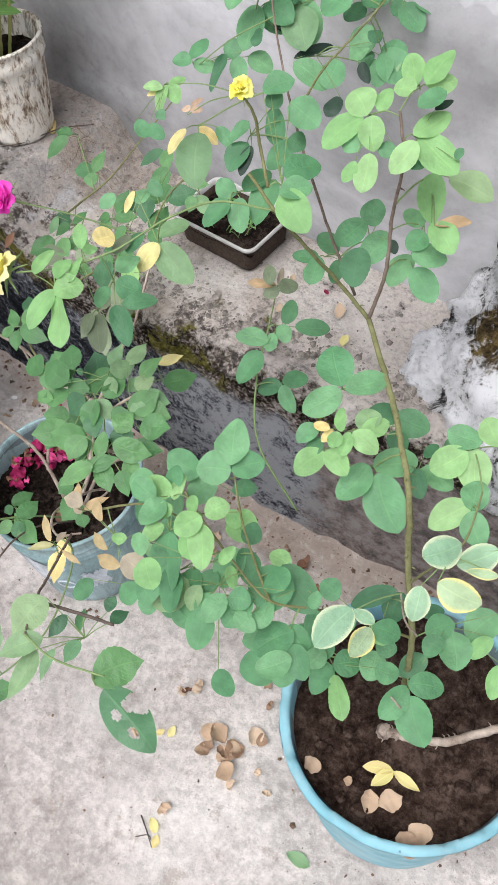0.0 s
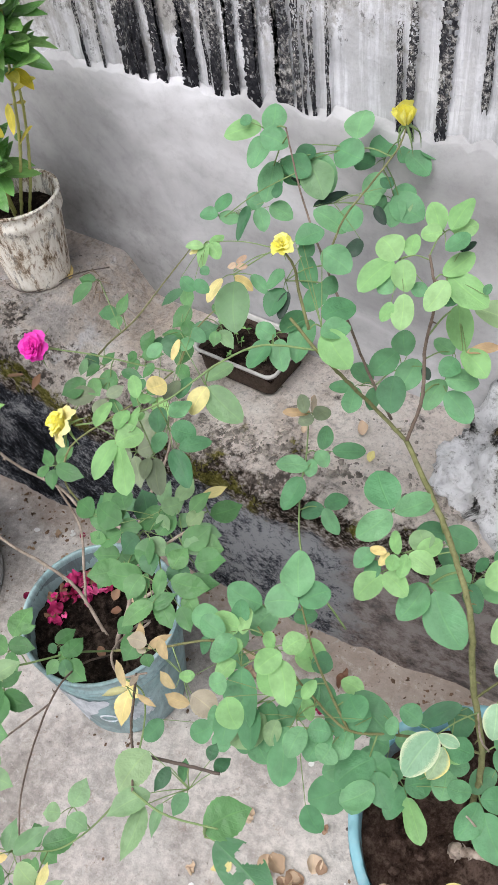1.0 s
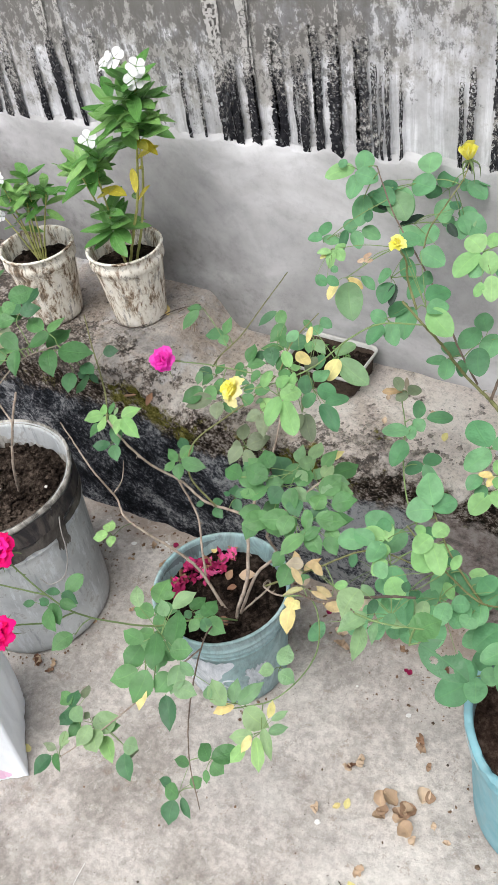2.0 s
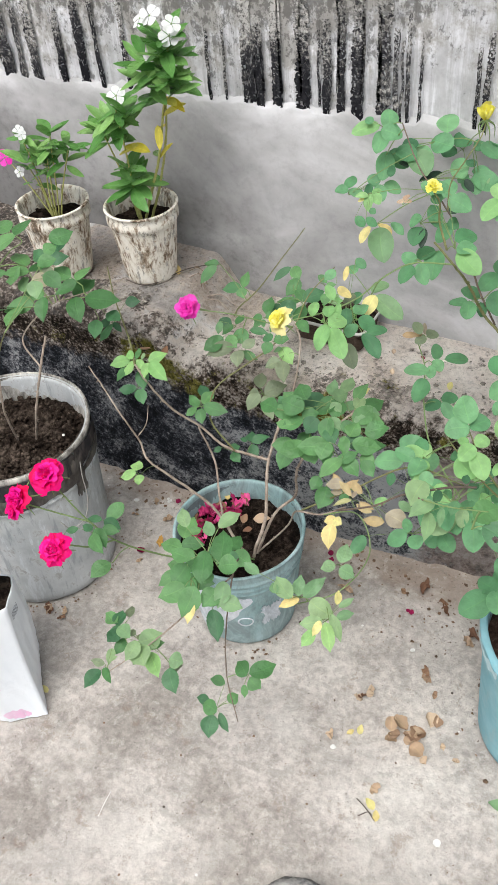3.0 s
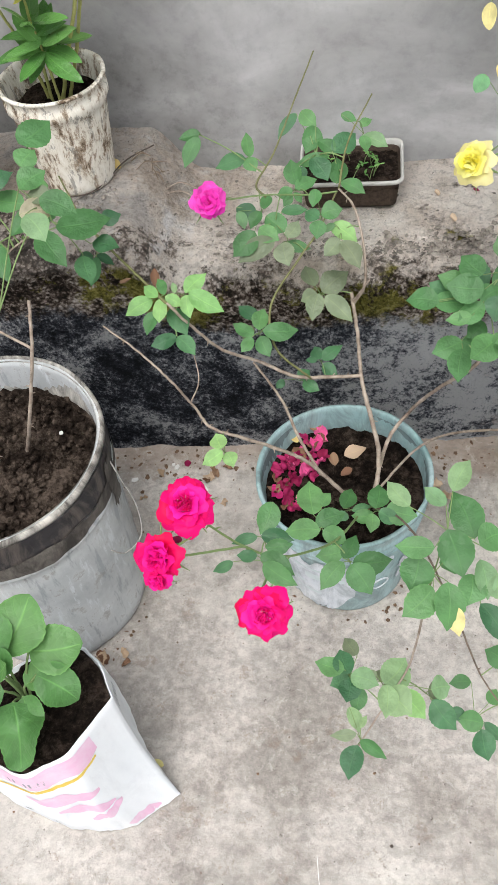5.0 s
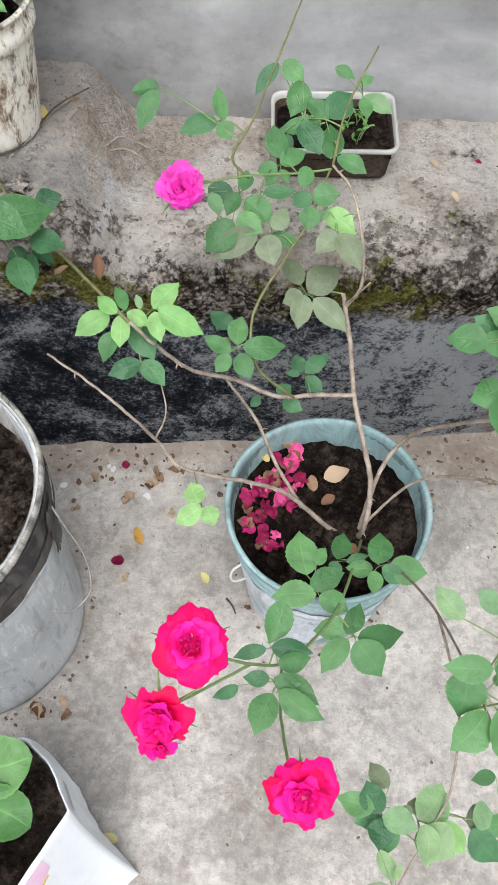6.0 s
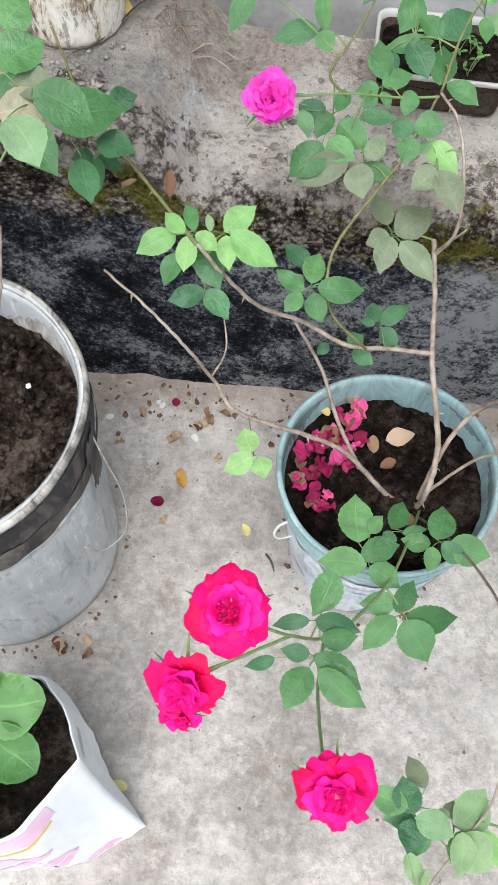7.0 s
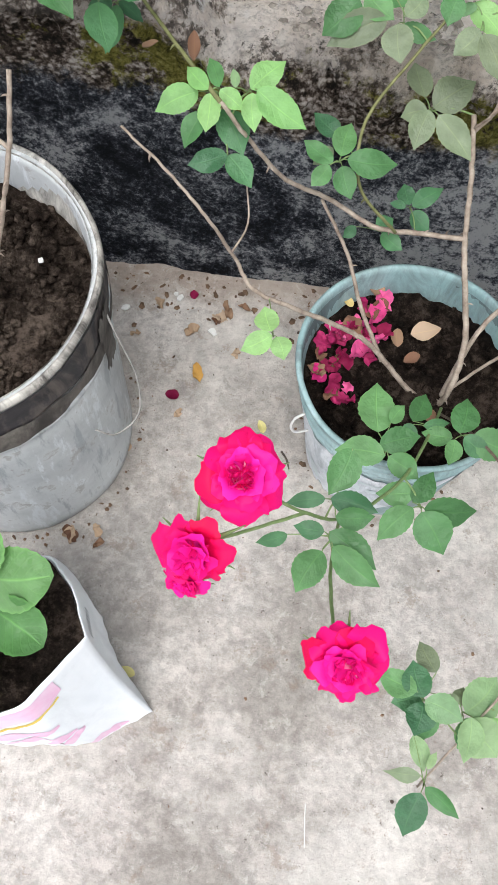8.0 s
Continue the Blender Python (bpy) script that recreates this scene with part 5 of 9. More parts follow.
# young yellowing tip
spray(rose_blue, (0.157, 0.135, 0.963), [("l", (0.164, 0.122, 0.968), (0.147, 0.110, 0.971), 0.011), ("l", (0.164, 0.129, 0.968), (0.172, 0.102, 0.954), 0.015), ("l", (0.168, 0.129, 0.970), (0.184, 0.122, 0.957), 0.016), ("l", (0.168, 0.128, 0.970), (0.175, 0.147, 0.972), 0.011), ("y", (0.160, 0.123, 0.963), (0.152, 0.109, 0.963), 0.007), ("d", (0.177, 0.099, 0.959), (0.187, 0.096, 0.954), 0.011), ("g", (0.159, 0.080, 0.950), (0.177, 0.080, 0.939), 0.016), ("g", (0.177, 0.083, 0.951), (0.196, 0.082, 0.942), 0.015)])
spray(rose_blue, (0.093, 0.362, 0.914), [("g", (0.097, 0.365, 0.930), (0.110, 0.317, 0.902), 0.033), ("d", (0.117, 0.344, 0.915), (0.122, 0.325, 0.902), 0.016), ("g", (0.099, 0.379, 0.926), (0.139, 0.376, 0.904), 0.038), ("k", (0.124, 0.363, 0.911), (0.139, 0.376, 0.906), 0.013), ("g", (0.133, 0.394, 0.932), (0.182, 0.367, 0.901), 0.044)])
# shaded leaves against the wall
spray(rose_blue, (0.192, 0.362, 0.892), [("k", (0.173, 0.340, 0.893), (0.201, 0.385, 0.901), 0.014), ("g", (0.179, 0.332, 0.895), (0.226, 0.337, 0.876), 0.031), ("g", (0.222, 0.368, 0.894), (0.224, 0.336, 0.874), 0.034), ("k", (0.251, 0.331, 0.873), (0.249, 0.305, 0.861), 0.022), ("k", (0.248, 0.379, 0.893), (0.269, 0.365, 0.881), 0.014), ("g", (0.235, 0.373, 0.896), (0.243, 0.401, 0.900), 0.018), ("d", (0.245, 0.402, 0.907), (0.250, 0.419, 0.914), 0.020)])
spray(rose_blue, (0.261, 0.424, 0.875), [("g", (0.265, 0.417, 0.888), (0.270, 0.380, 0.870), 0.028), ("g", (0.277, 0.440, 0.885), (0.246, 0.430, 0.889), 0.026), ("p", (0.282, 0.406, 0.875), (0.263, 0.420, 0.888), 0.024)])
spray(rose_blue, (0.097, 0.363, 0.971), [("l", (0.084, 0.361, 0.979), (0.043, 0.330, 0.975), 0.028), ("g", (0.104, 0.351, 0.979), (0.090, 0.387, 1.003), 0.031), ("g", (0.093, 0.344, 0.980), (0.133, 0.347, 0.970), 0.031), ("g", (0.095, 0.349, 0.974), (0.100, 0.308, 0.952), 0.028), ("g", (0.076, 0.349, 0.989), (0.060, 0.350, 0.993), 0.016)])
spray(rose_blue, (0.189, 0.424, 0.939), [("g", (0.212, 0.405, 0.939), (0.169, 0.410, 0.947), 0.042), ("g", (0.193, 0.423, 0.955), (0.182, 0.464, 0.977), 0.039), ("d", (0.138, 0.397, 0.947), (0.133, 0.368, 0.932), 0.030), ("p", (0.142, 0.379, 0.934), (0.184, 0.349, 0.905), 0.044), ("g", (0.118, 0.358, 0.940), (0.158, 0.359, 0.928), 0.032)])
spray(rose_blue, (0.214, 0.463, 0.909), [("g", (0.203, 0.446, 0.921), (0.217, 0.481, 0.935), 0.034), ("g", (0.227, 0.435, 0.906), (0.219, 0.402, 0.886), 0.032), ("d", (0.208, 0.445, 0.908), (0.178, 0.445, 0.913), 0.031)])
spray(rose_blue, (0.247, 0.488, 0.918), [("g", (0.247, 0.466, 0.924), (0.285, 0.456, 0.910), 0.030), ("g", (0.253, 0.482, 0.929), (0.300, 0.493, 0.925), 0.030), ("g", (0.246, 0.477, 0.928), (0.240, 0.459, 0.914), 0.023)])
spray(rose_blue, (0.255, 0.421, 0.875), [("g", (0.253, 0.414, 0.889), (0.303, 0.408, 0.876), 0.041), ("g", (0.253, 0.415, 0.878), (0.249, 0.392, 0.865), 0.036), ("d", (0.240, 0.420, 0.883), (0.229, 0.402, 0.875), 0.023)])
# high pale leaves
spray(rose_blue, (0.366, 0.221, 0.952), [("l", (0.363, 0.213, 0.955), (0.342, 0.170, 0.939), 0.031), ("l", (0.367, 0.214, 0.956), (0.337, 0.230, 0.968), 0.032), ("l", (0.379, 0.221, 0.960), (0.372, 0.246, 0.974), 0.018), ("l", (0.375, 0.212, 0.961), (0.393, 0.189, 0.941), 0.026), ("g", (0.373, 0.200, 0.947), (0.362, 0.179, 0.935), 0.022), ("l", (0.393, 0.182, 0.941), (0.406, 0.149, 0.920), 0.025), ("l", (0.383, 0.172, 0.933), (0.382, 0.151, 0.921), 0.014), ("d", (0.403, 0.208, 0.942), (0.401, 0.192, 0.934), 0.019)])
spray(rose_blue, (0.423, 0.224, 0.945), [("l", (0.422, 0.217, 0.952), (0.438, 0.259, 0.963), 0.023), ("l", (0.430, 0.211, 0.952), (0.422, 0.178, 0.934), 0.025), ("l", (0.426, 0.224, 0.950), (0.477, 0.215, 0.935), 0.034), ("d", (0.435, 0.192, 0.933), (0.442, 0.210, 0.934), 0.013), ("k", (0.426, 0.248, 0.965), (0.436, 0.265, 0.972), 0.009), ("d", (0.471, 0.222, 0.939), (0.470, 0.234, 0.946), 0.009)])
spray(rose_blue, (0.402, 0.257, 0.977), [("l", (0.400, 0.250, 0.980), (0.373, 0.277, 0.997), 0.023), ("l", (0.413, 0.248, 0.989), (0.418, 0.288, 1.007), 0.021), ("l", (0.410, 0.254, 0.984), (0.432, 0.277, 0.987), 0.023), ("l", (0.402, 0.251, 0.983), (0.381, 0.241, 0.978), 0.023), ("g", (0.417, 0.229, 0.976), (0.432, 0.255, 0.987), 0.019)])
spray(rose_blue, (0.421, 0.270, 0.869), [("l", (0.424, 0.269, 0.874), (0.451, 0.225, 0.851), 0.030), ("p", (0.441, 0.272, 0.873), (0.494, 0.277, 0.864), 0.031), ("b", (0.457, 0.222, 0.848), (0.487, 0.248, 0.849), 0.012), ("l", (0.452, 0.223, 0.849), (0.489, 0.211, 0.833), 0.029)])
spray(rose_blue, (0.434, 0.240, 0.824), [("g", (0.437, 0.236, 0.828), (0.409, 0.239, 0.835), 0.021), ("g", (0.442, 0.229, 0.827), (0.437, 0.204, 0.817), 0.026), ("g", (0.442, 0.203, 0.813), (0.478, 0.222, 0.809), 0.026)])
# dark leaves at the fork
spray(rose_blue, (0.378, 0.216, 0.792), [("g", (0.367, 0.224, 0.810), (0.349, 0.186, 0.798), 0.032), ("d", (0.382, 0.220, 0.811), (0.363, 0.245, 0.826), 0.028), ("g", (0.393, 0.228, 0.804), (0.389, 0.186, 0.787), 0.032), ("d", (0.377, 0.199, 0.793), (0.393, 0.160, 0.772), 0.035), ("k", (0.405, 0.219, 0.804), (0.418, 0.209, 0.796), 0.011)])
spray(rose_blue, (0.334, 0.186, 0.765), [("d", (0.349, 0.193, 0.772), (0.313, 0.200, 0.781), 0.023), ("g", (0.336, 0.171, 0.778), (0.343, 0.141, 0.761), 0.027), ("d", (0.353, 0.188, 0.769), (0.363, 0.161, 0.758), 0.018), ("g", (0.333, 0.175, 0.773), (0.305, 0.159, 0.773), 0.017)])
spray(rose_blue, (0.429, 0.224, 0.781), [("g", (0.432, 0.225, 0.789), (0.427, 0.184, 0.774), 0.029), ("g", (0.443, 0.208, 0.788), (0.484, 0.191, 0.771), 0.030)])
# bronze tip of the thin sprig
spray(rose_blue, (0.257, 0.187, 0.668), [("b", (0.255, 0.184, 0.674), (0.222, 0.164, 0.677), 0.013), ("o", (0.254, 0.173, 0.682), (0.231, 0.194, 0.691), 0.018), ("o", (0.263, 0.180, 0.671), (0.247, 0.164, 0.668), 0.018), ("o", (0.266, 0.176, 0.676), (0.276, 0.203, 0.676), 0.023), ("m", (0.258, 0.184, 0.675), (0.248, 0.206, 0.686), 0.008)])
spray(rose_blue, (0.290, 0.146, 0.644), [("d", (0.294, 0.150, 0.650), (0.282, 0.183, 0.664), 0.021), ("d", (0.310, 0.151, 0.655), (0.346, 0.181, 0.650), 0.024), ("g", (0.291, 0.142, 0.655), (0.312, 0.132, 0.643), 0.020), ("g", (0.293, 0.127, 0.654), (0.299, 0.106, 0.641), 0.018), ("g", (0.294, 0.114, 0.650), (0.254, 0.096, 0.655), 0.025), ("g", (0.292, 0.100, 0.642), (0.292, 0.051, 0.626), 0.030)])
spray(rose_blue, (0.323, 0.100, 0.593), [("d", (0.327, 0.098, 0.603), (0.349, 0.128, 0.600), 0.023), ("d", (0.327, 0.098, 0.600), (0.308, 0.071, 0.599), 0.024), ("d", (0.330, 0.094, 0.604), (0.362, 0.075, 0.589), 0.021)])
# broad leaves over the rosette
spray(rose_blue, (0.449, 0.063, 0.714), [("g", (0.450, 0.059, 0.724), (0.411, 0.094, 0.739), 0.041), ("g", (0.452, 0.056, 0.723), (0.432, 0.010, 0.715), 0.032), ("g", (0.457, 0.056, 0.725), (0.484, 0.101, 0.728), 0.031)])
# rosette of young leaves
spray(rose_blue, (0.489, 0.015, 0.718), [("l", (0.489, 0.004, 0.729), (0.470, 0.028, 0.735), 0.014), ("p", (0.509, 0.025, 0.722), (0.492, 0.047, 0.729), 0.028), ("l", (0.505, 0.019, 0.726), (0.522, 0.048, 0.728), 0.021), ("l", (0.499, 0.011, 0.730), (0.532, 0.010, 0.718), 0.024), ("l", (0.496, 0.010, 0.728), (0.501, -0.014, 0.715), 0.016), ("y", (0.477, -0.001, 0.731), (0.457, -0.004, 0.728), 0.011), ("y", (0.477, 0.004, 0.725), (0.474, -0.013, 0.718), 0.010), ("l", (0.486, 0.003, 0.728), (0.488, -0.016, 0.723), 0.016)])
spray(rose_blue, (0.474, -0.008, 0.697), [("l", (0.479, -0.014, 0.703), (0.466, -0.051, 0.695), 0.029), ("l", (0.480, -0.012, 0.705), (0.514, -0.021, 0.697), 0.025), ("g", (0.460, 0.001, 0.720), (0.450, -0.026, 0.715), 0.021), ("d", (0.467, -0.003, 0.708), (0.465, -0.027, 0.702), 0.018)])
spray(rose_blue, (0.522, 0.023, 0.664), [("g", (0.522, 0.021, 0.670), (0.558, 0.058, 0.674), 0.035), ("g", (0.520, 0.017, 0.674), (0.512, -0.033, 0.661), 0.032), ("g", (0.532, 0.015, 0.671), (0.586, -0.026, 0.654), 0.046)])
spray(rose_blue, (0.505, 0.094, 0.664), [("d", (0.505, 0.093, 0.676), (0.546, 0.104, 0.669), 0.033), ("d", (0.512, 0.071, 0.672), (0.539, 0.061, 0.663), 0.023), ("d", (0.476, 0.076, 0.677), (0.513, 0.094, 0.676), 0.025)])
spray(rose_blue, (0.561, 0.058, 0.647), [("d", (0.561, 0.050, 0.664), (0.585, 0.025, 0.656), 0.022), ("g", (0.563, 0.060, 0.653), (0.605, 0.063, 0.645), 0.026), ("d", (0.559, 0.072, 0.659), (0.565, 0.097, 0.660), 0.013), ("d", (0.576, 0.093, 0.660), (0.572, 0.110, 0.666), 0.009)])
# branch with yellow-edged leaves
spray(rose_blue, (0.607, 0.095, 0.691), [("g", (0.613, 0.099, 0.702), (0.574, 0.091, 0.702), 0.028), ("l", (0.605, 0.082, 0.699), (0.582, 0.046, 0.685), 0.035), ("l", (0.611, 0.092, 0.698), (0.637, 0.053, 0.680), 0.035), ("l", (0.633, 0.102, 0.708), (0.601, 0.125, 0.714), 0.028)])
spray(rose_blue, (0.640, 0.038, 0.671), [("l", (0.640, 0.036, 0.680), (0.615, -0.006, 0.667), 0.031), ("g", (0.644, 0.030, 0.679), (0.633, 0.065, 0.685), 0.030), ("g", (0.644, 0.028, 0.683), (0.672, 0.004, 0.669), 0.029)])
spray(rose_blue, (0.660, -0.044, 0.707), [("v", (0.639, -0.067, 0.716), (0.662, -0.032, 0.720), 0.032), ("v", (0.696, -0.015, 0.717), (0.671, -0.049, 0.708), 0.028), ("w", (0.710, -0.041, 0.718), (0.682, -0.054, 0.718), 0.010), ("w", (0.665, -0.080, 0.713), (0.710, -0.074, 0.707), 0.031), ("v", (0.652, -0.088, 0.702), (0.663, -0.119, 0.689), 0.024)])
# leaves close over the soil
spray(rose_blue, (0.671, -0.030, 0.514), [("g", (0.657, -0.056, 0.523), (0.679, -0.026, 0.527), 0.030), ("g", (0.680, -0.034, 0.521), (0.709, -0.068, 0.512), 0.037), ("d", (0.638, -0.036, 0.528), (0.662, -0.023, 0.531), 0.019), ("d", (0.675, -0.049, 0.527), (0.672, -0.078, 0.519), 0.023), ("g", (0.714, 0.013, 0.531), (0.700, -0.030, 0.519), 0.038), ("l", (0.723, -0.016, 0.529), (0.715, -0.048, 0.517), 0.020), ("l", (0.748, -0.034, 0.520), (0.758, -0.073, 0.513), 0.022)])
spray(rose_blue, (0.602, -0.049, 0.536), [("d", (0.606, -0.043, 0.555), (0.572, -0.087, 0.544), 0.023), ("d", (0.612, -0.036, 0.543), (0.617, -0.072, 0.530), 0.030), ("d", (0.620, -0.106, 0.535), (0.644, -0.098, 0.534), 0.022)])
spray(rose_blue, (0.618, -0.158, 0.722), [("v", (0.620, -0.163, 0.739), (0.613, -0.211, 0.731), 0.031), ("v", (0.621, -0.163, 0.737), (0.643, -0.160, 0.729), 0.013), ("d", (0.602, -0.159, 0.730), (0.577, -0.155, 0.730), 0.021)])
spray(rose_blue, (0.611, -0.104, 0.569), [("w", (0.614, -0.112, 0.585), (0.614, -0.150, 0.578), 0.025), ("l", (0.611, -0.108, 0.583), (0.638, -0.113, 0.574), 0.018), ("g", (0.615, -0.109, 0.585), (0.646, -0.101, 0.579), 0.028)])
# low leaves at the rim
spray(rose_blue, (0.581, -0.136, 0.464), [("g", (0.583, -0.139, 0.473), (0.609, -0.116, 0.471), 0.032), ("g", (0.582, -0.138, 0.469), (0.581, -0.180, 0.463), 0.026), ("l", (0.591, -0.148, 0.473), (0.629, -0.185, 0.464), 0.027), ("g", (0.565, -0.132, 0.483), (0.560, -0.162, 0.481), 0.024), ("g", (0.617, -0.094, 0.481), (0.627, -0.129, 0.476), 0.032), ("g", (0.627, -0.114, 0.481), (0.655, -0.101, 0.474), 0.026)])
spray(rose_blue, (0.665, -0.092, 0.433), [("d", (0.666, -0.053, 0.454), (0.652, -0.090, 0.444), 0.027), ("g", (0.664, -0.092, 0.442), (0.704, -0.071, 0.439), 0.031), ("g", (0.665, -0.096, 0.442), (0.660, -0.145, 0.429), 0.031), ("g", (0.674, -0.102, 0.437), (0.719, -0.141, 0.425), 0.043)])
# broad leaves that lean over the floor
spray(rose_blue, (0.530, -0.189, 0.674), [("g", (0.549, -0.162, 0.685), (0.504, -0.183, 0.686), 0.045), ("g", (0.510, -0.191, 0.685), (0.514, -0.234, 0.677), 0.030), ("g", (0.528, -0.210, 0.683), (0.527, -0.229, 0.681), 0.025), ("g", (0.532, -0.183, 0.681), (0.540, -0.215, 0.674), 0.022), ("g", (0.497, -0.212, 0.694), (0.499, -0.245, 0.690), 0.023), ("g", (0.479, -0.218, 0.685), (0.487, -0.243, 0.680), 0.018)])
spray(rose_blue, (0.524, -0.142, 0.670), [("d", (0.520, -0.146, 0.683), (0.575, -0.163, 0.670), 0.037), ("l", (0.527, -0.140, 0.677), (0.500, -0.142, 0.680), 0.019), ("g", (0.577, -0.154, 0.674), (0.562, -0.157, 0.674), 0.018)])
spray(rose_blue, (0.562, -0.198, 0.631), [("g", (0.566, -0.187, 0.650), (0.543, -0.228, 0.643), 0.035), ("g", (0.580, -0.210, 0.645), (0.557, -0.242, 0.639), 0.027), ("d", (0.573, -0.197, 0.646), (0.602, -0.220, 0.640), 0.027), ("g", (0.549, -0.204, 0.639), (0.525, -0.225, 0.635), 0.025), ("g", (0.556, -0.186, 0.649), (0.587, -0.193, 0.641), 0.027)])
spray(rose_blue, (0.472, -0.173, 0.682), [("g", (0.478, -0.162, 0.695), (0.483, -0.205, 0.684), 0.033), ("d", (0.480, -0.161, 0.699), (0.510, -0.184, 0.685), 0.024), ("d", (0.470, -0.193, 0.685), (0.467, -0.225, 0.677), 0.024)])
spray(rose_blue, (0.435, -0.214, 0.678), [("g", (0.448, -0.203, 0.683), (0.467, -0.248, 0.667), 0.030), ("g", (0.431, -0.220, 0.692), (0.457, -0.257, 0.677), 0.027), ("g", (0.420, -0.230, 0.687), (0.429, -0.268, 0.677), 0.027), ("d", (0.425, -0.217, 0.697), (0.405, -0.229, 0.697), 0.020)])
spray(rose_blue, (0.405, -0.193, 0.701), [("g", (0.408, -0.196, 0.706), (0.444, -0.243, 0.691), 0.036), ("l", (0.400, -0.195, 0.712), (0.391, -0.221, 0.705), 0.019), ("g", (0.383, -0.174, 0.719), (0.381, -0.210, 0.716), 0.027), ("l", (0.396, -0.175, 0.715), (0.383, -0.190, 0.716), 0.017)])
spray(rose_blue, (0.458, -0.187, 0.779), [("l", (0.464, -0.196, 0.784), (0.491, -0.228, 0.770), 0.027), ("l", (0.464, -0.192, 0.792), (0.452, -0.219, 0.785), 0.023), ("l", (0.464, -0.188, 0.788), (0.475, -0.165, 0.789), 0.021), ("l", (0.454, -0.192, 0.787), (0.436, -0.179, 0.787), 0.013)])
spray(rose_blue, (0.382, -0.162, 0.708), [("l", (0.383, -0.162, 0.714), (0.349, -0.167, 0.717), 0.026), ("l", (0.390, -0.167, 0.715), (0.378, -0.137, 0.720), 0.015), ("g", (0.374, -0.178, 0.718), (0.342, -0.176, 0.724), 0.024), ("g", (0.383, -0.157, 0.714), (0.364, -0.135, 0.722), 0.021)])
spray(rose_blue, (0.431, -0.113, 0.746), [("g", (0.435, -0.117, 0.762), (0.408, -0.074, 0.774), 0.035), ("g", (0.436, -0.119, 0.755), (0.405, -0.139, 0.756), 0.034), ("g", (0.436, -0.119, 0.754), (0.457, -0.090, 0.756), 0.028)])
spray(rose_blue, (0.372, -0.102, 0.656), [("g", (0.370, -0.106, 0.672), (0.326, -0.112, 0.683), 0.035), ("g", (0.384, -0.098, 0.662), (0.372, -0.135, 0.652), 0.032), ("g", (0.407, -0.097, 0.658), (0.427, -0.076, 0.657), 0.020)])
spray(rose_blue, (0.465, -0.144, 0.682), [("l", (0.472, -0.151, 0.685), (0.447, -0.122, 0.691), 0.033), ("d", (0.464, -0.144, 0.694), (0.487, -0.139, 0.693), 0.023), ("l", (0.459, -0.141, 0.691), (0.435, -0.136, 0.694), 0.018)])
# leaves of the yellow rose's branch
spray(rose_blue, (0.190, -0.101, 0.865), [("l", (0.203, -0.110, 0.868), (0.240, -0.148, 0.848), 0.028), ("l", (0.195, -0.106, 0.870), (0.202, -0.153, 0.860), 0.021), ("l", (0.200, -0.111, 0.871), (0.217, -0.084, 0.871), 0.027), ("l", (0.194, -0.098, 0.877), (0.186, -0.072, 0.881), 0.018), ("l", (0.170, -0.108, 0.879), (0.161, -0.072, 0.885), 0.016), ("l", (0.207, -0.091, 0.875), (0.194, -0.063, 0.884), 0.011)])
spray(rose_blue, (0.173, -0.044, 0.866), [("l", (0.178, -0.047, 0.873), (0.159, -0.030, 0.887), 0.016), ("l", (0.182, -0.050, 0.874), (0.188, -0.034, 0.869), 0.011), ("y", (0.180, -0.031, 0.875), (0.189, -0.008, 0.872), 0.025), ("l", (0.197, -0.058, 0.868), (0.192, -0.067, 0.864), 0.009)])
spray(rose_blue, (0.208, 0.035, 0.838), [("p", (0.210, 0.035, 0.845), (0.221, 0.074, 0.849), 0.023), ("p", (0.218, 0.028, 0.845), (0.271, 0.018, 0.825), 0.033), ("y", (0.220, 0.025, 0.849), (0.219, -0.009, 0.835), 0.023), ("y", (0.155, 0.060, 0.869), (0.160, 0.035, 0.859), 0.009)])
spray(rose_blue, (0.210, -0.040, 0.836), [("d", (0.194, -0.030, 0.852), (0.207, -0.055, 0.840), 0.021), ("g", (0.210, -0.034, 0.847), (0.217, -0.003, 0.848), 0.021), ("g", (0.220, -0.045, 0.845), (0.246, -0.034, 0.837), 0.026), ("d", (0.241, -0.060, 0.835), (0.265, -0.030, 0.833), 0.018), ("d", (0.238, -0.066, 0.838), (0.275, -0.090, 0.819), 0.023), ("d", (0.220, -0.054, 0.844), (0.216, -0.077, 0.834), 0.021)])
spray(rose_blue, (0.203, -0.066, 0.809), [("o", (0.216, -0.075, 0.819), (0.239, -0.105, 0.800), 0.024), ("o", (0.211, -0.079, 0.820), (0.214, -0.101, 0.808), 0.016), ("o", (0.185, -0.014, 0.844), (0.184, 0.015, 0.853), 0.018), ("d", (0.197, -0.003, 0.842), (0.189, 0.031, 0.848), 0.017), ("g", (0.140, 0.044, 0.867), (0.130, 0.024, 0.860), 0.017), ("g", (0.165, 0.050, 0.862), (0.166, 0.072, 0.868), 0.016), ("d", (0.161, 0.080, 0.873), (0.181, 0.076, 0.864), 0.016)])
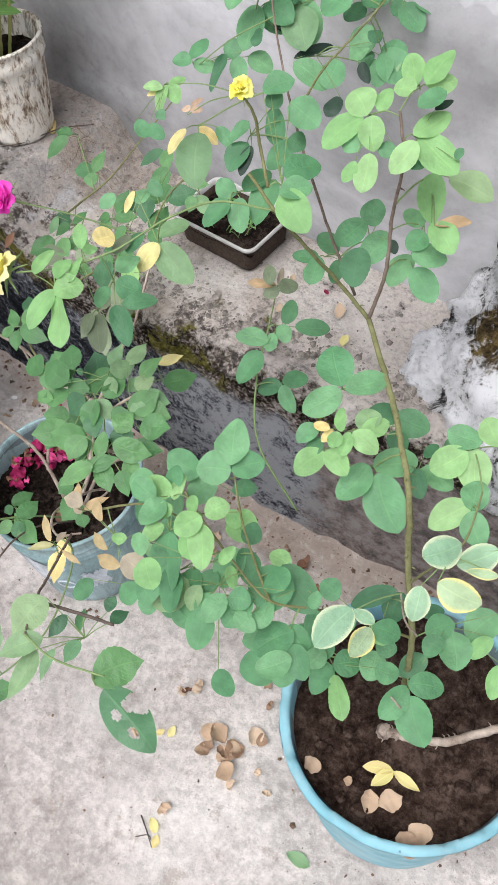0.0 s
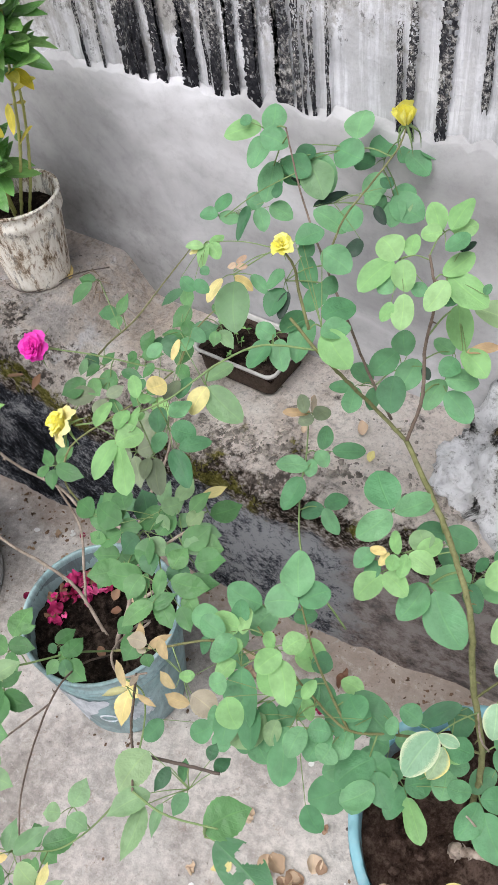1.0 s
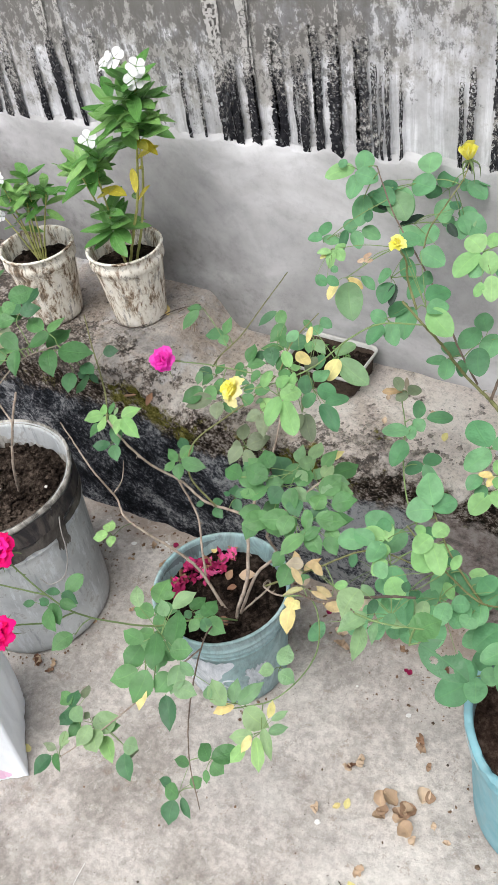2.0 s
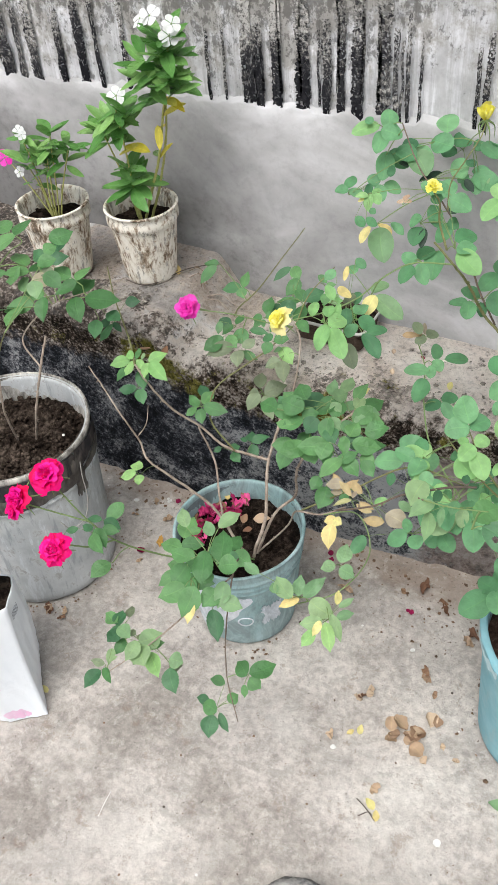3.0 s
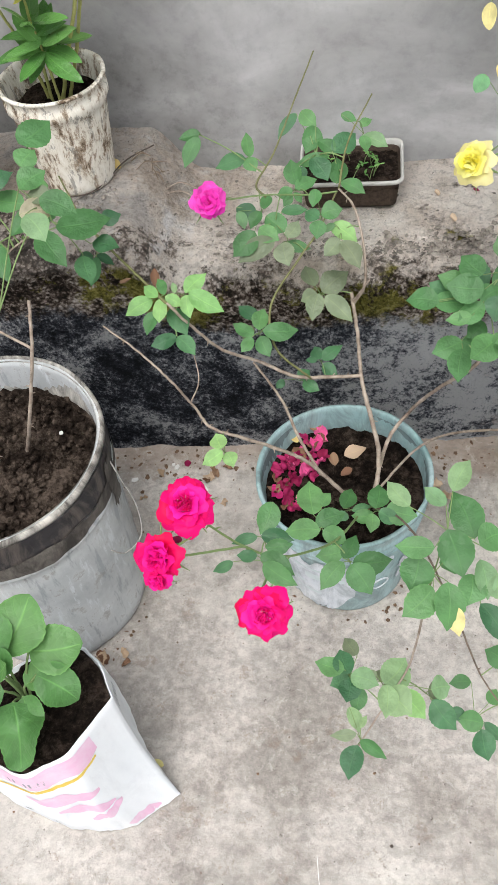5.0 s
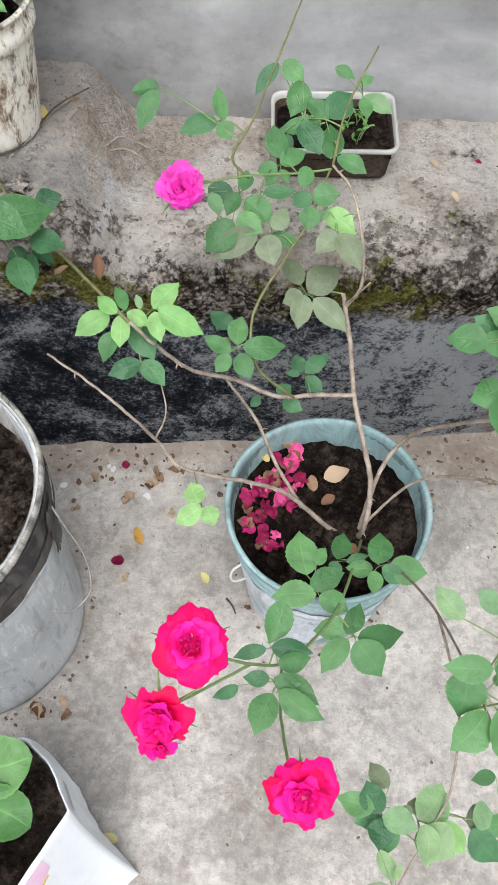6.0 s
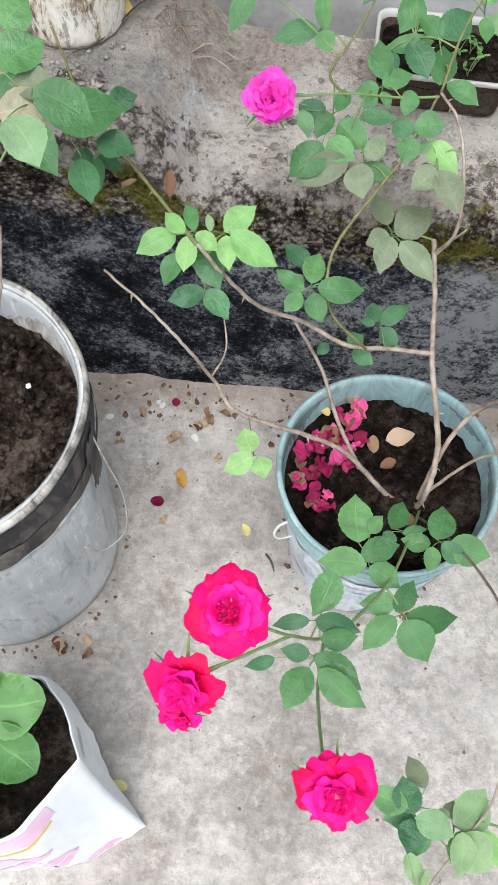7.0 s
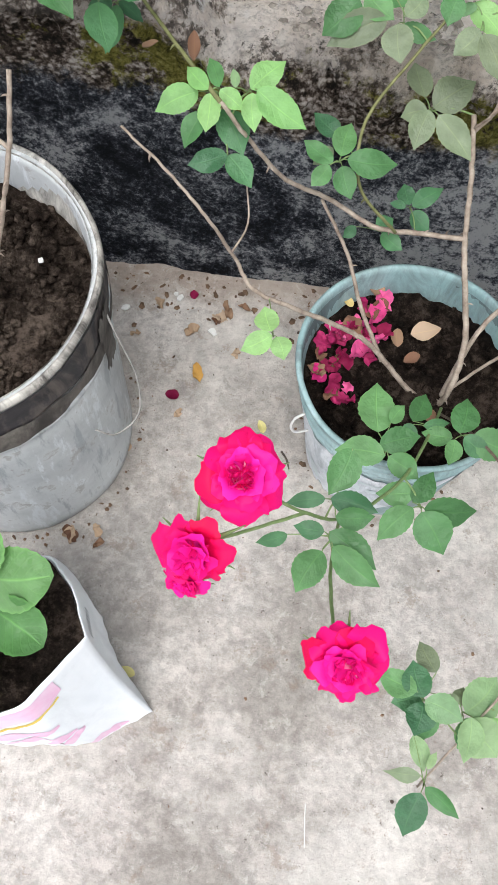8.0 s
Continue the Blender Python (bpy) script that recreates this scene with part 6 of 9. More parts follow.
# light leaves seen from the yard
spray(rose_blue, (0.468, -0.218, 0.749), [("l", (0.478, -0.217, 0.758), (0.440, -0.195, 0.763), 0.032), ("l", (0.430, -0.246, 0.751), (0.455, -0.264, 0.744), 0.027), ("g", (0.419, -0.230, 0.750), (0.404, -0.243, 0.741), 0.022), ("l", (0.500, -0.212, 0.766), (0.504, -0.193, 0.776), 0.012)])
spray(rose_blue, (0.481, -0.203, 0.682), [("p", (0.453, -0.220, 0.686), (0.434, -0.262, 0.664), 0.032), ("p", (0.468, -0.218, 0.688), (0.472, -0.243, 0.677), 0.019), ("g", (0.501, -0.212, 0.691), (0.523, -0.202, 0.691), 0.023), ("l", (0.482, -0.185, 0.698), (0.498, -0.200, 0.688), 0.014), ("g", (0.546, -0.176, 0.704), (0.523, -0.164, 0.707), 0.031), ("g", (0.484, -0.233, 0.682), (0.500, -0.268, 0.662), 0.031), ("g", (0.535, -0.271, 0.670), (0.559, -0.284, 0.661), 0.024)])
spray(rose_blue, (0.368, -0.173, 0.648), [("g", (0.347, -0.151, 0.676), (0.302, -0.161, 0.668), 0.030), ("g", (0.361, -0.137, 0.677), (0.373, -0.165, 0.659), 0.024), ("d", (0.346, -0.179, 0.664), (0.331, -0.181, 0.659), 0.020), ("d", (0.366, -0.174, 0.655), (0.392, -0.171, 0.658), 0.020), ("g", (0.380, -0.190, 0.649), (0.406, -0.197, 0.646), 0.024), ("p", (0.362, -0.204, 0.642), (0.384, -0.206, 0.635), 0.014), ("l", (0.346, -0.213, 0.649), (0.329, -0.223, 0.643), 0.013)])
spray(rose_blue, (0.399, -0.236, 0.618), [("g", (0.392, -0.244, 0.627), (0.369, -0.265, 0.611), 0.025), ("g", (0.399, -0.243, 0.621), (0.416, -0.259, 0.616), 0.024), ("g", (0.394, -0.248, 0.630), (0.383, -0.227, 0.638), 0.015), ("g", (0.422, -0.231, 0.628), (0.438, -0.248, 0.617), 0.024), ("g", (0.440, -0.229, 0.633), (0.466, -0.245, 0.621), 0.026), ("d", (0.332, -0.266, 0.611), (0.321, -0.293, 0.594), 0.021)])
# leaves hanging over the blue rim
spray(rose_blue, (0.550, -0.127, 0.463), [("g", (0.546, -0.109, 0.481), (0.519, -0.113, 0.477), 0.033), ("g", (0.578, -0.082, 0.492), (0.547, -0.098, 0.480), 0.027), ("g", (0.544, -0.131, 0.467), (0.513, -0.138, 0.462), 0.034), ("g", (0.572, -0.120, 0.486), (0.552, -0.145, 0.473), 0.029), ("g", (0.560, -0.148, 0.470), (0.535, -0.161, 0.462), 0.027)])
spray(rose_blue, (0.526, -0.150, 0.441), [("g", (0.529, -0.158, 0.457), (0.493, -0.151, 0.455), 0.030), ("g", (0.522, -0.164, 0.448), (0.482, -0.207, 0.428), 0.045), ("g", (0.525, -0.160, 0.455), (0.539, -0.193, 0.439), 0.034), ("g", (0.583, -0.139, 0.467), (0.566, -0.166, 0.450), 0.031)])
bloom(rose_blue, (0.121, -0.113, 0.860), (-0.45, -0.55, 0.6), 0.046, "yellow", "open yellow rose with cream outer petals", HALF_ROSE, "cream")
bloom(rose_blue, (0.268, 0.133, 0.996), (0.05, -0.35, 0.9), 0.026, "yellow", "small yellow rose", HALF_ROSE)
bloom(rose_blue, (0.257, 0.440, 0.982), (-0.05, -0.25, 1.0), 0.042, "yellow", "closed yellow rose bud with long drooping sepals", BUD_ROSE, None, 5, 2.4)


# ---- rose in the teal bucket ----
rose_teal = bush(thing("rose_bush", (0, 0, 0), "red and pink rose bush with bare canes in teal bucket", "rose bush", "roses"))
rose_teal["set"] = OVAL
cane(rose_teal, [(0.015, -0.118, 0.198), (0.027, -0.115, 0.26), (0.031, -0.075, 0.310), (0.014, -0.030, 0.365), (0.002, 0.005, 0.401), (-0.004, 0.060, 0.434), (-0.015, 0.118, 0.470)], 0.0040, 0.0029, WOOD, 8, "main brown cane")
cane(rose_teal, [(-0.010, 0.104, 0.462), (0.006, 0.112, 0.495), (0.003, 0.150, 0.54), (-0.012, 0.195, 0.575), (-0.036, 0.222, 0.590)], 0.0024, 0.0016, WOOD, 2)
cane(rose_teal, [(-0.012, 0.105, 0.465), (0.0, 0.098, 0.492), (0.014, 0.098, 0.515)], 0.0016, 0.001, WOOD)
cane(rose_teal, [(-0.036, 0.222, 0.590), (-0.022, 0.262, 0.645), (0.013, 0.315, 0.69)], 0.0018, 0.001, GREENSTEM)
cane(rose_teal, [(0.002, 0.005, 0.401), (-0.048, 0.010, 0.392), (-0.100, -0.004, 0.410), (-0.156, 0.0, 0.440), (-0.201, -0.025, 0.491), (-0.234, -0.045, 0.560), (-0.263, -0.045, 0.606)], 0.0032, 0.002, WOOD, 6)
cane(rose_teal, [(-0.263, -0.045, 0.606), (-0.312, 0.010, 0.605), (-0.360, 0.055, 0.620), (-0.404, 0.093, 0.645), (-0.43, 0.12, 0.70)], 0.0022, 0.0012, GREENSTEM, 2)
cane(rose_teal, [(0.012, -0.118, 0.215), (-0.030, -0.105, 0.245), (-0.080, -0.090, 0.30), (-0.130, -0.10, 0.35), (-0.175, -0.118, 0.40), (-0.217, -0.118, 0.422), (-0.240, -0.105, 0.455), (-0.262, -0.118, 0.53), (-0.295, -0.110, 0.575), (-0.343, -0.092, 0.610)], 0.0037, 0.0012, WOOD, 8, "long bare brown cane")
cane(rose_teal, [(-0.243, -0.106, 0.465), (-0.230, -0.085, 0.49), (-0.236, -0.060, 0.52)], 0.0013, 0.0008, WOOD)
cane(rose_teal, [(-0.060, -0.097, 0.275), (-0.096, -0.05, 0.31), (-0.125, -0.01, 0.36), (-0.163, 0.001, 0.436)], 0.0028, 0.002, WOOD, 3)
cane(rose_teal, [(-0.076, 0.0, 0.400), (-0.125, -0.002, 0.47), (-0.131, 0.035, 0.525), (-0.094, 0.101, 0.552), (-0.065, 0.150, 0.568), (-0.039, 0.215, 0.590)], 0.002, 0.0014, GREENSTEM, 2)
cane(rose_teal, [(-0.038, 0.215, 0.590), (-0.080, 0.195, 0.60), (-0.140, 0.150, 0.635), (-0.205, 0.102, 0.662)], 0.0015, 0.0012, STALK)
cane(rose_teal, [(-0.14, 0.150, 0.632), (-0.160, 0.205, 0.615), (-0.135, 0.245, 0.64), (-0.105, 0.300, 0.69), (-0.075, 0.355, 0.74)], 0.0018, 0.001, GREENSTEM)
cane(rose_teal, [(0.022, -0.110, 0.225), (0.044, -0.060, 0.315), (0.080, -0.030, 0.36), (0.115, -0.085, 0.48), (0.150, -0.130, 0.575), (0.190, -0.110, 0.64), (0.233, -0.060, 0.678)], 0.0034, 0.0018, WOOD, 5)
cane(rose_teal, [(0.026, -0.105, 0.235), (0.085, -0.080, 0.32), (0.130, -0.130, 0.43), (0.190, -0.215, 0.55), (0.249, -0.250, 0.605), (0.285, -0.235, 0.625)], 0.0022, 0.0013, WOOD, 2)
cane(rose_teal, [(0.027, -0.120, 0.225), (0.005, -0.190, 0.31), (-0.030, -0.285, 0.385), (-0.085, -0.370, 0.49), (-0.125, -0.395, 0.555), (-0.172, -0.410, 0.648)], 0.0020, 0.0013, STALK, 4)
cane(rose_teal, [(-0.125, -0.395, 0.555), (-0.168, -0.432, 0.600), (-0.205, -0.462, 0.636)], 0.0015, 0.0012, STALK)
cane(rose_teal, [(-0.095, -0.378, 0.505), (-0.098, -0.430, 0.54), (-0.095, -0.48, 0.60), (-0.090, -0.510, 0.625)], 0.0016, 0.0012, STALK)
cane(rose_teal, [(0.022, -0.125, 0.22), (0.050, -0.210, 0.345), (0.085, -0.290, 0.40), (0.128, -0.390, 0.39), (0.160, -0.450, 0.345), (0.205, -0.497, 0.306)], 0.0018, 0.0009, TWIGBARK, 3)
cane(rose_teal, [(0.085, -0.290, 0.40), (0.085, -0.40, 0.45), (0.068, -0.48, 0.458), (0.045, -0.52, 0.445), (0.008, -0.575, 0.428)], 0.0017, 0.0009, WOOD)
cane(rose_teal, [(0.249, -0.250, 0.605), (0.32, -0.27, 0.66), (0.376, -0.355, 0.69), (0.365, -0.434, 0.69), (0.31, -0.47, 0.67)], 0.0011, 0.0008, STALK)
cane(rose_teal, [(0.190, -0.215, 0.55), (0.29, -0.20, 0.64), (0.37, -0.18, 0.70), (0.45, -0.165, 0.68)], 0.0018, 0.001, GREENSTEM)
cane(rose_teal, [(0.27, -0.24, 0.615), (0.36, -0.315, 0.74), (0.42, -0.355, 0.83), (0.455, -0.385, 0.865)], 0.0017, 0.001, TWIGBARK, 2)
cane(rose_teal, [(0.42, -0.355, 0.83), (0.47, -0.345, 0.855), (0.505, -0.335, 0.862)], 0.0017, 0.0014, DARKSTEM)
cane(rose_teal, [(0.455, -0.385, 0.865), (0.49, -0.385, 0.868), (0.53, -0.37, 0.864)], 0.001, 0.0008, STALK)


# bright young leaves
spray(rose_teal, (-0.265, -0.025, 0.593), [("l", (-0.287, -0.029, 0.598), (-0.321, -0.054, 0.593), 0.024), ("l", (-0.277, -0.033, 0.606), (-0.301, -0.013, 0.611), 0.016), ("g", (-0.267, -0.030, 0.608), (-0.283, -0.002, 0.614), 0.014), ("l", (-0.274, -0.035, 0.605), (-0.273, -0.067, 0.591), 0.021), ("g", (-0.278, -0.049, 0.595), (-0.292, -0.078, 0.580), 0.020), ("l", (-0.266, -0.033, 0.608), (-0.243, -0.043, 0.598), 0.016)])
spray(rose_teal, (-0.242, -0.023, 0.599), [("l", (-0.238, -0.031, 0.612), (-0.212, 0.001, 0.618), 0.023), ("l", (-0.232, -0.032, 0.614), (-0.184, -0.052, 0.599), 0.027), ("l", (-0.236, -0.034, 0.611), (-0.228, -0.065, 0.600), 0.018), ("p", (-0.251, -0.034, 0.614), (-0.257, -0.017, 0.620), 0.008)])
spray(rose_teal, (-0.263, -0.021, 0.566), [("d", (-0.266, -0.027, 0.578), (-0.240, -0.060, 0.560), 0.028), ("d", (-0.254, -0.064, 0.561), (-0.288, -0.080, 0.558), 0.022), ("d", (-0.254, -0.061, 0.557), (-0.227, -0.084, 0.548), 0.023)])
# five-leaved sprig
spray(rose_teal, (-0.151, 0.010, 0.489), [("g", (-0.143, 0.003, 0.502), (-0.091, 0.011, 0.499), 0.028), ("g", (-0.150, 0.012, 0.495), (-0.145, 0.049, 0.504), 0.024), ("g", (-0.157, 0.005, 0.492), (-0.190, 0.022, 0.499), 0.019), ("g", (-0.160, 0.001, 0.492), (-0.175, -0.019, 0.481), 0.019), ("g", (-0.147, 0.000, 0.495), (-0.132, -0.027, 0.481), 0.023)])
spray(rose_teal, (-0.157, 0.041, 0.477), [("d", (-0.155, 0.039, 0.494), (-0.185, 0.059, 0.501), 0.022), ("o", (-0.160, 0.027, 0.489), (-0.178, 0.010, 0.481), 0.017)])
spray(rose_teal, (-0.062, 0.049, 0.384), [("d", (-0.064, 0.046, 0.394), (-0.074, 0.070, 0.399), 0.020), ("d", (-0.061, 0.043, 0.396), (-0.029, 0.070, 0.402), 0.020), ("d", (-0.060, 0.041, 0.389), (-0.036, 0.026, 0.381), 0.021), ("d", (-0.068, 0.038, 0.399), (-0.087, 0.041, 0.399), 0.010)])
spray(rose_teal, (-0.091, 0.019, 0.372), [("d", (-0.096, 0.011, 0.386), (-0.080, 0.027, 0.391), 0.020), ("d", (-0.090, 0.011, 0.381), (-0.064, -0.004, 0.378), 0.021), ("d", (-0.121, 0.015, 0.380), (-0.133, 0.001, 0.375), 0.013)])
# dull olive leaves
spray(rose_teal, (-0.063, 0.113, 0.472), [("o", (-0.072, 0.116, 0.487), (-0.088, 0.156, 0.498), 0.026), ("o", (-0.061, 0.112, 0.478), (-0.021, 0.143, 0.492), 0.037), ("o", (-0.067, 0.103, 0.482), (-0.094, 0.098, 0.473), 0.023), ("o", (-0.065, 0.102, 0.484), (-0.073, 0.061, 0.470), 0.027), ("o", (-0.055, 0.098, 0.483), (-0.013, 0.059, 0.466), 0.028)])
# leaves of the pink rose's branch
spray(rose_teal, (-0.151, 0.169, 0.590), [("d", (-0.189, 0.169, 0.600), (-0.156, 0.156, 0.588), 0.024), ("p", (-0.185, 0.161, 0.599), (-0.174, 0.132, 0.589), 0.016), ("g", (-0.158, 0.127, 0.588), (-0.188, 0.093, 0.570), 0.034), ("g", (-0.151, 0.159, 0.599), (-0.165, 0.134, 0.590), 0.019), ("g", (-0.146, 0.162, 0.601), (-0.143, 0.189, 0.611), 0.018)])
spray(rose_teal, (-0.130, 0.155, 0.579), [("o", (-0.128, 0.118, 0.578), (-0.181, 0.088, 0.564), 0.031), ("g", (-0.152, 0.136, 0.588), (-0.122, 0.116, 0.582), 0.027), ("g", (-0.144, 0.161, 0.589), (-0.109, 0.142, 0.578), 0.032), ("o", (-0.110, 0.122, 0.579), (-0.093, 0.148, 0.590), 0.021)])
spray(rose_teal, (-0.110, 0.132, 0.561), [("o", (-0.116, 0.121, 0.571), (-0.107, 0.089, 0.555), 0.030), ("g", (-0.112, 0.126, 0.565), (-0.076, 0.120, 0.561), 0.018), ("d", (-0.122, 0.177, 0.584), (-0.083, 0.183, 0.586), 0.019)])
spray(rose_teal, (-0.101, 0.218, 0.592), [("g", (-0.105, 0.204, 0.602), (-0.130, 0.202, 0.597), 0.019), ("g", (-0.102, 0.211, 0.600), (-0.070, 0.230, 0.606), 0.023), ("g", (-0.099, 0.219, 0.601), (-0.111, 0.258, 0.620), 0.026), ("g", (-0.108, 0.204, 0.598), (-0.119, 0.187, 0.586), 0.014), ("g", (-0.102, 0.200, 0.601), (-0.091, 0.183, 0.595), 0.011)])
spray(rose_teal, (-0.061, 0.171, 0.573), [("g", (-0.070, 0.205, 0.603), (-0.074, 0.178, 0.591), 0.019), ("d", (-0.064, 0.162, 0.581), (-0.085, 0.177, 0.586), 0.022), ("g", (-0.061, 0.170, 0.582), (-0.029, 0.176, 0.587), 0.028), ("g", (-0.061, 0.158, 0.581), (-0.066, 0.134, 0.567), 0.024)])
spray(rose_teal, (-0.031, 0.160, 0.556), [("p", (-0.040, 0.164, 0.568), (-0.059, 0.159, 0.558), 0.012), ("l", (-0.046, 0.170, 0.564), (-0.007, 0.143, 0.556), 0.028), ("o", (-0.033, 0.139, 0.561), (-0.055, 0.116, 0.548), 0.026), ("o", (-0.029, 0.138, 0.558), (-0.002, 0.096, 0.541), 0.029)])
# leaves over the tray
spray(rose_teal, (-0.072, 0.282, 0.610), [("d", (-0.106, 0.344, 0.645), (-0.133, 0.309, 0.627), 0.018), ("g", (-0.098, 0.343, 0.650), (-0.074, 0.319, 0.641), 0.025), ("g", (-0.075, 0.322, 0.636), (-0.089, 0.283, 0.614), 0.030), ("g", (-0.051, 0.275, 0.613), (-0.105, 0.268, 0.608), 0.021), ("g", (-0.069, 0.296, 0.626), (-0.042, 0.275, 0.615), 0.023), ("d", (-0.079, 0.262, 0.618), (-0.053, 0.231, 0.600), 0.031), ("d", (-0.103, 0.259, 0.604), (-0.086, 0.242, 0.598), 0.022)])
spray(rose_teal, (-0.037, 0.251, 0.598), [("d", (-0.047, 0.280, 0.617), (-0.012, 0.311, 0.630), 0.034), ("g", (-0.039, 0.226, 0.596), (-0.040, 0.271, 0.615), 0.028), ("g", (-0.032, 0.224, 0.601), (0.004, 0.203, 0.595), 0.022)])
spray(rose_teal, (0.001, 0.309, 0.627), [("g", (-0.035, 0.333, 0.648), (-0.010, 0.323, 0.640), 0.014), ("g", (-0.005, 0.308, 0.642), (0.013, 0.318, 0.647), 0.014), ("g", (-0.001, 0.294, 0.634), (0.007, 0.273, 0.621), 0.019), ("p", (0.000, 0.302, 0.629), (0.038, 0.285, 0.619), 0.022)])
# leaves behind the pink rose
spray(rose_teal, (-0.254, 0.291, 0.647), [("g", (-0.252, 0.282, 0.657), (-0.285, 0.273, 0.654), 0.019), ("g", (-0.253, 0.272, 0.657), (-0.272, 0.230, 0.634), 0.023)])
spray(rose_teal, (-0.177, 0.258, 0.624), [("d", (-0.179, 0.252, 0.628), (-0.228, 0.244, 0.620), 0.024), ("g", (-0.172, 0.245, 0.635), (-0.180, 0.284, 0.653), 0.018), ("g", (-0.175, 0.244, 0.635), (-0.162, 0.226, 0.625), 0.022)])
spray(rose_teal, (-0.380, 0.045, 0.614), [("d", (-0.378, 0.040, 0.618), (-0.381, -0.003, 0.602), 0.020), ("d", (-0.377, 0.042, 0.620), (-0.353, 0.036, 0.608), 0.013), ("d", (-0.382, 0.039, 0.620), (-0.403, 0.032, 0.621), 0.019), ("d", (-0.377, 0.093, 0.638), (-0.351, 0.112, 0.637), 0.023)])
# leaves over the bucket's front rim
spray(rose_teal, (-0.052, -0.241, 0.359), [("g", (-0.061, -0.235, 0.373), (-0.069, -0.182, 0.384), 0.037), ("g", (-0.050, -0.225, 0.380), (-0.038, -0.203, 0.381), 0.016), ("g", (-0.058, -0.249, 0.372), (-0.016, -0.233, 0.376), 0.027), ("g", (-0.050, -0.259, 0.371), (-0.102, -0.260, 0.366), 0.030), ("g", (-0.047, -0.260, 0.373), (-0.013, -0.277, 0.368), 0.025)])
spray(rose_teal, (0.004, -0.192, 0.315), [("g", (-0.021, -0.195, 0.330), (-0.009, -0.159, 0.332), 0.024), ("g", (0.025, -0.207, 0.330), (-0.008, -0.204, 0.324), 0.021), ("d", (-0.019, -0.196, 0.324), (-0.026, -0.211, 0.319), 0.017), ("d", (-0.008, -0.198, 0.328), (0.020, -0.190, 0.330), 0.012)])
spray(rose_teal, (0.030, -0.212, 0.351), [("g", (0.026, -0.213, 0.359), (0.031, -0.173, 0.365), 0.030), ("g", (0.022, -0.222, 0.360), (0.021, -0.249, 0.354), 0.020), ("g", (0.041, -0.214, 0.362), (0.084, -0.226, 0.364), 0.033), ("d", (0.031, -0.218, 0.362), (0.061, -0.233, 0.359), 0.022)])
spray(rose_teal, (-0.007, -0.307, 0.368), [("g", (-0.016, -0.297, 0.380), (-0.054, -0.303, 0.374), 0.024), ("g", (-0.017, -0.307, 0.378), (-0.000, -0.273, 0.385), 0.022), ("g", (-0.004, -0.310, 0.373), (0.049, -0.305, 0.375), 0.031), ("g", (-0.007, -0.315, 0.376), (0.021, -0.352, 0.367), 0.037), ("g", (-0.016, -0.313, 0.379), (-0.044, -0.351, 0.371), 0.027)])
# leaves under the red roses
spray(rose_teal, (-0.103, -0.375, 0.537), [("g", (-0.096, -0.335, 0.558), (-0.107, -0.374, 0.551), 0.026), ("d", (-0.111, -0.379, 0.551), (-0.141, -0.388, 0.548), 0.013), ("d", (-0.107, -0.378, 0.552), (-0.069, -0.383, 0.551), 0.019), ("g", (-0.101, -0.392, 0.549), (-0.070, -0.387, 0.550), 0.018)])
spray(rose_teal, (-0.104, -0.408, 0.547), [("d", (-0.108, -0.408, 0.557), (-0.132, -0.407, 0.555), 0.014), ("d", (-0.136, -0.414, 0.552), (-0.159, -0.425, 0.546), 0.012), ("g", (-0.104, -0.408, 0.561), (-0.065, -0.430, 0.556), 0.022), ("g", (-0.100, -0.420, 0.562), (-0.062, -0.445, 0.562), 0.022)])
spray(rose_teal, (-0.102, -0.392, 0.452), [("g", (-0.103, -0.396, 0.457), (-0.118, -0.436, 0.454), 0.029)])
# three small leaves on a twig
spray(rose_teal, (-0.185, -0.185, 0.449), [("l", (-0.187, -0.190, 0.467), (-0.198, -0.164, 0.468), 0.023), ("l", (-0.185, -0.193, 0.466), (-0.213, -0.211, 0.460), 0.022), ("l", (-0.181, -0.190, 0.459), (-0.170, -0.211, 0.454), 0.020)])
# hanging spray
spray(rose_teal, (-0.002, -0.505, 0.456), [("g", (-0.008, -0.503, 0.471), (-0.042, -0.492, 0.463), 0.021), ("d", (-0.002, -0.507, 0.470), (-0.014, -0.479, 0.471), 0.023), ("o", (0.006, -0.485, 0.471), (-0.010, -0.461, 0.467), 0.017), ("p", (-0.001, -0.509, 0.471), (0.030, -0.520, 0.474), 0.023), ("d", (-0.001, -0.510, 0.464), (-0.005, -0.537, 0.463), 0.024)])
spray(rose_teal, (0.036, -0.509, 0.444), [("o", (0.029, -0.504, 0.461), (0.016, -0.502, 0.462), 0.012), ("o", (0.033, -0.505, 0.449), (0.035, -0.489, 0.448), 0.014), ("p", (0.037, -0.510, 0.452), (0.062, -0.478, 0.455), 0.034), ("p", (0.037, -0.518, 0.449), (0.066, -0.541, 0.450), 0.035), ("d", (0.033, -0.524, 0.457), (0.041, -0.545, 0.453), 0.009), ("p", (0.040, -0.514, 0.463), (0.040, -0.550, 0.460), 0.023)])
spray(rose_teal, (0.012, -0.571, 0.435), [("p", (-0.002, -0.535, 0.442), (0.010, -0.562, 0.440), 0.015), ("o", (0.007, -0.566, 0.446), (-0.023, -0.568, 0.438), 0.012), ("d", (0.008, -0.579, 0.447), (-0.001, -0.614, 0.442), 0.024), ("g", (0.011, -0.574, 0.448), (0.039, -0.593, 0.451), 0.014), ("p", (0.011, -0.560, 0.448), (0.018, -0.546, 0.449), 0.007)])
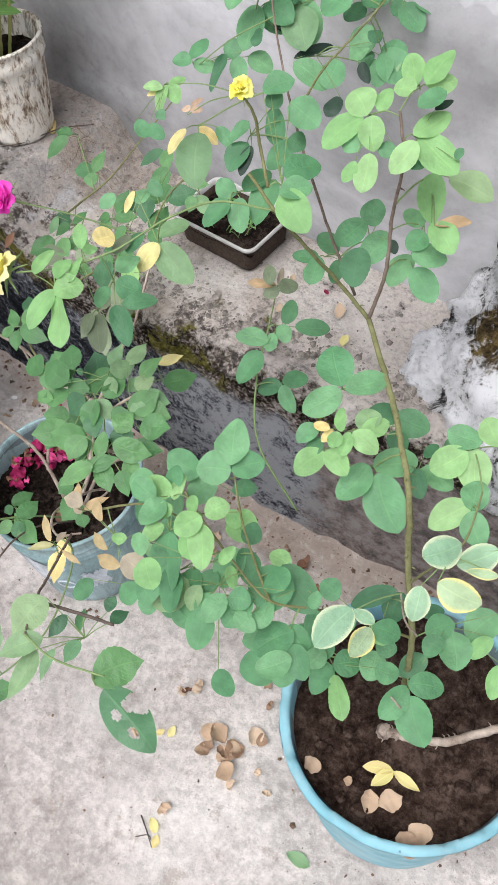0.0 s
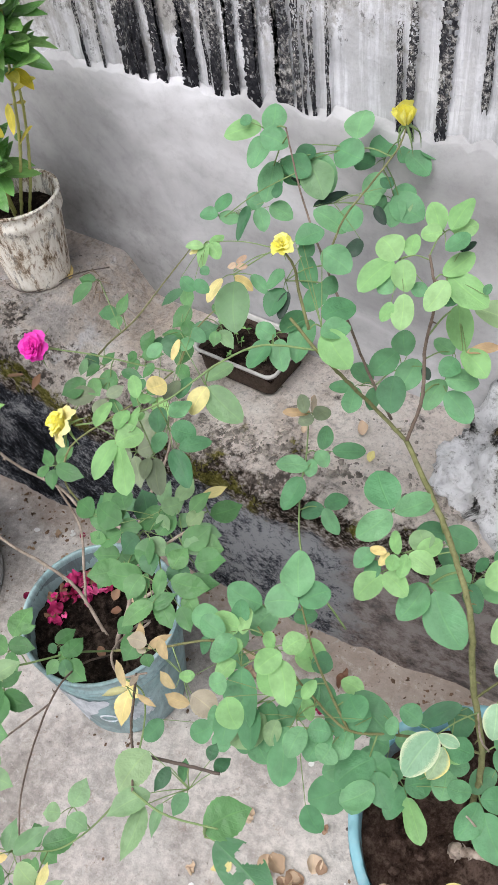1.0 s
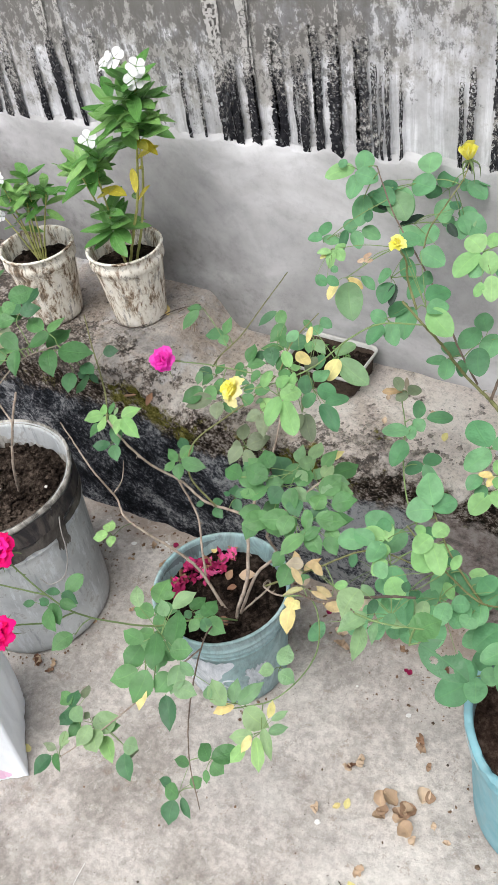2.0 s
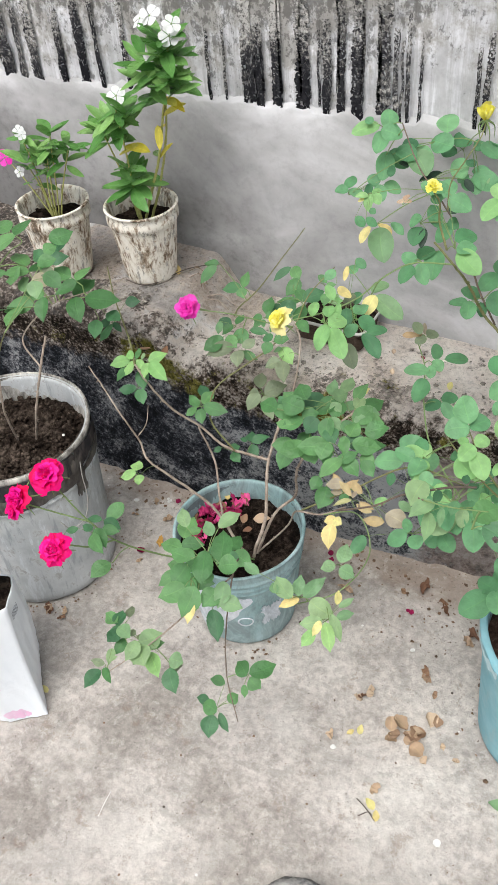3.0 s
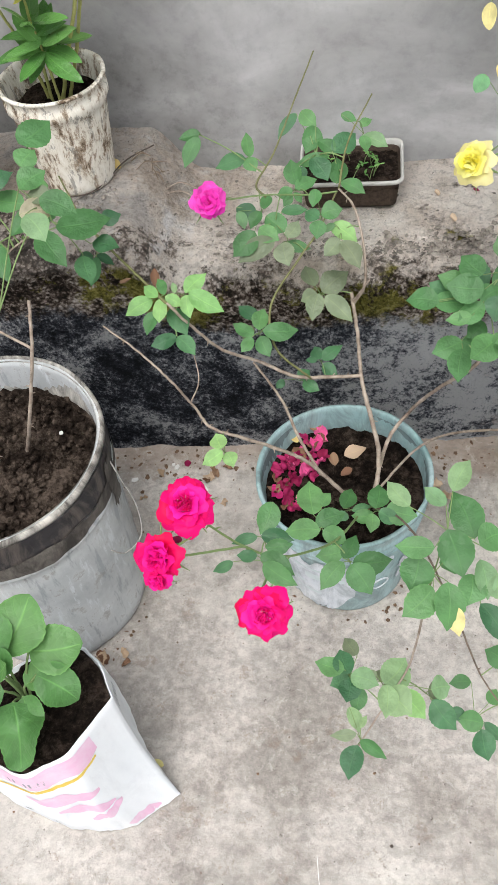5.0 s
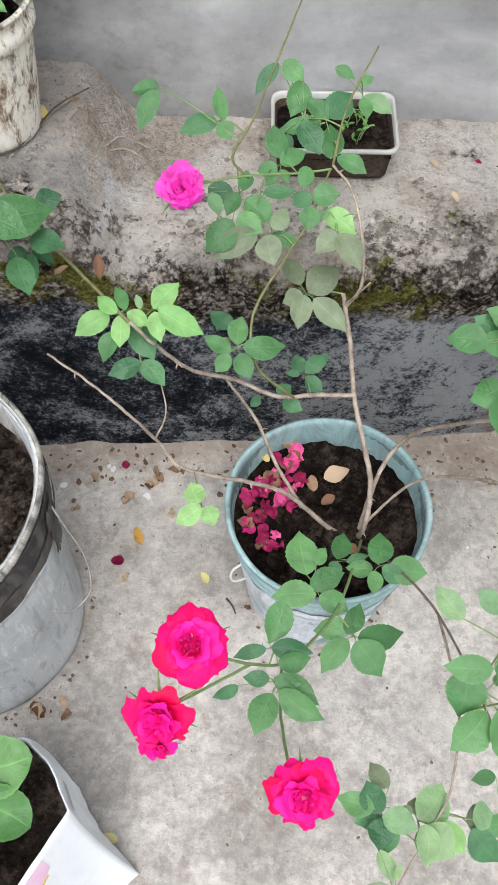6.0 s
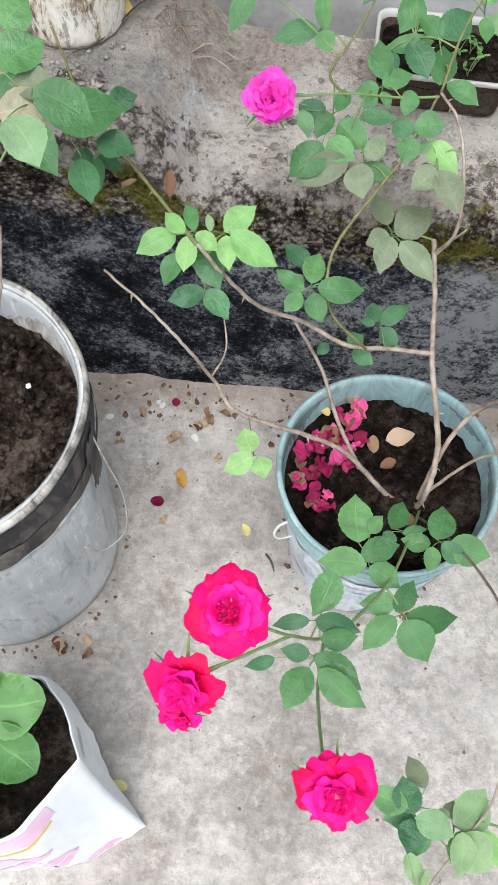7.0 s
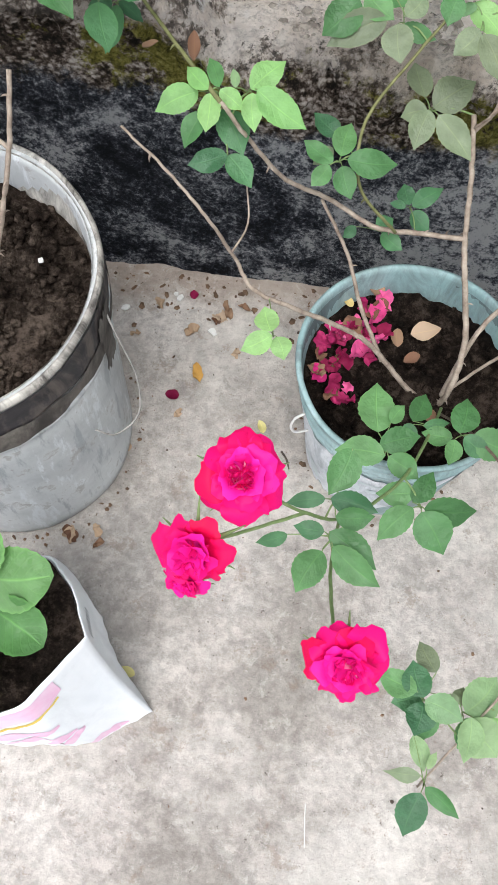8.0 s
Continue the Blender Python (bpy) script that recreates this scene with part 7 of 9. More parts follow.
# leaves above the teal bucket
spray(rose_teal, (0.104, -0.375, 0.570), [("p", (0.061, -0.364, 0.600), (0.038, -0.339, 0.613), 0.021), ("p", (0.109, -0.342, 0.599), (0.129, -0.305, 0.607), 0.023), ("p", (0.102, -0.353, 0.588), (0.079, -0.334, 0.594), 0.019), ("g", (0.133, -0.385, 0.569), (0.110, -0.336, 0.590), 0.035), ("g", (0.089, -0.400, 0.574), (0.047, -0.399, 0.576), 0.024), ("g", (0.103, -0.381, 0.582), (0.119, -0.426, 0.558), 0.037), ("g", (0.137, -0.396, 0.575), (0.165, -0.377, 0.572), 0.031)])
spray(rose_teal, (0.089, -0.410, 0.533), [("g", (0.074, -0.395, 0.547), (0.064, -0.431, 0.531), 0.036), ("g", (0.089, -0.428, 0.535), (0.056, -0.460, 0.526), 0.033), ("g", (0.105, -0.423, 0.539), (0.106, -0.471, 0.519), 0.035), ("y", (0.114, -0.445, 0.524), (0.117, -0.474, 0.511), 0.018), ("g", (0.113, -0.390, 0.547), (0.114, -0.410, 0.534), 0.028)])
spray(rose_teal, (0.137, -0.410, 0.513), [("g", (0.133, -0.407, 0.530), (0.127, -0.440, 0.519), 0.032), ("p", (0.142, -0.392, 0.537), (0.150, -0.431, 0.518), 0.026), ("d", (0.142, -0.435, 0.514), (0.172, -0.473, 0.494), 0.026), ("p", (0.148, -0.422, 0.523), (0.186, -0.415, 0.520), 0.026)])
spray(rose_teal, (0.087, -0.501, 0.407), [("o", (0.088, -0.503, 0.419), (0.108, -0.497, 0.412), 0.027), ("d", (0.093, -0.512, 0.417), (0.120, -0.541, 0.404), 0.028)])
spray(rose_teal, (0.155, -0.488, 0.297), [("d", (0.141, -0.485, 0.312), (0.118, -0.490, 0.309), 0.016), ("g", (0.164, -0.499, 0.310), (0.132, -0.497, 0.310), 0.026), ("d", (0.161, -0.506, 0.310), (0.170, -0.540, 0.297), 0.029), ("d", (0.166, -0.494, 0.302), (0.193, -0.514, 0.292), 0.014), ("g", (0.151, -0.447, 0.316), (0.124, -0.453, 0.318), 0.018), ("g", (0.171, -0.474, 0.315), (0.183, -0.456, 0.317), 0.020)])
spray(rose_teal, (0.192, -0.430, 0.348), [("g", (0.197, -0.435, 0.362), (0.229, -0.398, 0.365), 0.030), ("g", (0.193, -0.439, 0.357), (0.165, -0.423, 0.361), 0.028), ("g", (0.197, -0.436, 0.351), (0.221, -0.441, 0.343), 0.025), ("g", (0.195, -0.451, 0.350), (0.203, -0.467, 0.338), 0.012)])
# big leaf cluster beside the bucket
spray(rose_teal, (0.155, -0.096, 0.662), [("g", (0.187, -0.061, 0.685), (0.163, -0.094, 0.665), 0.028), ("g", (0.144, -0.098, 0.676), (0.097, -0.081, 0.682), 0.030), ("g", (0.098, -0.110, 0.665), (0.059, -0.103, 0.664), 0.028), ("g", (0.090, -0.108, 0.664), (0.134, -0.104, 0.662), 0.025), ("g", (0.150, -0.112, 0.665), (0.120, -0.135, 0.654), 0.025), ("g", (0.146, -0.110, 0.666), (0.171, -0.095, 0.673), 0.025)])
spray(rose_teal, (0.170, -0.091, 0.658), [("g", (0.195, -0.091, 0.668), (0.198, -0.057, 0.685), 0.027), ("d", (0.175, -0.106, 0.670), (0.164, -0.131, 0.653), 0.031), ("d", (0.112, -0.095, 0.664), (0.087, -0.081, 0.670), 0.020), ("g", (0.136, -0.128, 0.659), (0.106, -0.130, 0.654), 0.017)])
spray(rose_teal, (0.130, -0.108, 0.596), [("g", (0.131, -0.114, 0.601), (0.094, -0.130, 0.596), 0.029), ("g", (0.131, -0.113, 0.601), (0.163, -0.123, 0.591), 0.029), ("g", (0.131, -0.125, 0.599), (0.127, -0.164, 0.582), 0.029), ("g", (0.158, -0.098, 0.618), (0.136, -0.117, 0.611), 0.024)])
spray(rose_teal, (0.211, -0.136, 0.650), [("g", (0.194, -0.103, 0.677), (0.206, -0.139, 0.657), 0.026), ("g", (0.211, -0.144, 0.656), (0.163, -0.162, 0.648), 0.032), ("g", (0.214, -0.139, 0.656), (0.219, -0.176, 0.641), 0.022), ("g", (0.240, -0.162, 0.649), (0.218, -0.195, 0.634), 0.021), ("g", (0.240, -0.174, 0.652), (0.266, -0.146, 0.665), 0.020), ("d", (0.197, -0.119, 0.665), (0.221, -0.138, 0.657), 0.026)])
spray(rose_teal, (0.226, -0.178, 0.603), [("g", (0.214, -0.185, 0.618), (0.210, -0.208, 0.606), 0.022), ("g", (0.233, -0.194, 0.610), (0.233, -0.229, 0.592), 0.030)])
spray(rose_teal, (0.238, -0.089, 0.654), [("p", (0.193, -0.044, 0.685), (0.195, -0.010, 0.698), 0.023), ("g", (0.216, -0.047, 0.679), (0.228, -0.014, 0.695), 0.020), ("g", (0.232, -0.086, 0.665), (0.253, -0.053, 0.683), 0.031), ("g", (0.218, -0.106, 0.660), (0.235, -0.090, 0.670), 0.025), ("g", (0.257, -0.096, 0.658), (0.293, -0.077, 0.668), 0.031)])
spray(rose_teal, (0.257, -0.116, 0.642), [("g", (0.259, -0.126, 0.646), (0.297, -0.101, 0.654), 0.027), ("g", (0.269, -0.135, 0.647), (0.295, -0.149, 0.641), 0.022), ("d", (0.237, -0.108, 0.661), (0.255, -0.130, 0.649), 0.030)])
# bronze leaves on a hanging tip
spray(rose_teal, (0.271, -0.211, 0.630), [("b", (0.268, -0.218, 0.640), (0.244, -0.195, 0.650), 0.012), ("b", (0.271, -0.213, 0.636), (0.286, -0.186, 0.645), 0.011), ("m", (0.271, -0.216, 0.634), (0.249, -0.217, 0.628), 0.009), ("g", (0.271, -0.220, 0.634), (0.283, -0.228, 0.627), 0.016)])
spray(rose_teal, (0.275, -0.249, 0.602), [("y", (0.276, -0.252, 0.610), (0.258, -0.260, 0.604), 0.016), ("y", (0.273, -0.259, 0.605), (0.281, -0.295, 0.586), 0.023), ("y", (0.275, -0.260, 0.615), (0.290, -0.263, 0.615), 0.015)])
spray(rose_teal, (0.310, -0.278, 0.694), [("b", (0.315, -0.282, 0.709), (0.288, -0.267, 0.717), 0.010), ("b", (0.315, -0.281, 0.700), (0.295, -0.302, 0.701), 0.008), ("m", (0.315, -0.277, 0.700), (0.315, -0.262, 0.701), 0.007), ("b", (0.327, -0.280, 0.700), (0.351, -0.280, 0.694), 0.007)])
# pale spray in front
spray(rose_teal, (0.353, -0.406, 0.709), [("p", (0.355, -0.408, 0.717), (0.353, -0.382, 0.728), 0.020), ("p", (0.353, -0.419, 0.722), (0.335, -0.429, 0.718), 0.017), ("p", (0.357, -0.417, 0.715), (0.379, -0.416, 0.708), 0.020)])
spray(rose_teal, (0.325, -0.469, 0.695), [("p", (0.318, -0.482, 0.705), (0.284, -0.461, 0.709), 0.023), ("p", (0.323, -0.473, 0.701), (0.314, -0.446, 0.712), 0.016), ("y", (0.326, -0.475, 0.700), (0.302, -0.493, 0.689), 0.012), ("p", (0.329, -0.471, 0.699), (0.345, -0.434, 0.709), 0.017), ("p", (0.341, -0.475, 0.705), (0.377, -0.480, 0.699), 0.028), ("p", (0.260, -0.466, 0.708), (0.232, -0.459, 0.709), 0.014), ("p", (0.296, -0.485, 0.706), (0.282, -0.470, 0.707), 0.012)])
spray(rose_teal, (0.377, -0.492, 0.707), [("p", (0.373, -0.502, 0.714), (0.346, -0.517, 0.710), 0.017), ("y", (0.371, -0.505, 0.717), (0.370, -0.526, 0.710), 0.010), ("l", (0.377, -0.503, 0.715), (0.398, -0.534, 0.704), 0.018), ("p", (0.380, -0.491, 0.719), (0.405, -0.517, 0.708), 0.013), ("p", (0.387, -0.491, 0.714), (0.405, -0.475, 0.716), 0.012), ("y", (0.383, -0.480, 0.727), (0.376, -0.459, 0.731), 0.009), ("p", (0.385, -0.479, 0.722), (0.398, -0.462, 0.729), 0.009), ("l", (0.366, -0.514, 0.705), (0.360, -0.538, 0.697), 0.016)])
# spray close over the floor
spray(rose_teal, (0.484, -0.354, 0.840), [("p", (0.444, -0.352, 0.862), (0.442, -0.390, 0.858), 0.028), ("p", (0.466, -0.377, 0.859), (0.447, -0.410, 0.860), 0.019), ("p", (0.464, -0.386, 0.849), (0.473, -0.428, 0.845), 0.016), ("d", (0.464, -0.351, 0.854), (0.465, -0.373, 0.853), 0.011), ("d", (0.480, -0.353, 0.847), (0.467, -0.336, 0.844), 0.010), ("d", (0.490, -0.360, 0.855), (0.489, -0.380, 0.850), 0.013), ("d", (0.490, -0.329, 0.855), (0.487, -0.315, 0.858), 0.010), ("d", (0.498, -0.334, 0.855), (0.502, -0.317, 0.851), 0.011), ("p", (0.477, -0.377, 0.853), (0.483, -0.402, 0.848), 0.009)])
spray(rose_teal, (0.515, -0.375, 0.830), [("g", (0.516, -0.375, 0.847), (0.538, -0.340, 0.846), 0.030), ("h", (0.527, -0.375, 0.842), (0.586, -0.386, 0.829), 0.035)])
# small pale-edged leaves over the cluster
spray(rose_teal, (0.181, -0.071, 0.674), [("p", (0.179, -0.058, 0.685), (0.170, -0.026, 0.695), 0.019), ("p", (0.184, -0.065, 0.689), (0.202, -0.039, 0.686), 0.023), ("p", (0.186, -0.070, 0.682), (0.206, -0.086, 0.668), 0.020), ("p", (0.188, -0.106, 0.670), (0.221, -0.105, 0.659), 0.023), ("g", (0.148, -0.093, 0.692), (0.124, -0.071, 0.705), 0.030), ("g", (0.150, -0.107, 0.682), (0.106, -0.106, 0.690), 0.035)])
spray(rose_teal, (0.223, -0.060, 0.666), [("p", (0.224, -0.060, 0.672), (0.202, -0.052, 0.675), 0.020), ("p", (0.224, -0.063, 0.677), (0.232, -0.036, 0.681), 0.020), ("p", (0.232, -0.059, 0.670), (0.265, -0.048, 0.666), 0.025), ("p", (0.233, -0.074, 0.673), (0.257, -0.085, 0.662), 0.021), ("g", (0.250, -0.080, 0.664), (0.278, -0.061, 0.660), 0.031), ("g", (0.240, -0.119, 0.662), (0.241, -0.087, 0.669), 0.026)])
spray(rose_teal, (0.243, -0.141, 0.650), [("g", (0.251, -0.135, 0.667), (0.296, -0.117, 0.660), 0.029), ("g", (0.234, -0.130, 0.672), (0.248, -0.161, 0.660), 0.018), ("g", (0.215, -0.147, 0.665), (0.215, -0.180, 0.655), 0.027), ("g", (0.248, -0.168, 0.658), (0.229, -0.210, 0.650), 0.025), ("g", (0.246, -0.160, 0.654), (0.281, -0.178, 0.641), 0.025), ("g", (0.278, -0.154, 0.654), (0.304, -0.170, 0.642), 0.022)])
spray(rose_teal, (0.166, -0.133, 0.626), [("g", (0.168, -0.138, 0.633), (0.135, -0.174, 0.634), 0.035), ("g", (0.166, -0.134, 0.635), (0.195, -0.163, 0.621), 0.038), ("d", (0.158, -0.073, 0.651), (0.125, -0.045, 0.667), 0.036)])
spray(rose_teal, (0.205, -0.005, 0.626), [("g", (0.214, -0.011, 0.630), (0.242, 0.024, 0.636), 0.032), ("y", (0.192, 0.002, 0.643), (0.213, 0.032, 0.647), 0.014)])
# more bronze leaves
spray(rose_teal, (0.323, -0.214, 0.627), [("b", (0.304, -0.213, 0.643), (0.278, -0.197, 0.647), 0.013), ("m", (0.272, -0.212, 0.648), (0.243, -0.219, 0.645), 0.019), ("b", (0.352, -0.237, 0.623), (0.318, -0.243, 0.620), 0.016), ("b", (0.329, -0.233, 0.631), (0.299, -0.226, 0.630), 0.012), ("m", (0.351, -0.230, 0.635), (0.389, -0.233, 0.627), 0.029)])
# crowded leaves on the front shoot
spray(rose_teal, (0.035, -0.498, 0.430), [("d", (0.001, -0.499, 0.448), (-0.024, -0.513, 0.448), 0.023), ("g", (0.009, -0.511, 0.446), (0.005, -0.540, 0.438), 0.019), ("g", (0.044, -0.506, 0.437), (0.068, -0.484, 0.437), 0.019), ("g", (0.047, -0.511, 0.436), (0.039, -0.538, 0.427), 0.021), ("l", (0.052, -0.509, 0.431), (0.084, -0.534, 0.415), 0.028), ("p", (0.091, -0.506, 0.433), (0.113, -0.499, 0.427), 0.026)])
bloom(rose_teal, (-0.173, -0.412, 0.664), (0.05, -0.42, 1.0), 0.054, "red", "open crimson rose with pale flecked heart", FLECKED_ROSE, "crimson")
bloom(rose_teal, (-0.194, -0.460, 0.646), (-0.20, -0.80, 0.68), 0.052, "red", "open crimson rose", HALF_ROSE, "crimson")
bloom(rose_teal, (-0.196, -0.479, 0.632), (-0.25, -0.9, 0.35), 0.030, "red", "small crimson rose", HALF_ROSE)
bloom(rose_teal, (-0.084, -0.515, 0.632), (0.05, -0.60, 0.85), 0.049, "red", "open crimson rose with pale flecked heart", FLECKED_ROSE, "crimson")
bloom(rose_teal, (-0.213, 0.096, 0.664), (0.10, -0.72, 0.70), 0.054, "pink", "full pink rose", FULL_ROSE)

# ---- rose in the drum ----

rose_drum = bush(thing("rose_bush", (0, 0, 0), "sparse rose bush with bare canes growing in the grey drum", "rose bush", "roses"))
rose_drum["set"] = OVAL
cane(rose_drum, [(-0.520, -0.135, 0.365), (-0.47, -0.150, 0.49), (-0.432, -0.135, 0.61), (-0.425, -0.105, 0.67)], 0.0030, 0.0022, WOOD, 6, "bare grey cane")
cane(rose_drum, [(-0.560, -0.150, 0.365), (-0.525, -0.185, 0.50), (-0.505, -0.180, 0.62), (-0.52, -0.15, 0.75)], 0.0028, 0.0018, WOOD, 6)
cane(rose_drum, [(-0.432, -0.135, 0.61), (-0.505, -0.095, 0.635), (-0.475, -0.03, 0.680), (-0.416, 0.020, 0.698)], 0.002, 0.001, WOOD)
cane(rose_drum, [(-0.505, -0.180, 0.62), (-0.56, -0.12, 0.68), (-0.60, -0.02, 0.74)], 0.002, 0.001, WOOD)
cane(rose_drum, [(-0.505, -0.180, 0.62), (-0.45, -0.20, 0.70), (-0.40, -0.22, 0.76)], 0.002, 0.001, GREENSTEM)
# leaves of the drum's rose
leaf(rose_drum, (-0.411, 0.014, 0.692), 16, 0.076, 3, "g", 4)
leaf(rose_drum, (-0.447, 0.025, 0.724), 167, 0.057, 3, "g", 4)
leaf(rose_drum, (-0.499, -0.041, 0.696), -138, 0.069, 3, "g", -11)
leaf(rose_drum, (-0.535, -0.075, 0.688), -152, 0.076, 3, "g", -8)
leaf(rose_drum, (-0.534, -0.006, 0.748), 148, 0.064, 3, "g", 9)
leaf(rose_drum, (-0.584, 0.021, 0.802), 167, 0.069, 3, "g", 4)
leaf(rose_drum, (-0.496, 0.034, 0.761), 99, 0.057, 3, "d", 15)
leaf(rose_drum, (-0.372, -0.015, 0.644), -64, 0.046, 1, "d", -14)
leaf(rose_drum, (-0.529, -0.031, 0.724), 135, 0.053, 1, "p", 11)
leaf(rose_drum, (-0.349, 0.017, 0.658), -12, 0.041, 1, "d", -3)
leaf(rose_drum, (-0.566, -0.033, 0.743), -138, 0.069, 3, "g", -11)
# large leaves on the arching cane
spray(rose_drum, (-0.349, -0.134, 0.837), [("m", (-0.369, -0.150, 0.839), (-0.330, -0.137, 0.839), 0.026), ("g", (-0.344, -0.139, 0.853), (-0.304, -0.149, 0.841), 0.028), ("g", (-0.369, -0.127, 0.856), (-0.345, -0.101, 0.861), 0.029), ("p", (-0.357, -0.159, 0.846), (-0.334, -0.182, 0.829), 0.028), ("o", (-0.336, -0.124, 0.849), (-0.364, -0.130, 0.848), 0.021)])
spray(rose_drum, (-0.370, -0.070, 0.871), [("g", (-0.376, -0.077, 0.880), (-0.347, -0.043, 0.889), 0.036), ("g", (-0.373, -0.100, 0.866), (-0.359, -0.080, 0.875), 0.028)])


# ---- periwinkles in the cream buckets ----
def plain_blades(tag, ratio, tip, mat, n=4, tooth=0.0, full=0.72, wave=0.15, rows=10):
    out = []
    for i in range(n):
        rng = random.Random(i + 40)
        out.append(finish(leaflet_mesh(ratio * rng.uniform(0.9, 1.1), tip, rng.uniform(0.1, 0.35), rng.uniform(0.05, 0.25), rng.uniform(0, wave), i, rows, tooth, full), tag, mat))
    return out


PERI = plain_blades("periwinkle_leaf", 0.36, 0.9, GLOSSY)
PERIYEL = plain_blades("periwinkle_leaf", 0.40, 0.9, PERIGOLD)
CABBAGE = plain_blades("seedling_leaf", 0.88, 0.95, BROAD, tooth=0.02, full=0.55, wave=0.9, rows=18)


def single(plant, mesh, at, heading, size, up=UP, name="leaf"):
    ob = part(name, mesh, None, plant["root"])
    ob.matrix_basis = Matrix.Translation(at) @ (frame_of(heading, up) @ Matrix.Diagonal((size, size, size))).to_4x4()
    return ob


def whorl(plant, at, count, size, seed, spread=(-18, 58), yellow=0):
    rng = random.Random(seed)
    for k in range(max(2, round(count * 0.8))):
        a = 2.4 * k + rng.uniform(-0.3, 0.3)
        e = radians(rng.uniform(*spread))
        h = Vector((math.cos(a) * math.cos(e), math.sin(a) * math.cos(e), math.sin(e) - 0.15))
        mesh = (PERIYEL if k < yellow else PERI)[rng.randrange(4)]
        single(plant, mesh, Vector(at) + Vector((0, 0, rng.uniform(-0.012, 0.012))), h, size * 1.30 * rng.uniform(0.75, 1.2))


def star_flower(plant, at, axis, size, mat):
    z = Vector(axis).normalized()
    x = z.cross(Vector((0.3, 0.2, 1))).normalized()
    rot = Matrix((x, z.cross(x), z)).transposed().to_4x4()
    core = lathe([(0.0, -0.9), (0.06, -0.85), (0.06, -0.1), (0.11, 0.0), (0.04, 0.03), (0.0, 0.02)], 8)
    for v in core.verts:
        v.co *= size
    f = part("flower", core, STALK, plant["root"], "white five-petalled flower" if mat is WHITEPETAL else "pink five-petalled flower")
    f.matrix_basis = Matrix.Translation(at) @ rot
    for k in range(5):
        bm = bmesh.new()
        ring = [bm.verts.new((0, 0.04, 0))]
        for i in range(11):
            t = i / 10
            a = -0.60 + 1.2 * t
            r = 1.0 - 0.22 * abs(2 * t - 1) ** 2.6
            ring.append(bm.verts.new((r * math.sin(a) * 0.95, r * math.cos(a), 0.06 * math.sin(6 * t))))
        for i in range(1, 11):
            bm.faces.new((ring[0], ring[i], ring[i + 1]))
        for v in bm.verts:
            v.co *= size
        p = part("petal", bm, mat, f, "", False)
        p.matrix_basis = Matrix.Rotation(6.2832 * k / 5, 4, "Z")
    return f


peri = bush(thing("periwinkle", (0, 0, 0), "tall periwinkle with glossy leaves and white flowers in a cream bucket", "plant", "periwinkles"))
peri["set"] = OVAL
cane(peri, [(-0.480, 0.335, 0.685), (-0.450, 0.335, 0.76), (-0.412, 0.335, 0.85), (-0.388, 0.335, 0.935), (-0.365, 0.335, 1.03), (-0.345, 0.335, 1.10)], 0.0035, 0.002, PERISTEM, 0, "pale green stem", name="stem")
cane(peri, [(-0.470, 0.345, 0.685), (-0.432, 0.350, 0.78), (-0.395, 0.350, 0.90), (-0.380, 0.35, 1.0)], 0.0032, 0.002, PERISTEM, name="stem")
cane(peri, [(-0.495, 0.335, 0.685), (-0.488, 0.325, 0.78), (-0.480, 0.310, 0.87), (-0.478, 0.300, 0.97)], 0.0028, 0.0016, PERISTEM, name="stem")
cane(peri, [(-0.500, 0.340, 0.685), (-0.51, 0.335, 0.76), (-0.535, 0.33, 0.85), (-0.556, 0.33, 0.90)], 0.0028, 0.0016, PERISTEM, name="stem")
cane(peri, [(-0.475, 0.320, 0.685), (-0.475, 0.312, 0.76), (-0.478, 0.310, 0.815)], 0.0026, 0.0016, PERISTEM, name="stem")
for at, count, size, seed, yellow in (((-0.347, 0.335, 1.095), 10, 0.052, 1, 0), ((-0.356, 0.335, 1.06), 9, 0.058, 2, 0), ((-0.365, 0.335, 1.025), 9, 0.058, 3, 0), ((-0.378, 0.338, 0.985), 8, 0.055, 4, 1), ((-0.390, 0.335, 0.935), 3, 0.05, 5, 2), ((-0.385, 0.35, 1.0), 7, 0.052, 6, 0), ((-0.478, 0.300, 0.965), 7, 0.048, 7, 0), ((-0.480, 0.306, 0.92), 6, 0.05, 8, 0), ((-0.482, 0.31, 0.885), 5, 0.05, 9, 1), ((-0.556, 0.33, 0.898), 8, 0.052, 10, 0), ((-0.540, 0.33, 0.868), 6, 0.05, 11, 0), ((-0.478, 0.31, 0.818), 10, 0.055, 12, 0), ((-0.476, 0.312, 0.79), 7, 0.05, 13, 0), ((-0.36, 0.33, 1.08), 8, 0.055, 14, 0), ((-0.372, 0.325, 1.045), 10, 0.062, 15, 0), ((-0.392, 0.33, 1.015), 9, 0.060, 16, 0), ((-0.40, 0.32, 1.06), 8, 0.058, 17, 0), ((-0.345, 0.325, 1.01), 8, 0.055, 18, 0), ((-0.455, 0.30, 0.945), 9, 0.055, 19, 0), ((-0.50, 0.31, 0.93), 8, 0.055, 20, 0), ((-0.47, 0.30, 0.80), 10, 0.055, 21, 0), ((-0.53, 0.32, 0.90), 9, 0.055, 22, 0), ((-0.412, 0.335, 0.86), 2, 0.045, 23, 1)):
    whorl(peri, at, count, size, seed, yellow=yellow)
for at, h, s in (((-0.395, 0.325, 0.930), (0.1, -0.3, -0.9), 0.050), ((-0.445, 0.315, 0.885), (-0.8, -0.2, -0.35), 0.058), ((-0.372, 0.325, 0.985), (0.7, -0.3, 0.05), 0.050)):
    single(peri, PERIYEL[1], at, h, s)
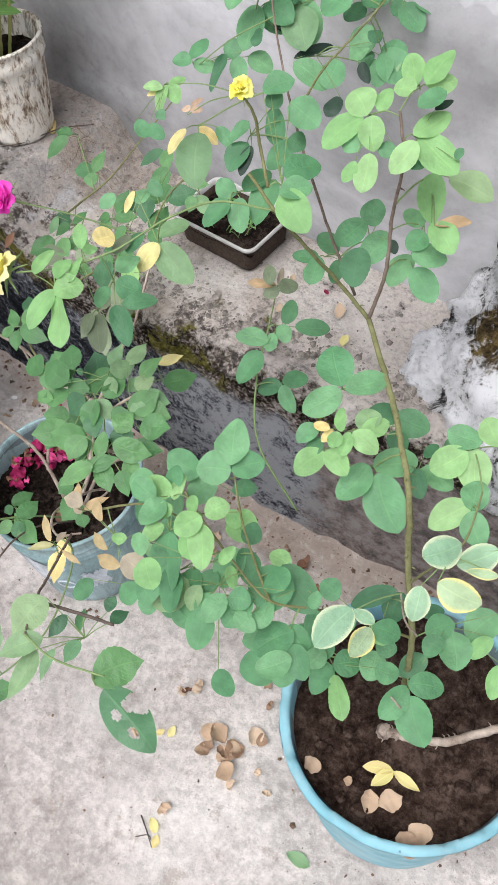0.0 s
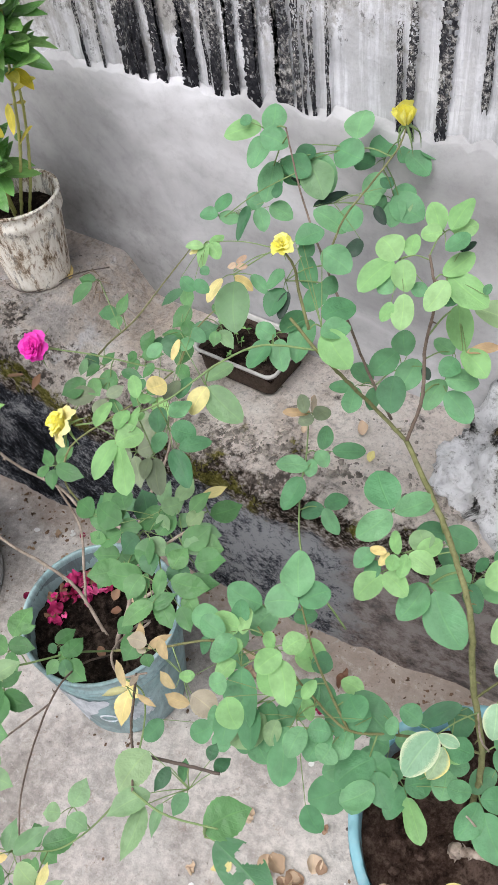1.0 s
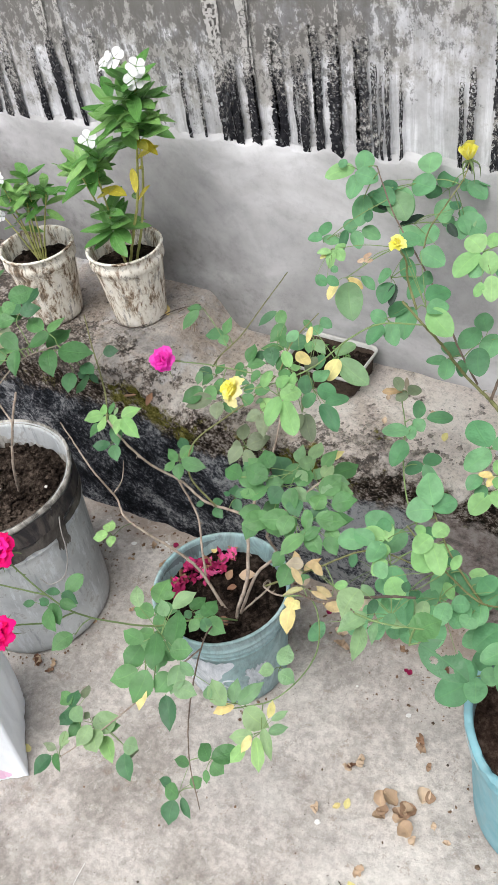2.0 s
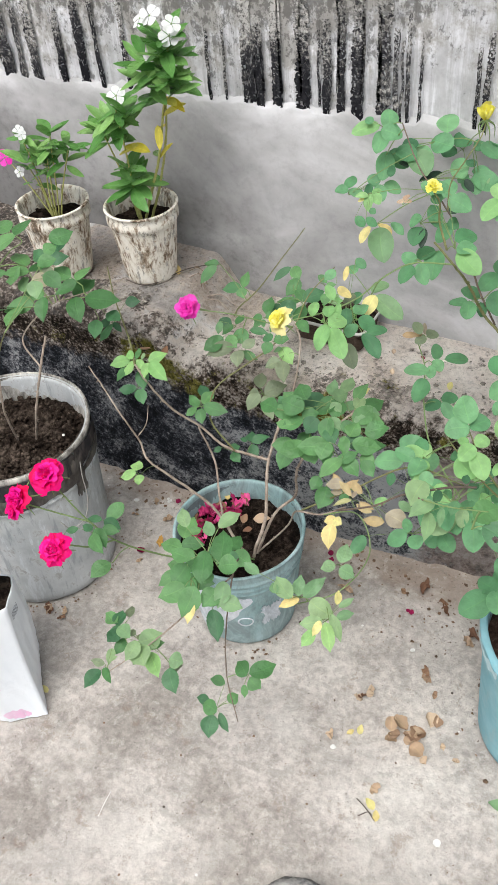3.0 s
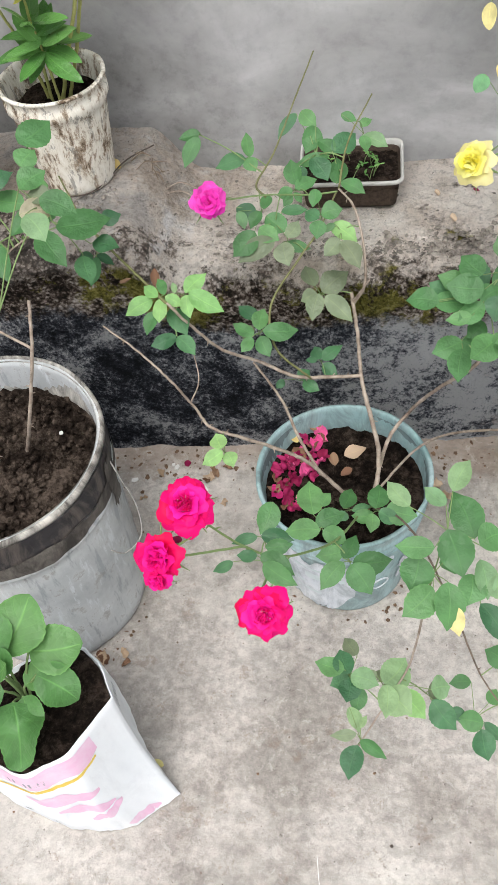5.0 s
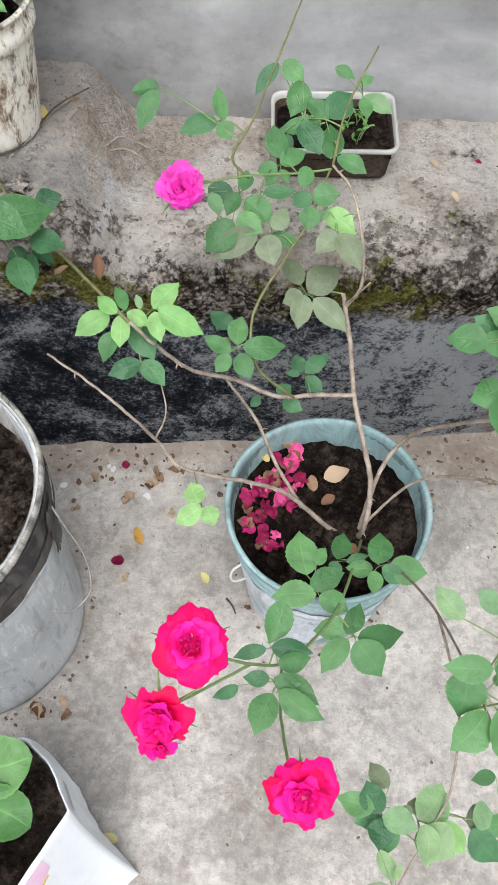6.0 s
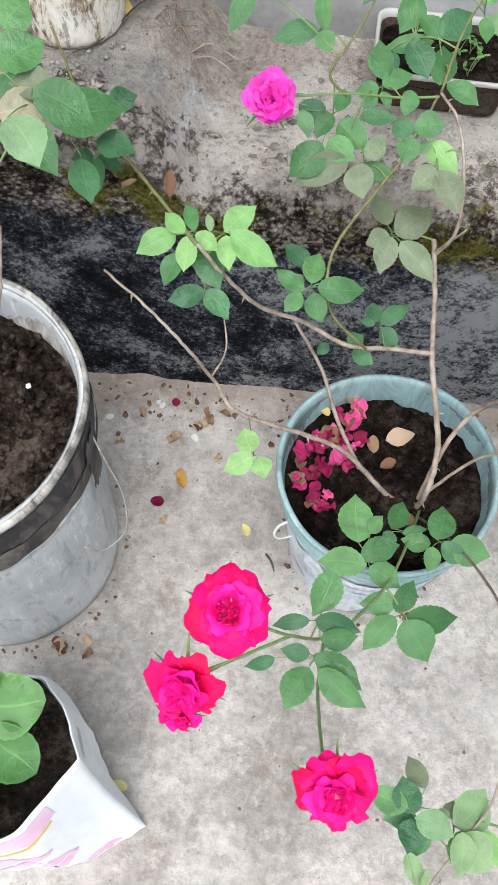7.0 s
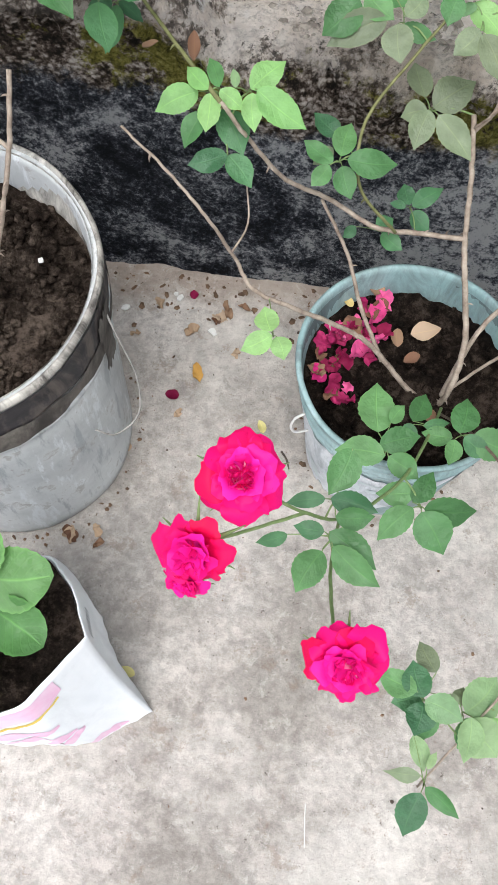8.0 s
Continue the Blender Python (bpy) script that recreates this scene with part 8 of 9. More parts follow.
for at, axis, size in (((-0.462, 0.29, 0.995), (0.2, -0.7, 0.6), 0.021), ((-0.333, 0.32, 1.112), (0.3, -0.7, 0.6), 0.022), ((-0.322, 0.318, 1.135), (0.5, -0.5, 0.7), 0.019), ((-0.372, 0.32, 1.145), (-0.1, -0.6, 0.8), 0.024), ((-0.392, 0.315, 1.14), (-0.4, -0.6, 0.7), 0.021)):
    star_flower(peri, at, axis, size, WHITEPETAL)

peri_b = bush(thing("periwinkle", (0, 0, 0), "small bushy periwinkle with white flowers in a cream bucket", "plant", "periwinkles"))
peri_b["set"] = OVAL
for tip, seed in (((-0.668, 0.265, 0.862), 31), ((-0.720, 0.255, 0.885), 32), ((-0.610, 0.275, 0.868), 33), ((-0.730, 0.26, 0.815), 34), ((-0.64, 0.26, 0.90), 35), ((-0.69, 0.28, 0.83), 36)):
    cane(peri_b, [(-0.692 + 0.2 * (tip[0] + 0.692), 0.268, 0.685), (-0.692 + 0.5 * (tip[0] + 0.692), 0.266, 0.76), tip], 0.0024, 0.0014, PERISTEM, name="stem")
    whorl(peri_b, tip, 8, 0.045, seed)
    whorl(peri_b, (tip[0] * 0.8 - 0.692 * 0.2, tip[1], tip[2] - 0.035), 5, 0.045, seed + 9)
for at, axis, size in (((-0.716, 0.245, 0.905), (0.2, -0.7, 0.6), 0.014), ((-0.705, 0.24, 0.90), (0.5, -0.6, 0.6), 0.012), ((-0.735, 0.235, 0.812), (0.2, -0.8, 0.5), 0.013)):
    star_flower(peri_b, at, axis, size, WHITEPETAL)
star_flower(peri_b, (-0.806, 0.268, 0.820), (0.4, -0.8, 0.4), 0.020, PINKPETAL)
cane(peri_b, [(-0.70, 0.268, 0.69), (-0.76, 0.27, 0.77), (-0.804, 0.272, 0.815)], 0.002, 0.0012, PERISTEM, name="stem")

# ---- seedlings in the tray ----
seedling = bush(thing("seedling", (0, 0, 0), "tiny green seedlings sprouting in the tray's soil", "plant"))
seedling["set"] = OVAL
rng = random.Random(5)
for k in range(16):
    x, y = -0.022 + rng.uniform(-0.03, 0.05), 0.402 + rng.uniform(-0.035, 0.035)
    h = rng.uniform(0.008, 0.022)
    tip = (x + rng.uniform(-0.012, 0.012), y + rng.uniform(-0.012, 0.012), 0.497 + h)
    cane(seedling, [(x, y, 0.492), (0.5 * (x + tip[0]), 0.5 * (y + tip[1]), 0.496 + 0.6 * h), tip], 0.0008, 0.0005, STALK, name="stem")
    for j in range(3):
        a = rng.uniform(0, 6.28)
        single(seedling, PERI[j], tip, (math.cos(a), math.sin(a), 0.3), rng.uniform(0.007, 0.012))


# ---- white sack with a broad-leaved seedling ----
def ring_through(points, soften=3):
    """A closed ring of twelve points to a side, its corners eased but for the first."""
    p = [Vector(q) for q in points]
    out = [p[i].lerp(p[(i + 1) % len(p)], k / 12) for i in range(len(p)) for k in range(12)]
    for _ in range(soften):
        out = [q if k == 0 else (out[k - 1] + 2 * q + out[(k + 1) % len(out)]) / 4 for k, q in enumerate(out)]
    return out


SACK_FOOT = ring_through([(-0.274, -0.534, 0), (-0.349, -0.594, 0), (-0.43, -0.599, 0), (-0.522, -0.572, 0), (-0.572, -0.47, 0), (-0.50, -0.385, 0), (-0.42, -0.395, 0), (-0.347, -0.468, 0)])
SACK_MOUTH = ring_through([(-0.323, -0.491, 0.302), (-0.372, -0.573, 0.297), (-0.43, -0.600, 0.290), (-0.525, -0.565, 0.275), (-0.556, -0.48, 0.250), (-0.48, -0.415, 0.240), (-0.392, -0.406, 0.272), (-0.353, -0.440, 0.297)])


def sack_at(u, v, off=0.0):
    """The sack's skin at u round it (0 to 96) and v up it (0 to 1)."""
    k = int(u) % 96
    w = u - int(u)
    f = SACK_FOOT[k].lerp(SACK_FOOT[(k + 1) % 96], w)
    m = SACK_MOUTH[k].lerp(SACK_MOUTH[(k + 1) % 96], w)
    p = f.lerp(m, v)
    out = (p - Vector((-0.45, -0.49, p.z))).normalized()
    pull = min(1.0, min(u % 96, 96 - u % 96) / 14)
    bulge = 0.010 * math.sin(math.pi * v) * pull - 0.010 * math.sin(math.pi * v) * (1 - pull)
    crease = 0.005 * noise.fractal((u * 0.20, v * 2.0, 2), 0.7, 2.2, 4) + 0.004 * noise.noise((u * 0.5 - v * 5, v * 1.5, 4))
    return p + out * (bulge + crease * (0.4 + 0.6 * pull) * (1 - 0.75 * v) + off) + Vector((0, 0, 0.004 if v == 0 else 0))


def sack_skin():
    bm = bmesh.new()
    mid = Vector((-0.45, -0.50, 0))
    rows = [[bm.verts.new(sack_at(k, j / 24)) for k in range(96)] for j in range(25)]
    rows.append([bm.verts.new(v.co + Vector((0, 0, 0.002)) + (mid + Vector((0, 0, v.co.z)) - v.co).normalized() * 0.002) for v in rows[-1]])
    rows.append([bm.verts.new(v.co + Vector((0, 0, -0.06)) + (mid + Vector((0, 0, v.co.z)) - v.co).normalized() * 0.006) for v in rows[-1]])
    for a, b in zip(rows, rows[1:]):
        for i in range(96):
            bm.faces.new((a[i], a[(i + 1) % 96], b[(i + 1) % 96], b[i]))
    return bm


def sack_print(u0, u1, v0, v1, seed, skew=0.0, waist=0.0, n=22, m=6):
    bm = bmesh.new()
    rows = []
    for j in range(m + 1):
        row = []
        for i in range(n + 1):
            s, t = i / n, j / m
            half = 1 - waist * abs(2 * s - 1) ** 2
            v = 0.5 * (v0 + v1) + (t - 0.5) * (v1 - v0) * half * (1 + 0.5 * noise.noise((s * 5, seed, t))) + skew * (s - 0.5)
            row.append(bm.verts.new(sack_at((u0 + (u1 - u0) * s) % 96, min(0.99, max(0.02, v)), 0.0007)))
        rows.append(row)
    for a, b in zip(rows, rows[1:]):
        for i in range(n):
            bm.faces.new((a[i], a[i + 1], b[i + 1], b[i]))
    return bm


sack = thing("grow_sack", (0, 0, 0), "white plastic sack with pink print, filled with black soil", "sack")
part("bag", sack_skin(), SACK, sack)
part("print_stroke", sack_print(7, 36, 0.83, 0.985, 1, 0.0, 0.25), SACKPINK, sack, "pale pink printed edge")
part("print_stroke", sack_print(8, 36, 0.775, 0.805, 2, -0.06, 0.5), SACKYEL, sack, "yellow printed curve")
part("print_stroke", sack_print(11, 27, 0.58, 0.70, 3, 0.06, 0.8), SACKPINK, sack, "pink printed brush stroke")
part("print_stroke", sack_print(10, 22, 0.42, 0.52, 4, 0.10, 0.8), SACKPINK, sack, "pink printed brush stroke")
part("print_stroke", sack_print(9, 17, 0.29, 0.39, 7, -0.08, 0.8), SACKPINK, sack, "pink printed brush stroke")
part("print_stroke", sack_print(4, 11, 0.03, 0.13, 5, 0.05, 0.8), SACKPINK, sack, "pink printed stroke")
for k in range(9):
    part("letter_bar", sack_print(20 + 1.1 * k, 20.5 + 1.1 * k, 0.86, 0.90, 6, 0, 0, 2, 2), SACKGREY, sack)
for u, v in ((24, 0.30), (29, 0.36)):
    part("print_dot", sack_print(u, u + 1.6, v, v + 0.04, 6, 0, 0.9, 4, 2), SACKGREY, sack)
for k in range(8):
    part("letter_bar", sack_print(87 + 0.8 * k, 87.35 + 0.8 * k, 0.84, 0.90, 6, 0, 0, 2, 2), SACKGREY, sack)
bm = bmesh.new()
mid = Vector((-0.45, -0.50, 0.276))
rim = []
for p in SACK_MOUTH:
    q = Vector((p.x, p.y, p.z - (0.012 if p.y < -0.43 else 0.002)))
    rim.append(bm.verts.new(q + (mid - q).normalized() * 0.005))
ring = rim
for j in range(1, 15):
    t = j / 15
    nxt = []
    for v in rim:
        q = v.co.lerp(mid, t)
        nxt.append(bm.verts.new((q.x, q.y, q.z + 0.008 * t + 0.008 * noise.fractal((q.x * 30, q.y * 30, 1), 0.8, 2.1, 4))))
    for i in range(96):
        bm.faces.new((ring[i], ring[(i + 1) % 96], nxt[(i + 1) % 96], nxt[i]))
    ring = nxt
bm.faces.new(ring)
part("soil", bm, SOIL_DARK, sack, "black moist soil")

sprout = bush(thing("leafy_seedling", (0, 0, 0), "young broad-leaved plant with rounded pale green leaves in the sack", "plant"))
sprout["set"] = OVAL
for at, az, el, size in (((-0.476, -0.392, 0.322), 70, 25, 0.085), ((-0.425, -0.408, 0.295), 10, 5, 0.072), ((-0.420, -0.452, 0.268), -25, 0, 0.070), ((-0.470, -0.510, 0.238), -75, -18, 0.088), ((-0.458, -0.476, 0.240), -50, -10, 0.045), ((-0.452, -0.430, 0.255), 40, 10, 0.050), ((-0.510, -0.415, 0.325), 130, 20, 0.075), ((-0.520, -0.475, 0.275), 200, 5, 0.070), ((-0.485, -0.440, 0.315), 100, 55, 0.042), ((-0.492, -0.455, 0.310), 250, 50, 0.040), ((-0.478, -0.450, 0.318), 0, 60, 0.036)):
    h = Vector((math.cos(radians(az)) * math.cos(radians(el)), math.sin(radians(az)) * math.cos(radians(el)), math.sin(radians(el))))
    base = Vector(at) + Vector((0.036, -0.049, 0.09)) - h * size * 0.5
    cane(sprout, [(-0.446, -0.497, 0.268), Vector((-0.446, -0.497, 0.305)).lerp(base, 0.45), base], 0.0022, 0.0015, STALK, name="stalk")
    single(sprout, CABBAGE[int(az) % 4], base, h, size)


# ---- fallen leaves, petals and scraps ----
def curled_leaf(at, az, size, mat, label, ratio=0.62, curl=0.5, seed=0, roll=0.0, category="fallen leaf", group="fallen leaves", name="fallen_leaf", crumple=0.0):
    bm = leaflet_mesh(ratio, 0.85 if not crumple else 0.95, 0.7 * curl, -0.35 * curl, 0.3, seed, 12, 0.02 + 0.06 * crumple, 0.72 - 0.3 * crumple)
    low = 0.0
    rot = Matrix.Rotation(roll, 3, "Y")
    for v in bm.verts:
        if crumple:
            x, y, z = v.co
            v.co += crumple * Vector((noise.noise((x * 3 + seed, y * 3, 1)), noise.noise((x * 3, y * 3 + seed, 4)), 1.6 * noise.noise((x * 4, y * 4, seed))))
        v.co = rot @ (v.co * size)
        low = min(low, v.co.z)
    ob = part(name, bm, mat)
    ob.matrix_world = pose(at[0], at[1], at[2] - low * 0.9, 0, 0, az)
    return tagged(ob, label, category, group)


for x, y, az, s, curl, roll in ((0.402, -0.248, 20, 0.036, 0.8, 0.1), (0.408, -0.240, 200, 0.032, 0.6, 0.5), (0.430, -0.230, 80, 0.042, 0.9, 0.2), (0.436, -0.238, 290, 0.036, 0.7, -0.4), (0.462, -0.215, 150, 0.044, 0.6, 0.0), (0.470, -0.205, 30, 0.036, 0.8, 0.4), (0.446, -0.258, 250, 0.042, 0.8, 0.3), (0.440, -0.262, 340, 0.038, 0.5, -0.3), (0.455, -0.246, 100, 0.034, 0.9, 0.6), (0.480, -0.199, 10, 0.026, 1.0, 0.1), (0.478, -0.268, 220, 0.024, 0.7, 0.5), (0.418, -0.258, 130, 0.030, 0.7, 0.2)):
    curled_leaf((x - 0.010, y + 0.006, 0.001 + 0.003 * abs(roll)), az, 0.84 * s, DRYLEAF, "curled dry tan leaf in a small heap on the floor", 0.92, 1.1 * curl, int(x * 1000) + az, roll, crumple=0.10)
for x, y, az, s in ((0.325, -0.191, 20, 0.024), (0.424, -0.103, 70, 0.020), (0.445, -0.135, 10, 0.016), (0.409, -0.38, 0, 0.022), (0.311, -0.2, 100, 0.018), (0.291, -0.314, 30, 0.022), (0.477, 0.02, 60, 0.028), (0.145, 0.051, 250, 0.034), (0.160, 0.075, 100, 0.026), (-0.395, -0.173, 40, 0.018), (-0.405, -0.311, 30, 0.018), (-0.444, -0.33, 10, 0.024), (-0.355, 0.041, 300, 0.022), (-0.292, 0.077, 80, 0.024), (-0.331, -0.09, 150, 0.016), (0.50, -0.235, 30, 0.014), (0.535, -0.24, 120, 0.014), (-0.40, 0.08, 40, 0.02), (-0.27, 0.03, 200, 0.018), (-0.425, 0.03, 120, 0.016)):
    curled_leaf((x, y, 0.002), az, s * 1.15, DRYLEAF, "single dry brown leaf on the concrete floor", 0.6, 0.6, int(abs(x) * 2000), crumple=0.25)
for x, y, az, s in ((0.336, -0.277, 10, 0.022), (0.423, -0.405, 60, 0.026), (0.434, -0.425, 20, 0.022), (-0.309, -0.492, 80, 0.024), (-0.2, -0.105, 30, 0.022), (0.322, -0.272, 150, 0.018)):
    curled_leaf((x, y, 0.002), az, s, YELLOW, "yellowed fallen leaf on the concrete floor", 0.6, 0.35, int(abs(x) * 3000))
curled_leaf((-0.313, -0.040, 0.002), 25, 0.032, AMBER, "amber withered leaf on the concrete floor", 0.55, 0.8, 41, crumple=0.12)
curled_leaf((0.650, -0.288, 0.002), 100, 0.042, PALE, "fallen pale green leaf beside the blue bucket", 0.5, 0.3, 5)
for x, y, az, s in ((-0.353, 0.108, 20, 0.016), (-0.341, -0.066, 100, 0.022), (0.087, 0.122, 30, 0.016), (0.10, 0.11, 90, 0.014), (0.324, 0.044, 10, 0.014), (0.318, 0.05, 70, 0.010)):
    curled_leaf((x, y, 0.002), az, s, DEEPPETAL, "fallen crimson rose petal on the floor", 0.9, 0.5, int(abs(x) * 1500), 0, "petal", "fallen petals", "fallen_petal")


def scrap(at, size, seed, mat, label, name="paper_scrap", category="scrap"):
    rng = random.Random(seed)
    bm = bmesh.new()
    n = 7
    lo = [bm.verts.new((size * rng.uniform(0.5, 1) * math.cos(6.283 * k / n), size * rng.uniform(0.5, 1) * math.sin(6.283 * k / n), 0)) for k in range(n)]
    hi = [bm.verts.new(v.co * 0.92 + Vector((0, 0, size * rng.uniform(0.12, 0.4)))) for v in lo]
    bm.faces.new(lo[::-1])
    bm.faces.new(hi)
    for k in range(n):
        bm.faces.new((lo[k], lo[(k + 1) % n], hi[(k + 1) % n], hi[k]))
    ob = part(name, bm, mat, None, "", False)
    ob.matrix_world = pose(*at, 0, 0, rng.uniform(0, 360))
    return tagged(ob, label, category, "floor scraps")


for x, y, s in ((-0.377, 0.106, 0.008), (-0.313, 0.054, 0.011), (-0.46, 0.071, 0.009), (0.549, -0.408, 0.010), (0.361, -0.042, 0.007), (0.023, -0.811, 0.010), (-0.385, 0.112, 0.006), (0.30, -0.325, 0.007)):
    scrap((x, y, 0.0025), s, int(abs(x) * 900), CHALK, "small white scrap on the concrete floor")
scrap((-0.467, -0.100, 0.381), 0.0055, 3, CHALK, "small white chip lying on the drum's soil", "chip", "chip")
rng = random.Random(77)
for k in range(46):
    x, y = rng.uniform(-0.6, 0.85), rng.uniform(-0.75, 0.12)
    if all(math.hypot(x - a, y - b) > r for a, b, r in ((-0.024, -0.095, 0.13), (0.675, -0.088, 0.16), (-0.56, -0.168, 0.19), (-0.44, -0.47, 0.2))):
        scrap((x, y, 0.001), rng.uniform(0.0018, 0.0042), k, rng.choice((DARKSTEM, WOOD, CHALK)), "tiny crumb of grit on the concrete floor", "grit_crumb", "grit")


def twig(points, r, label, mat=DARKSTEM):
    bm = tube(bmesh.new(), spline(points, 6), r, r * 0.6, 6, 0.15, 4)
    return tagged(part("twig", bm, mat), label, "twig", "twigs")


twig([(-0.053, -0.608, 0.003), (-0.050, -0.632, 0.004), (-0.046, -0.660, 0.003)], 0.0009, "thin pale twig on the concrete floor", CHALK)
twig([(0.385, -0.40, 0.003), (0.41, -0.412, 0.006), (0.432, -0.425, 0.003)], 0.0012, "thin dry twig on the concrete floor")
twig([(0.40, -0.43, 0.003), (0.415, -0.415, 0.005), (0.425, -0.418, 0.003)], 0.001, "thin dry twig on the concrete floor")
twig([(-0.168, -0.130, 0.003), (-0.158, -0.142, 0.004), (-0.152, -0.156, 0.003)], 0.0022, "short dry twig beside the teal bucket")
twig([(-0.345, 0.355, 0.503), (-0.325, 0.385, 0.494), (-0.285, 0.385, 0.472)], 0.0016, "curved dry twig on the ledge", WOOD)
twig([(-0.340, 0.345, 0.502), (-0.320, 0.362, 0.492), (-0.290, 0.360, 0.474)], 0.0014, "curved dry twig on the ledge", WOOD)
for x, y, z, az, s, mat, lab in ((0.245, 0.345, 0.458, 30, 0.03, DRYLEAF, "curled dry leaf on the ledge"), (0.285, 0.30, 0.458, 10, 0.022, YELLOW, "yellowed leaf on the ledge"), (0.20, 0.38, 0.458, 70, 0.012, OLDPETAL, "red petal on the ledge"), (0.155, 0.30, 0.458, 20, 0.018, DRYLEAF, "dry leaf on the ledge"), (0.13, 0.37, 0.458, 20, 0.016, DRYLEAF, "dry leaf on the ledge")):
    curled_leaf((x, y, z + 0.003), az, s, mat, lab, 0.6, 0.6, int(x * 999))

curled_leaf((-0.419, 0.352, 0.549), 40, 0.040, YELLOW, "yellowed leaf on the ledge beside the cream bucket", 0.45, 0.4, 31)
curled_leaf((-0.398, 0.346, 0.540), 310, 0.018, YELLOW, "yellowed leaf scrap on the ledge", 0.8, 0.4, 32)
curled_leaf((-0.332, 0.128, 0.478), 10, 0.032, BROWNLEAF, "dark red withered leaf on the ledge's lip", 0.45, 1.2, 33)
curled_leaf((-0.378, 0.150, 0.478), 160, 0.030, BROWNLEAF, "dark red withered leaf on the ledge's lip", 0.40, 1.4, 34)
twig([(-0.369, 0.415, 0.552), (-0.41, 0.366, 0.556), (-0.444, 0.293, 0.554), (-0.479, 0.272, 0.553), (-0.521, 0.275, 0.556)], 0.0013, "thin dark vine lying round the cream bucket's foot")
rng = random.Random(41)
for k in range(9):
    x, y, a = -0.371 + rng.uniform(-0.02, 0.02), 0.372 + rng.uniform(-0.018, 0.018), rng.uniform(0, 3.14)
    z = ledge_top_z(x) + 0.006
    twig([(x - 0.018 * math.cos(a), y - 0.018 * math.sin(a), z), (x, y + rng.uniform(-0.008, 0.008), z + 0.006), (x + 0.018 * math.cos(a), y + 0.018 * math.sin(a), z)], 0.0010, "short dry root in a tuft on the ledge", BROWNROOT)
for x, y, az, s, curl in ((0.330, 0.107, 10, 0.040, 1.2), (0.391, 0.108, 100, 0.022, 0.9), (0.483, 0.041, 60, 0.034, 1.0), (0.411, -0.095, 20, 0.026, 0.8), (0.317, -0.185, 140, 0.024, 0.9), (0.400, 0.075, 40, 0.028, 1.1), (0.300, 0.09, 70, 0.022, 1.0), (-0.288, 0.08, 30, 0.030, 1.2), (-0.436, -0.325, 50, 0.028, 1.1), (-0.401, -0.313, 160, 0.022, 1.0), (-0.315, 0.085, 200, 0.026, 1.3), (-0.26, 0.105, 90, 0.022, 1.1)):
    curled_leaf((x, y, 0.002), az, s, BROWNLEAF, "curled rust brown leaf on the floor by the ledge", 0.5, curl, int(abs(x) * 2500) + az, crumple=0.25)

# things lying on the blue bucket's soil
def on_blue_soil(x, y):
    return 0.289 + 0.006 * (1 - (math.hypot(x - 0.675, y + 0.088) / 0.158) ** 2) + 0.004


for az, s, ratio in ((122, 0.042, 0.42), (160, 0.038, 0.46), (-93, 0.042, 0.34)):
    curled_leaf((0.697, -0.156, on_blue_soil(0.697, -0.156)), az, s, YELLOW, "yellowed rose leaf lying on the blue bucket's soil", ratio, 0.45, int(s * 9000) + az)
for x, y, az, s, curl in ((0.700, -0.222, 30, 0.030, 0.7), (0.706, -0.205, 330, 0.034, 0.6), (0.722, -0.236, 60, 0.036, 0.4), (0.744, -0.214, 250, 0.036, 0.5), (0.752, -0.206, 300, 0.032, 0.6), (0.602, -0.222, 20, 0.024, 0.9), (0.618, -0.220, 80, 0.026, 0.7), (0.655, -0.197, 200, 0.014, 0.5)):
    if math.hypot(x - 0.675, y + 0.088) < 0.152:
        curled_leaf((x, y, on_blue_soil(x, y)), az, s, DRYLEAF, "round tan dry leaf lying on the blue bucket's soil", 0.85, curl, int(x * 3000), 0.2, crumple=0.14)
for x, y, s in ((0.780, -0.117, 0.010), (0.797, -0.094, 0.015), (0.687, -0.222, 0.012), (0.735, -0.045, 0.018), (0.62, -0.15, 0.008), (0.66, -0.225, 0.007)):
    bm = bmesh.new()
    bmesh.ops.create_icosphere(bm, subdivisions=3, radius=s)
    for v in bm.verts:
        v.co *= 1 + 0.35 * noise.fractal((v.co.x * 1.2 / s + x * 50, v.co.y * 1.2 / s, v.co.z * 1.2 / s), 0.8, 2.1, 4)
        v.co.z *= 0.5
    ob = part("soil_clod", bm, SOIL_BROWN)
    ob.matrix_world = pose(x, y, on_blue_soil(x, y) + 0.15 * s)
    tagged(ob, "rough brown clod on the blue bucket's soil", "clod", "clods in the blue bucket")
# fallen petals on the teal bucket's soil
rng = random.Random(12)
for k in range(34):
    a = radians(rng.uniform(105, 225))
    x, y = -0.030 + rng.uniform(0.070, 0.124) * math.cos(a), -0.095 + rng.uniform(0.045, 0.112) * math.sin(a)
    if math.hypot(x + 0.024, y + 0.095) < 0.124:
        curled_leaf((x, y, 0.239 + rng.uniform(0, 0.006)), rng.uniform(0, 360), rng.uniform(0.017, 0.031), rng.choice((OLDPETAL, OLDPETAL, BRIGHTPETAL, BRIGHTPETAL, OLDPETAL, BROWNLEAF)), "fallen rose petal on the teal bucket's soil", rng.uniform(0.55, 0.95), rng.uniform(0.6, 1.6), k, rng.uniform(-1.4, 1.4), "petal", "petals in the bucket", "fallen_petal", 0.22)
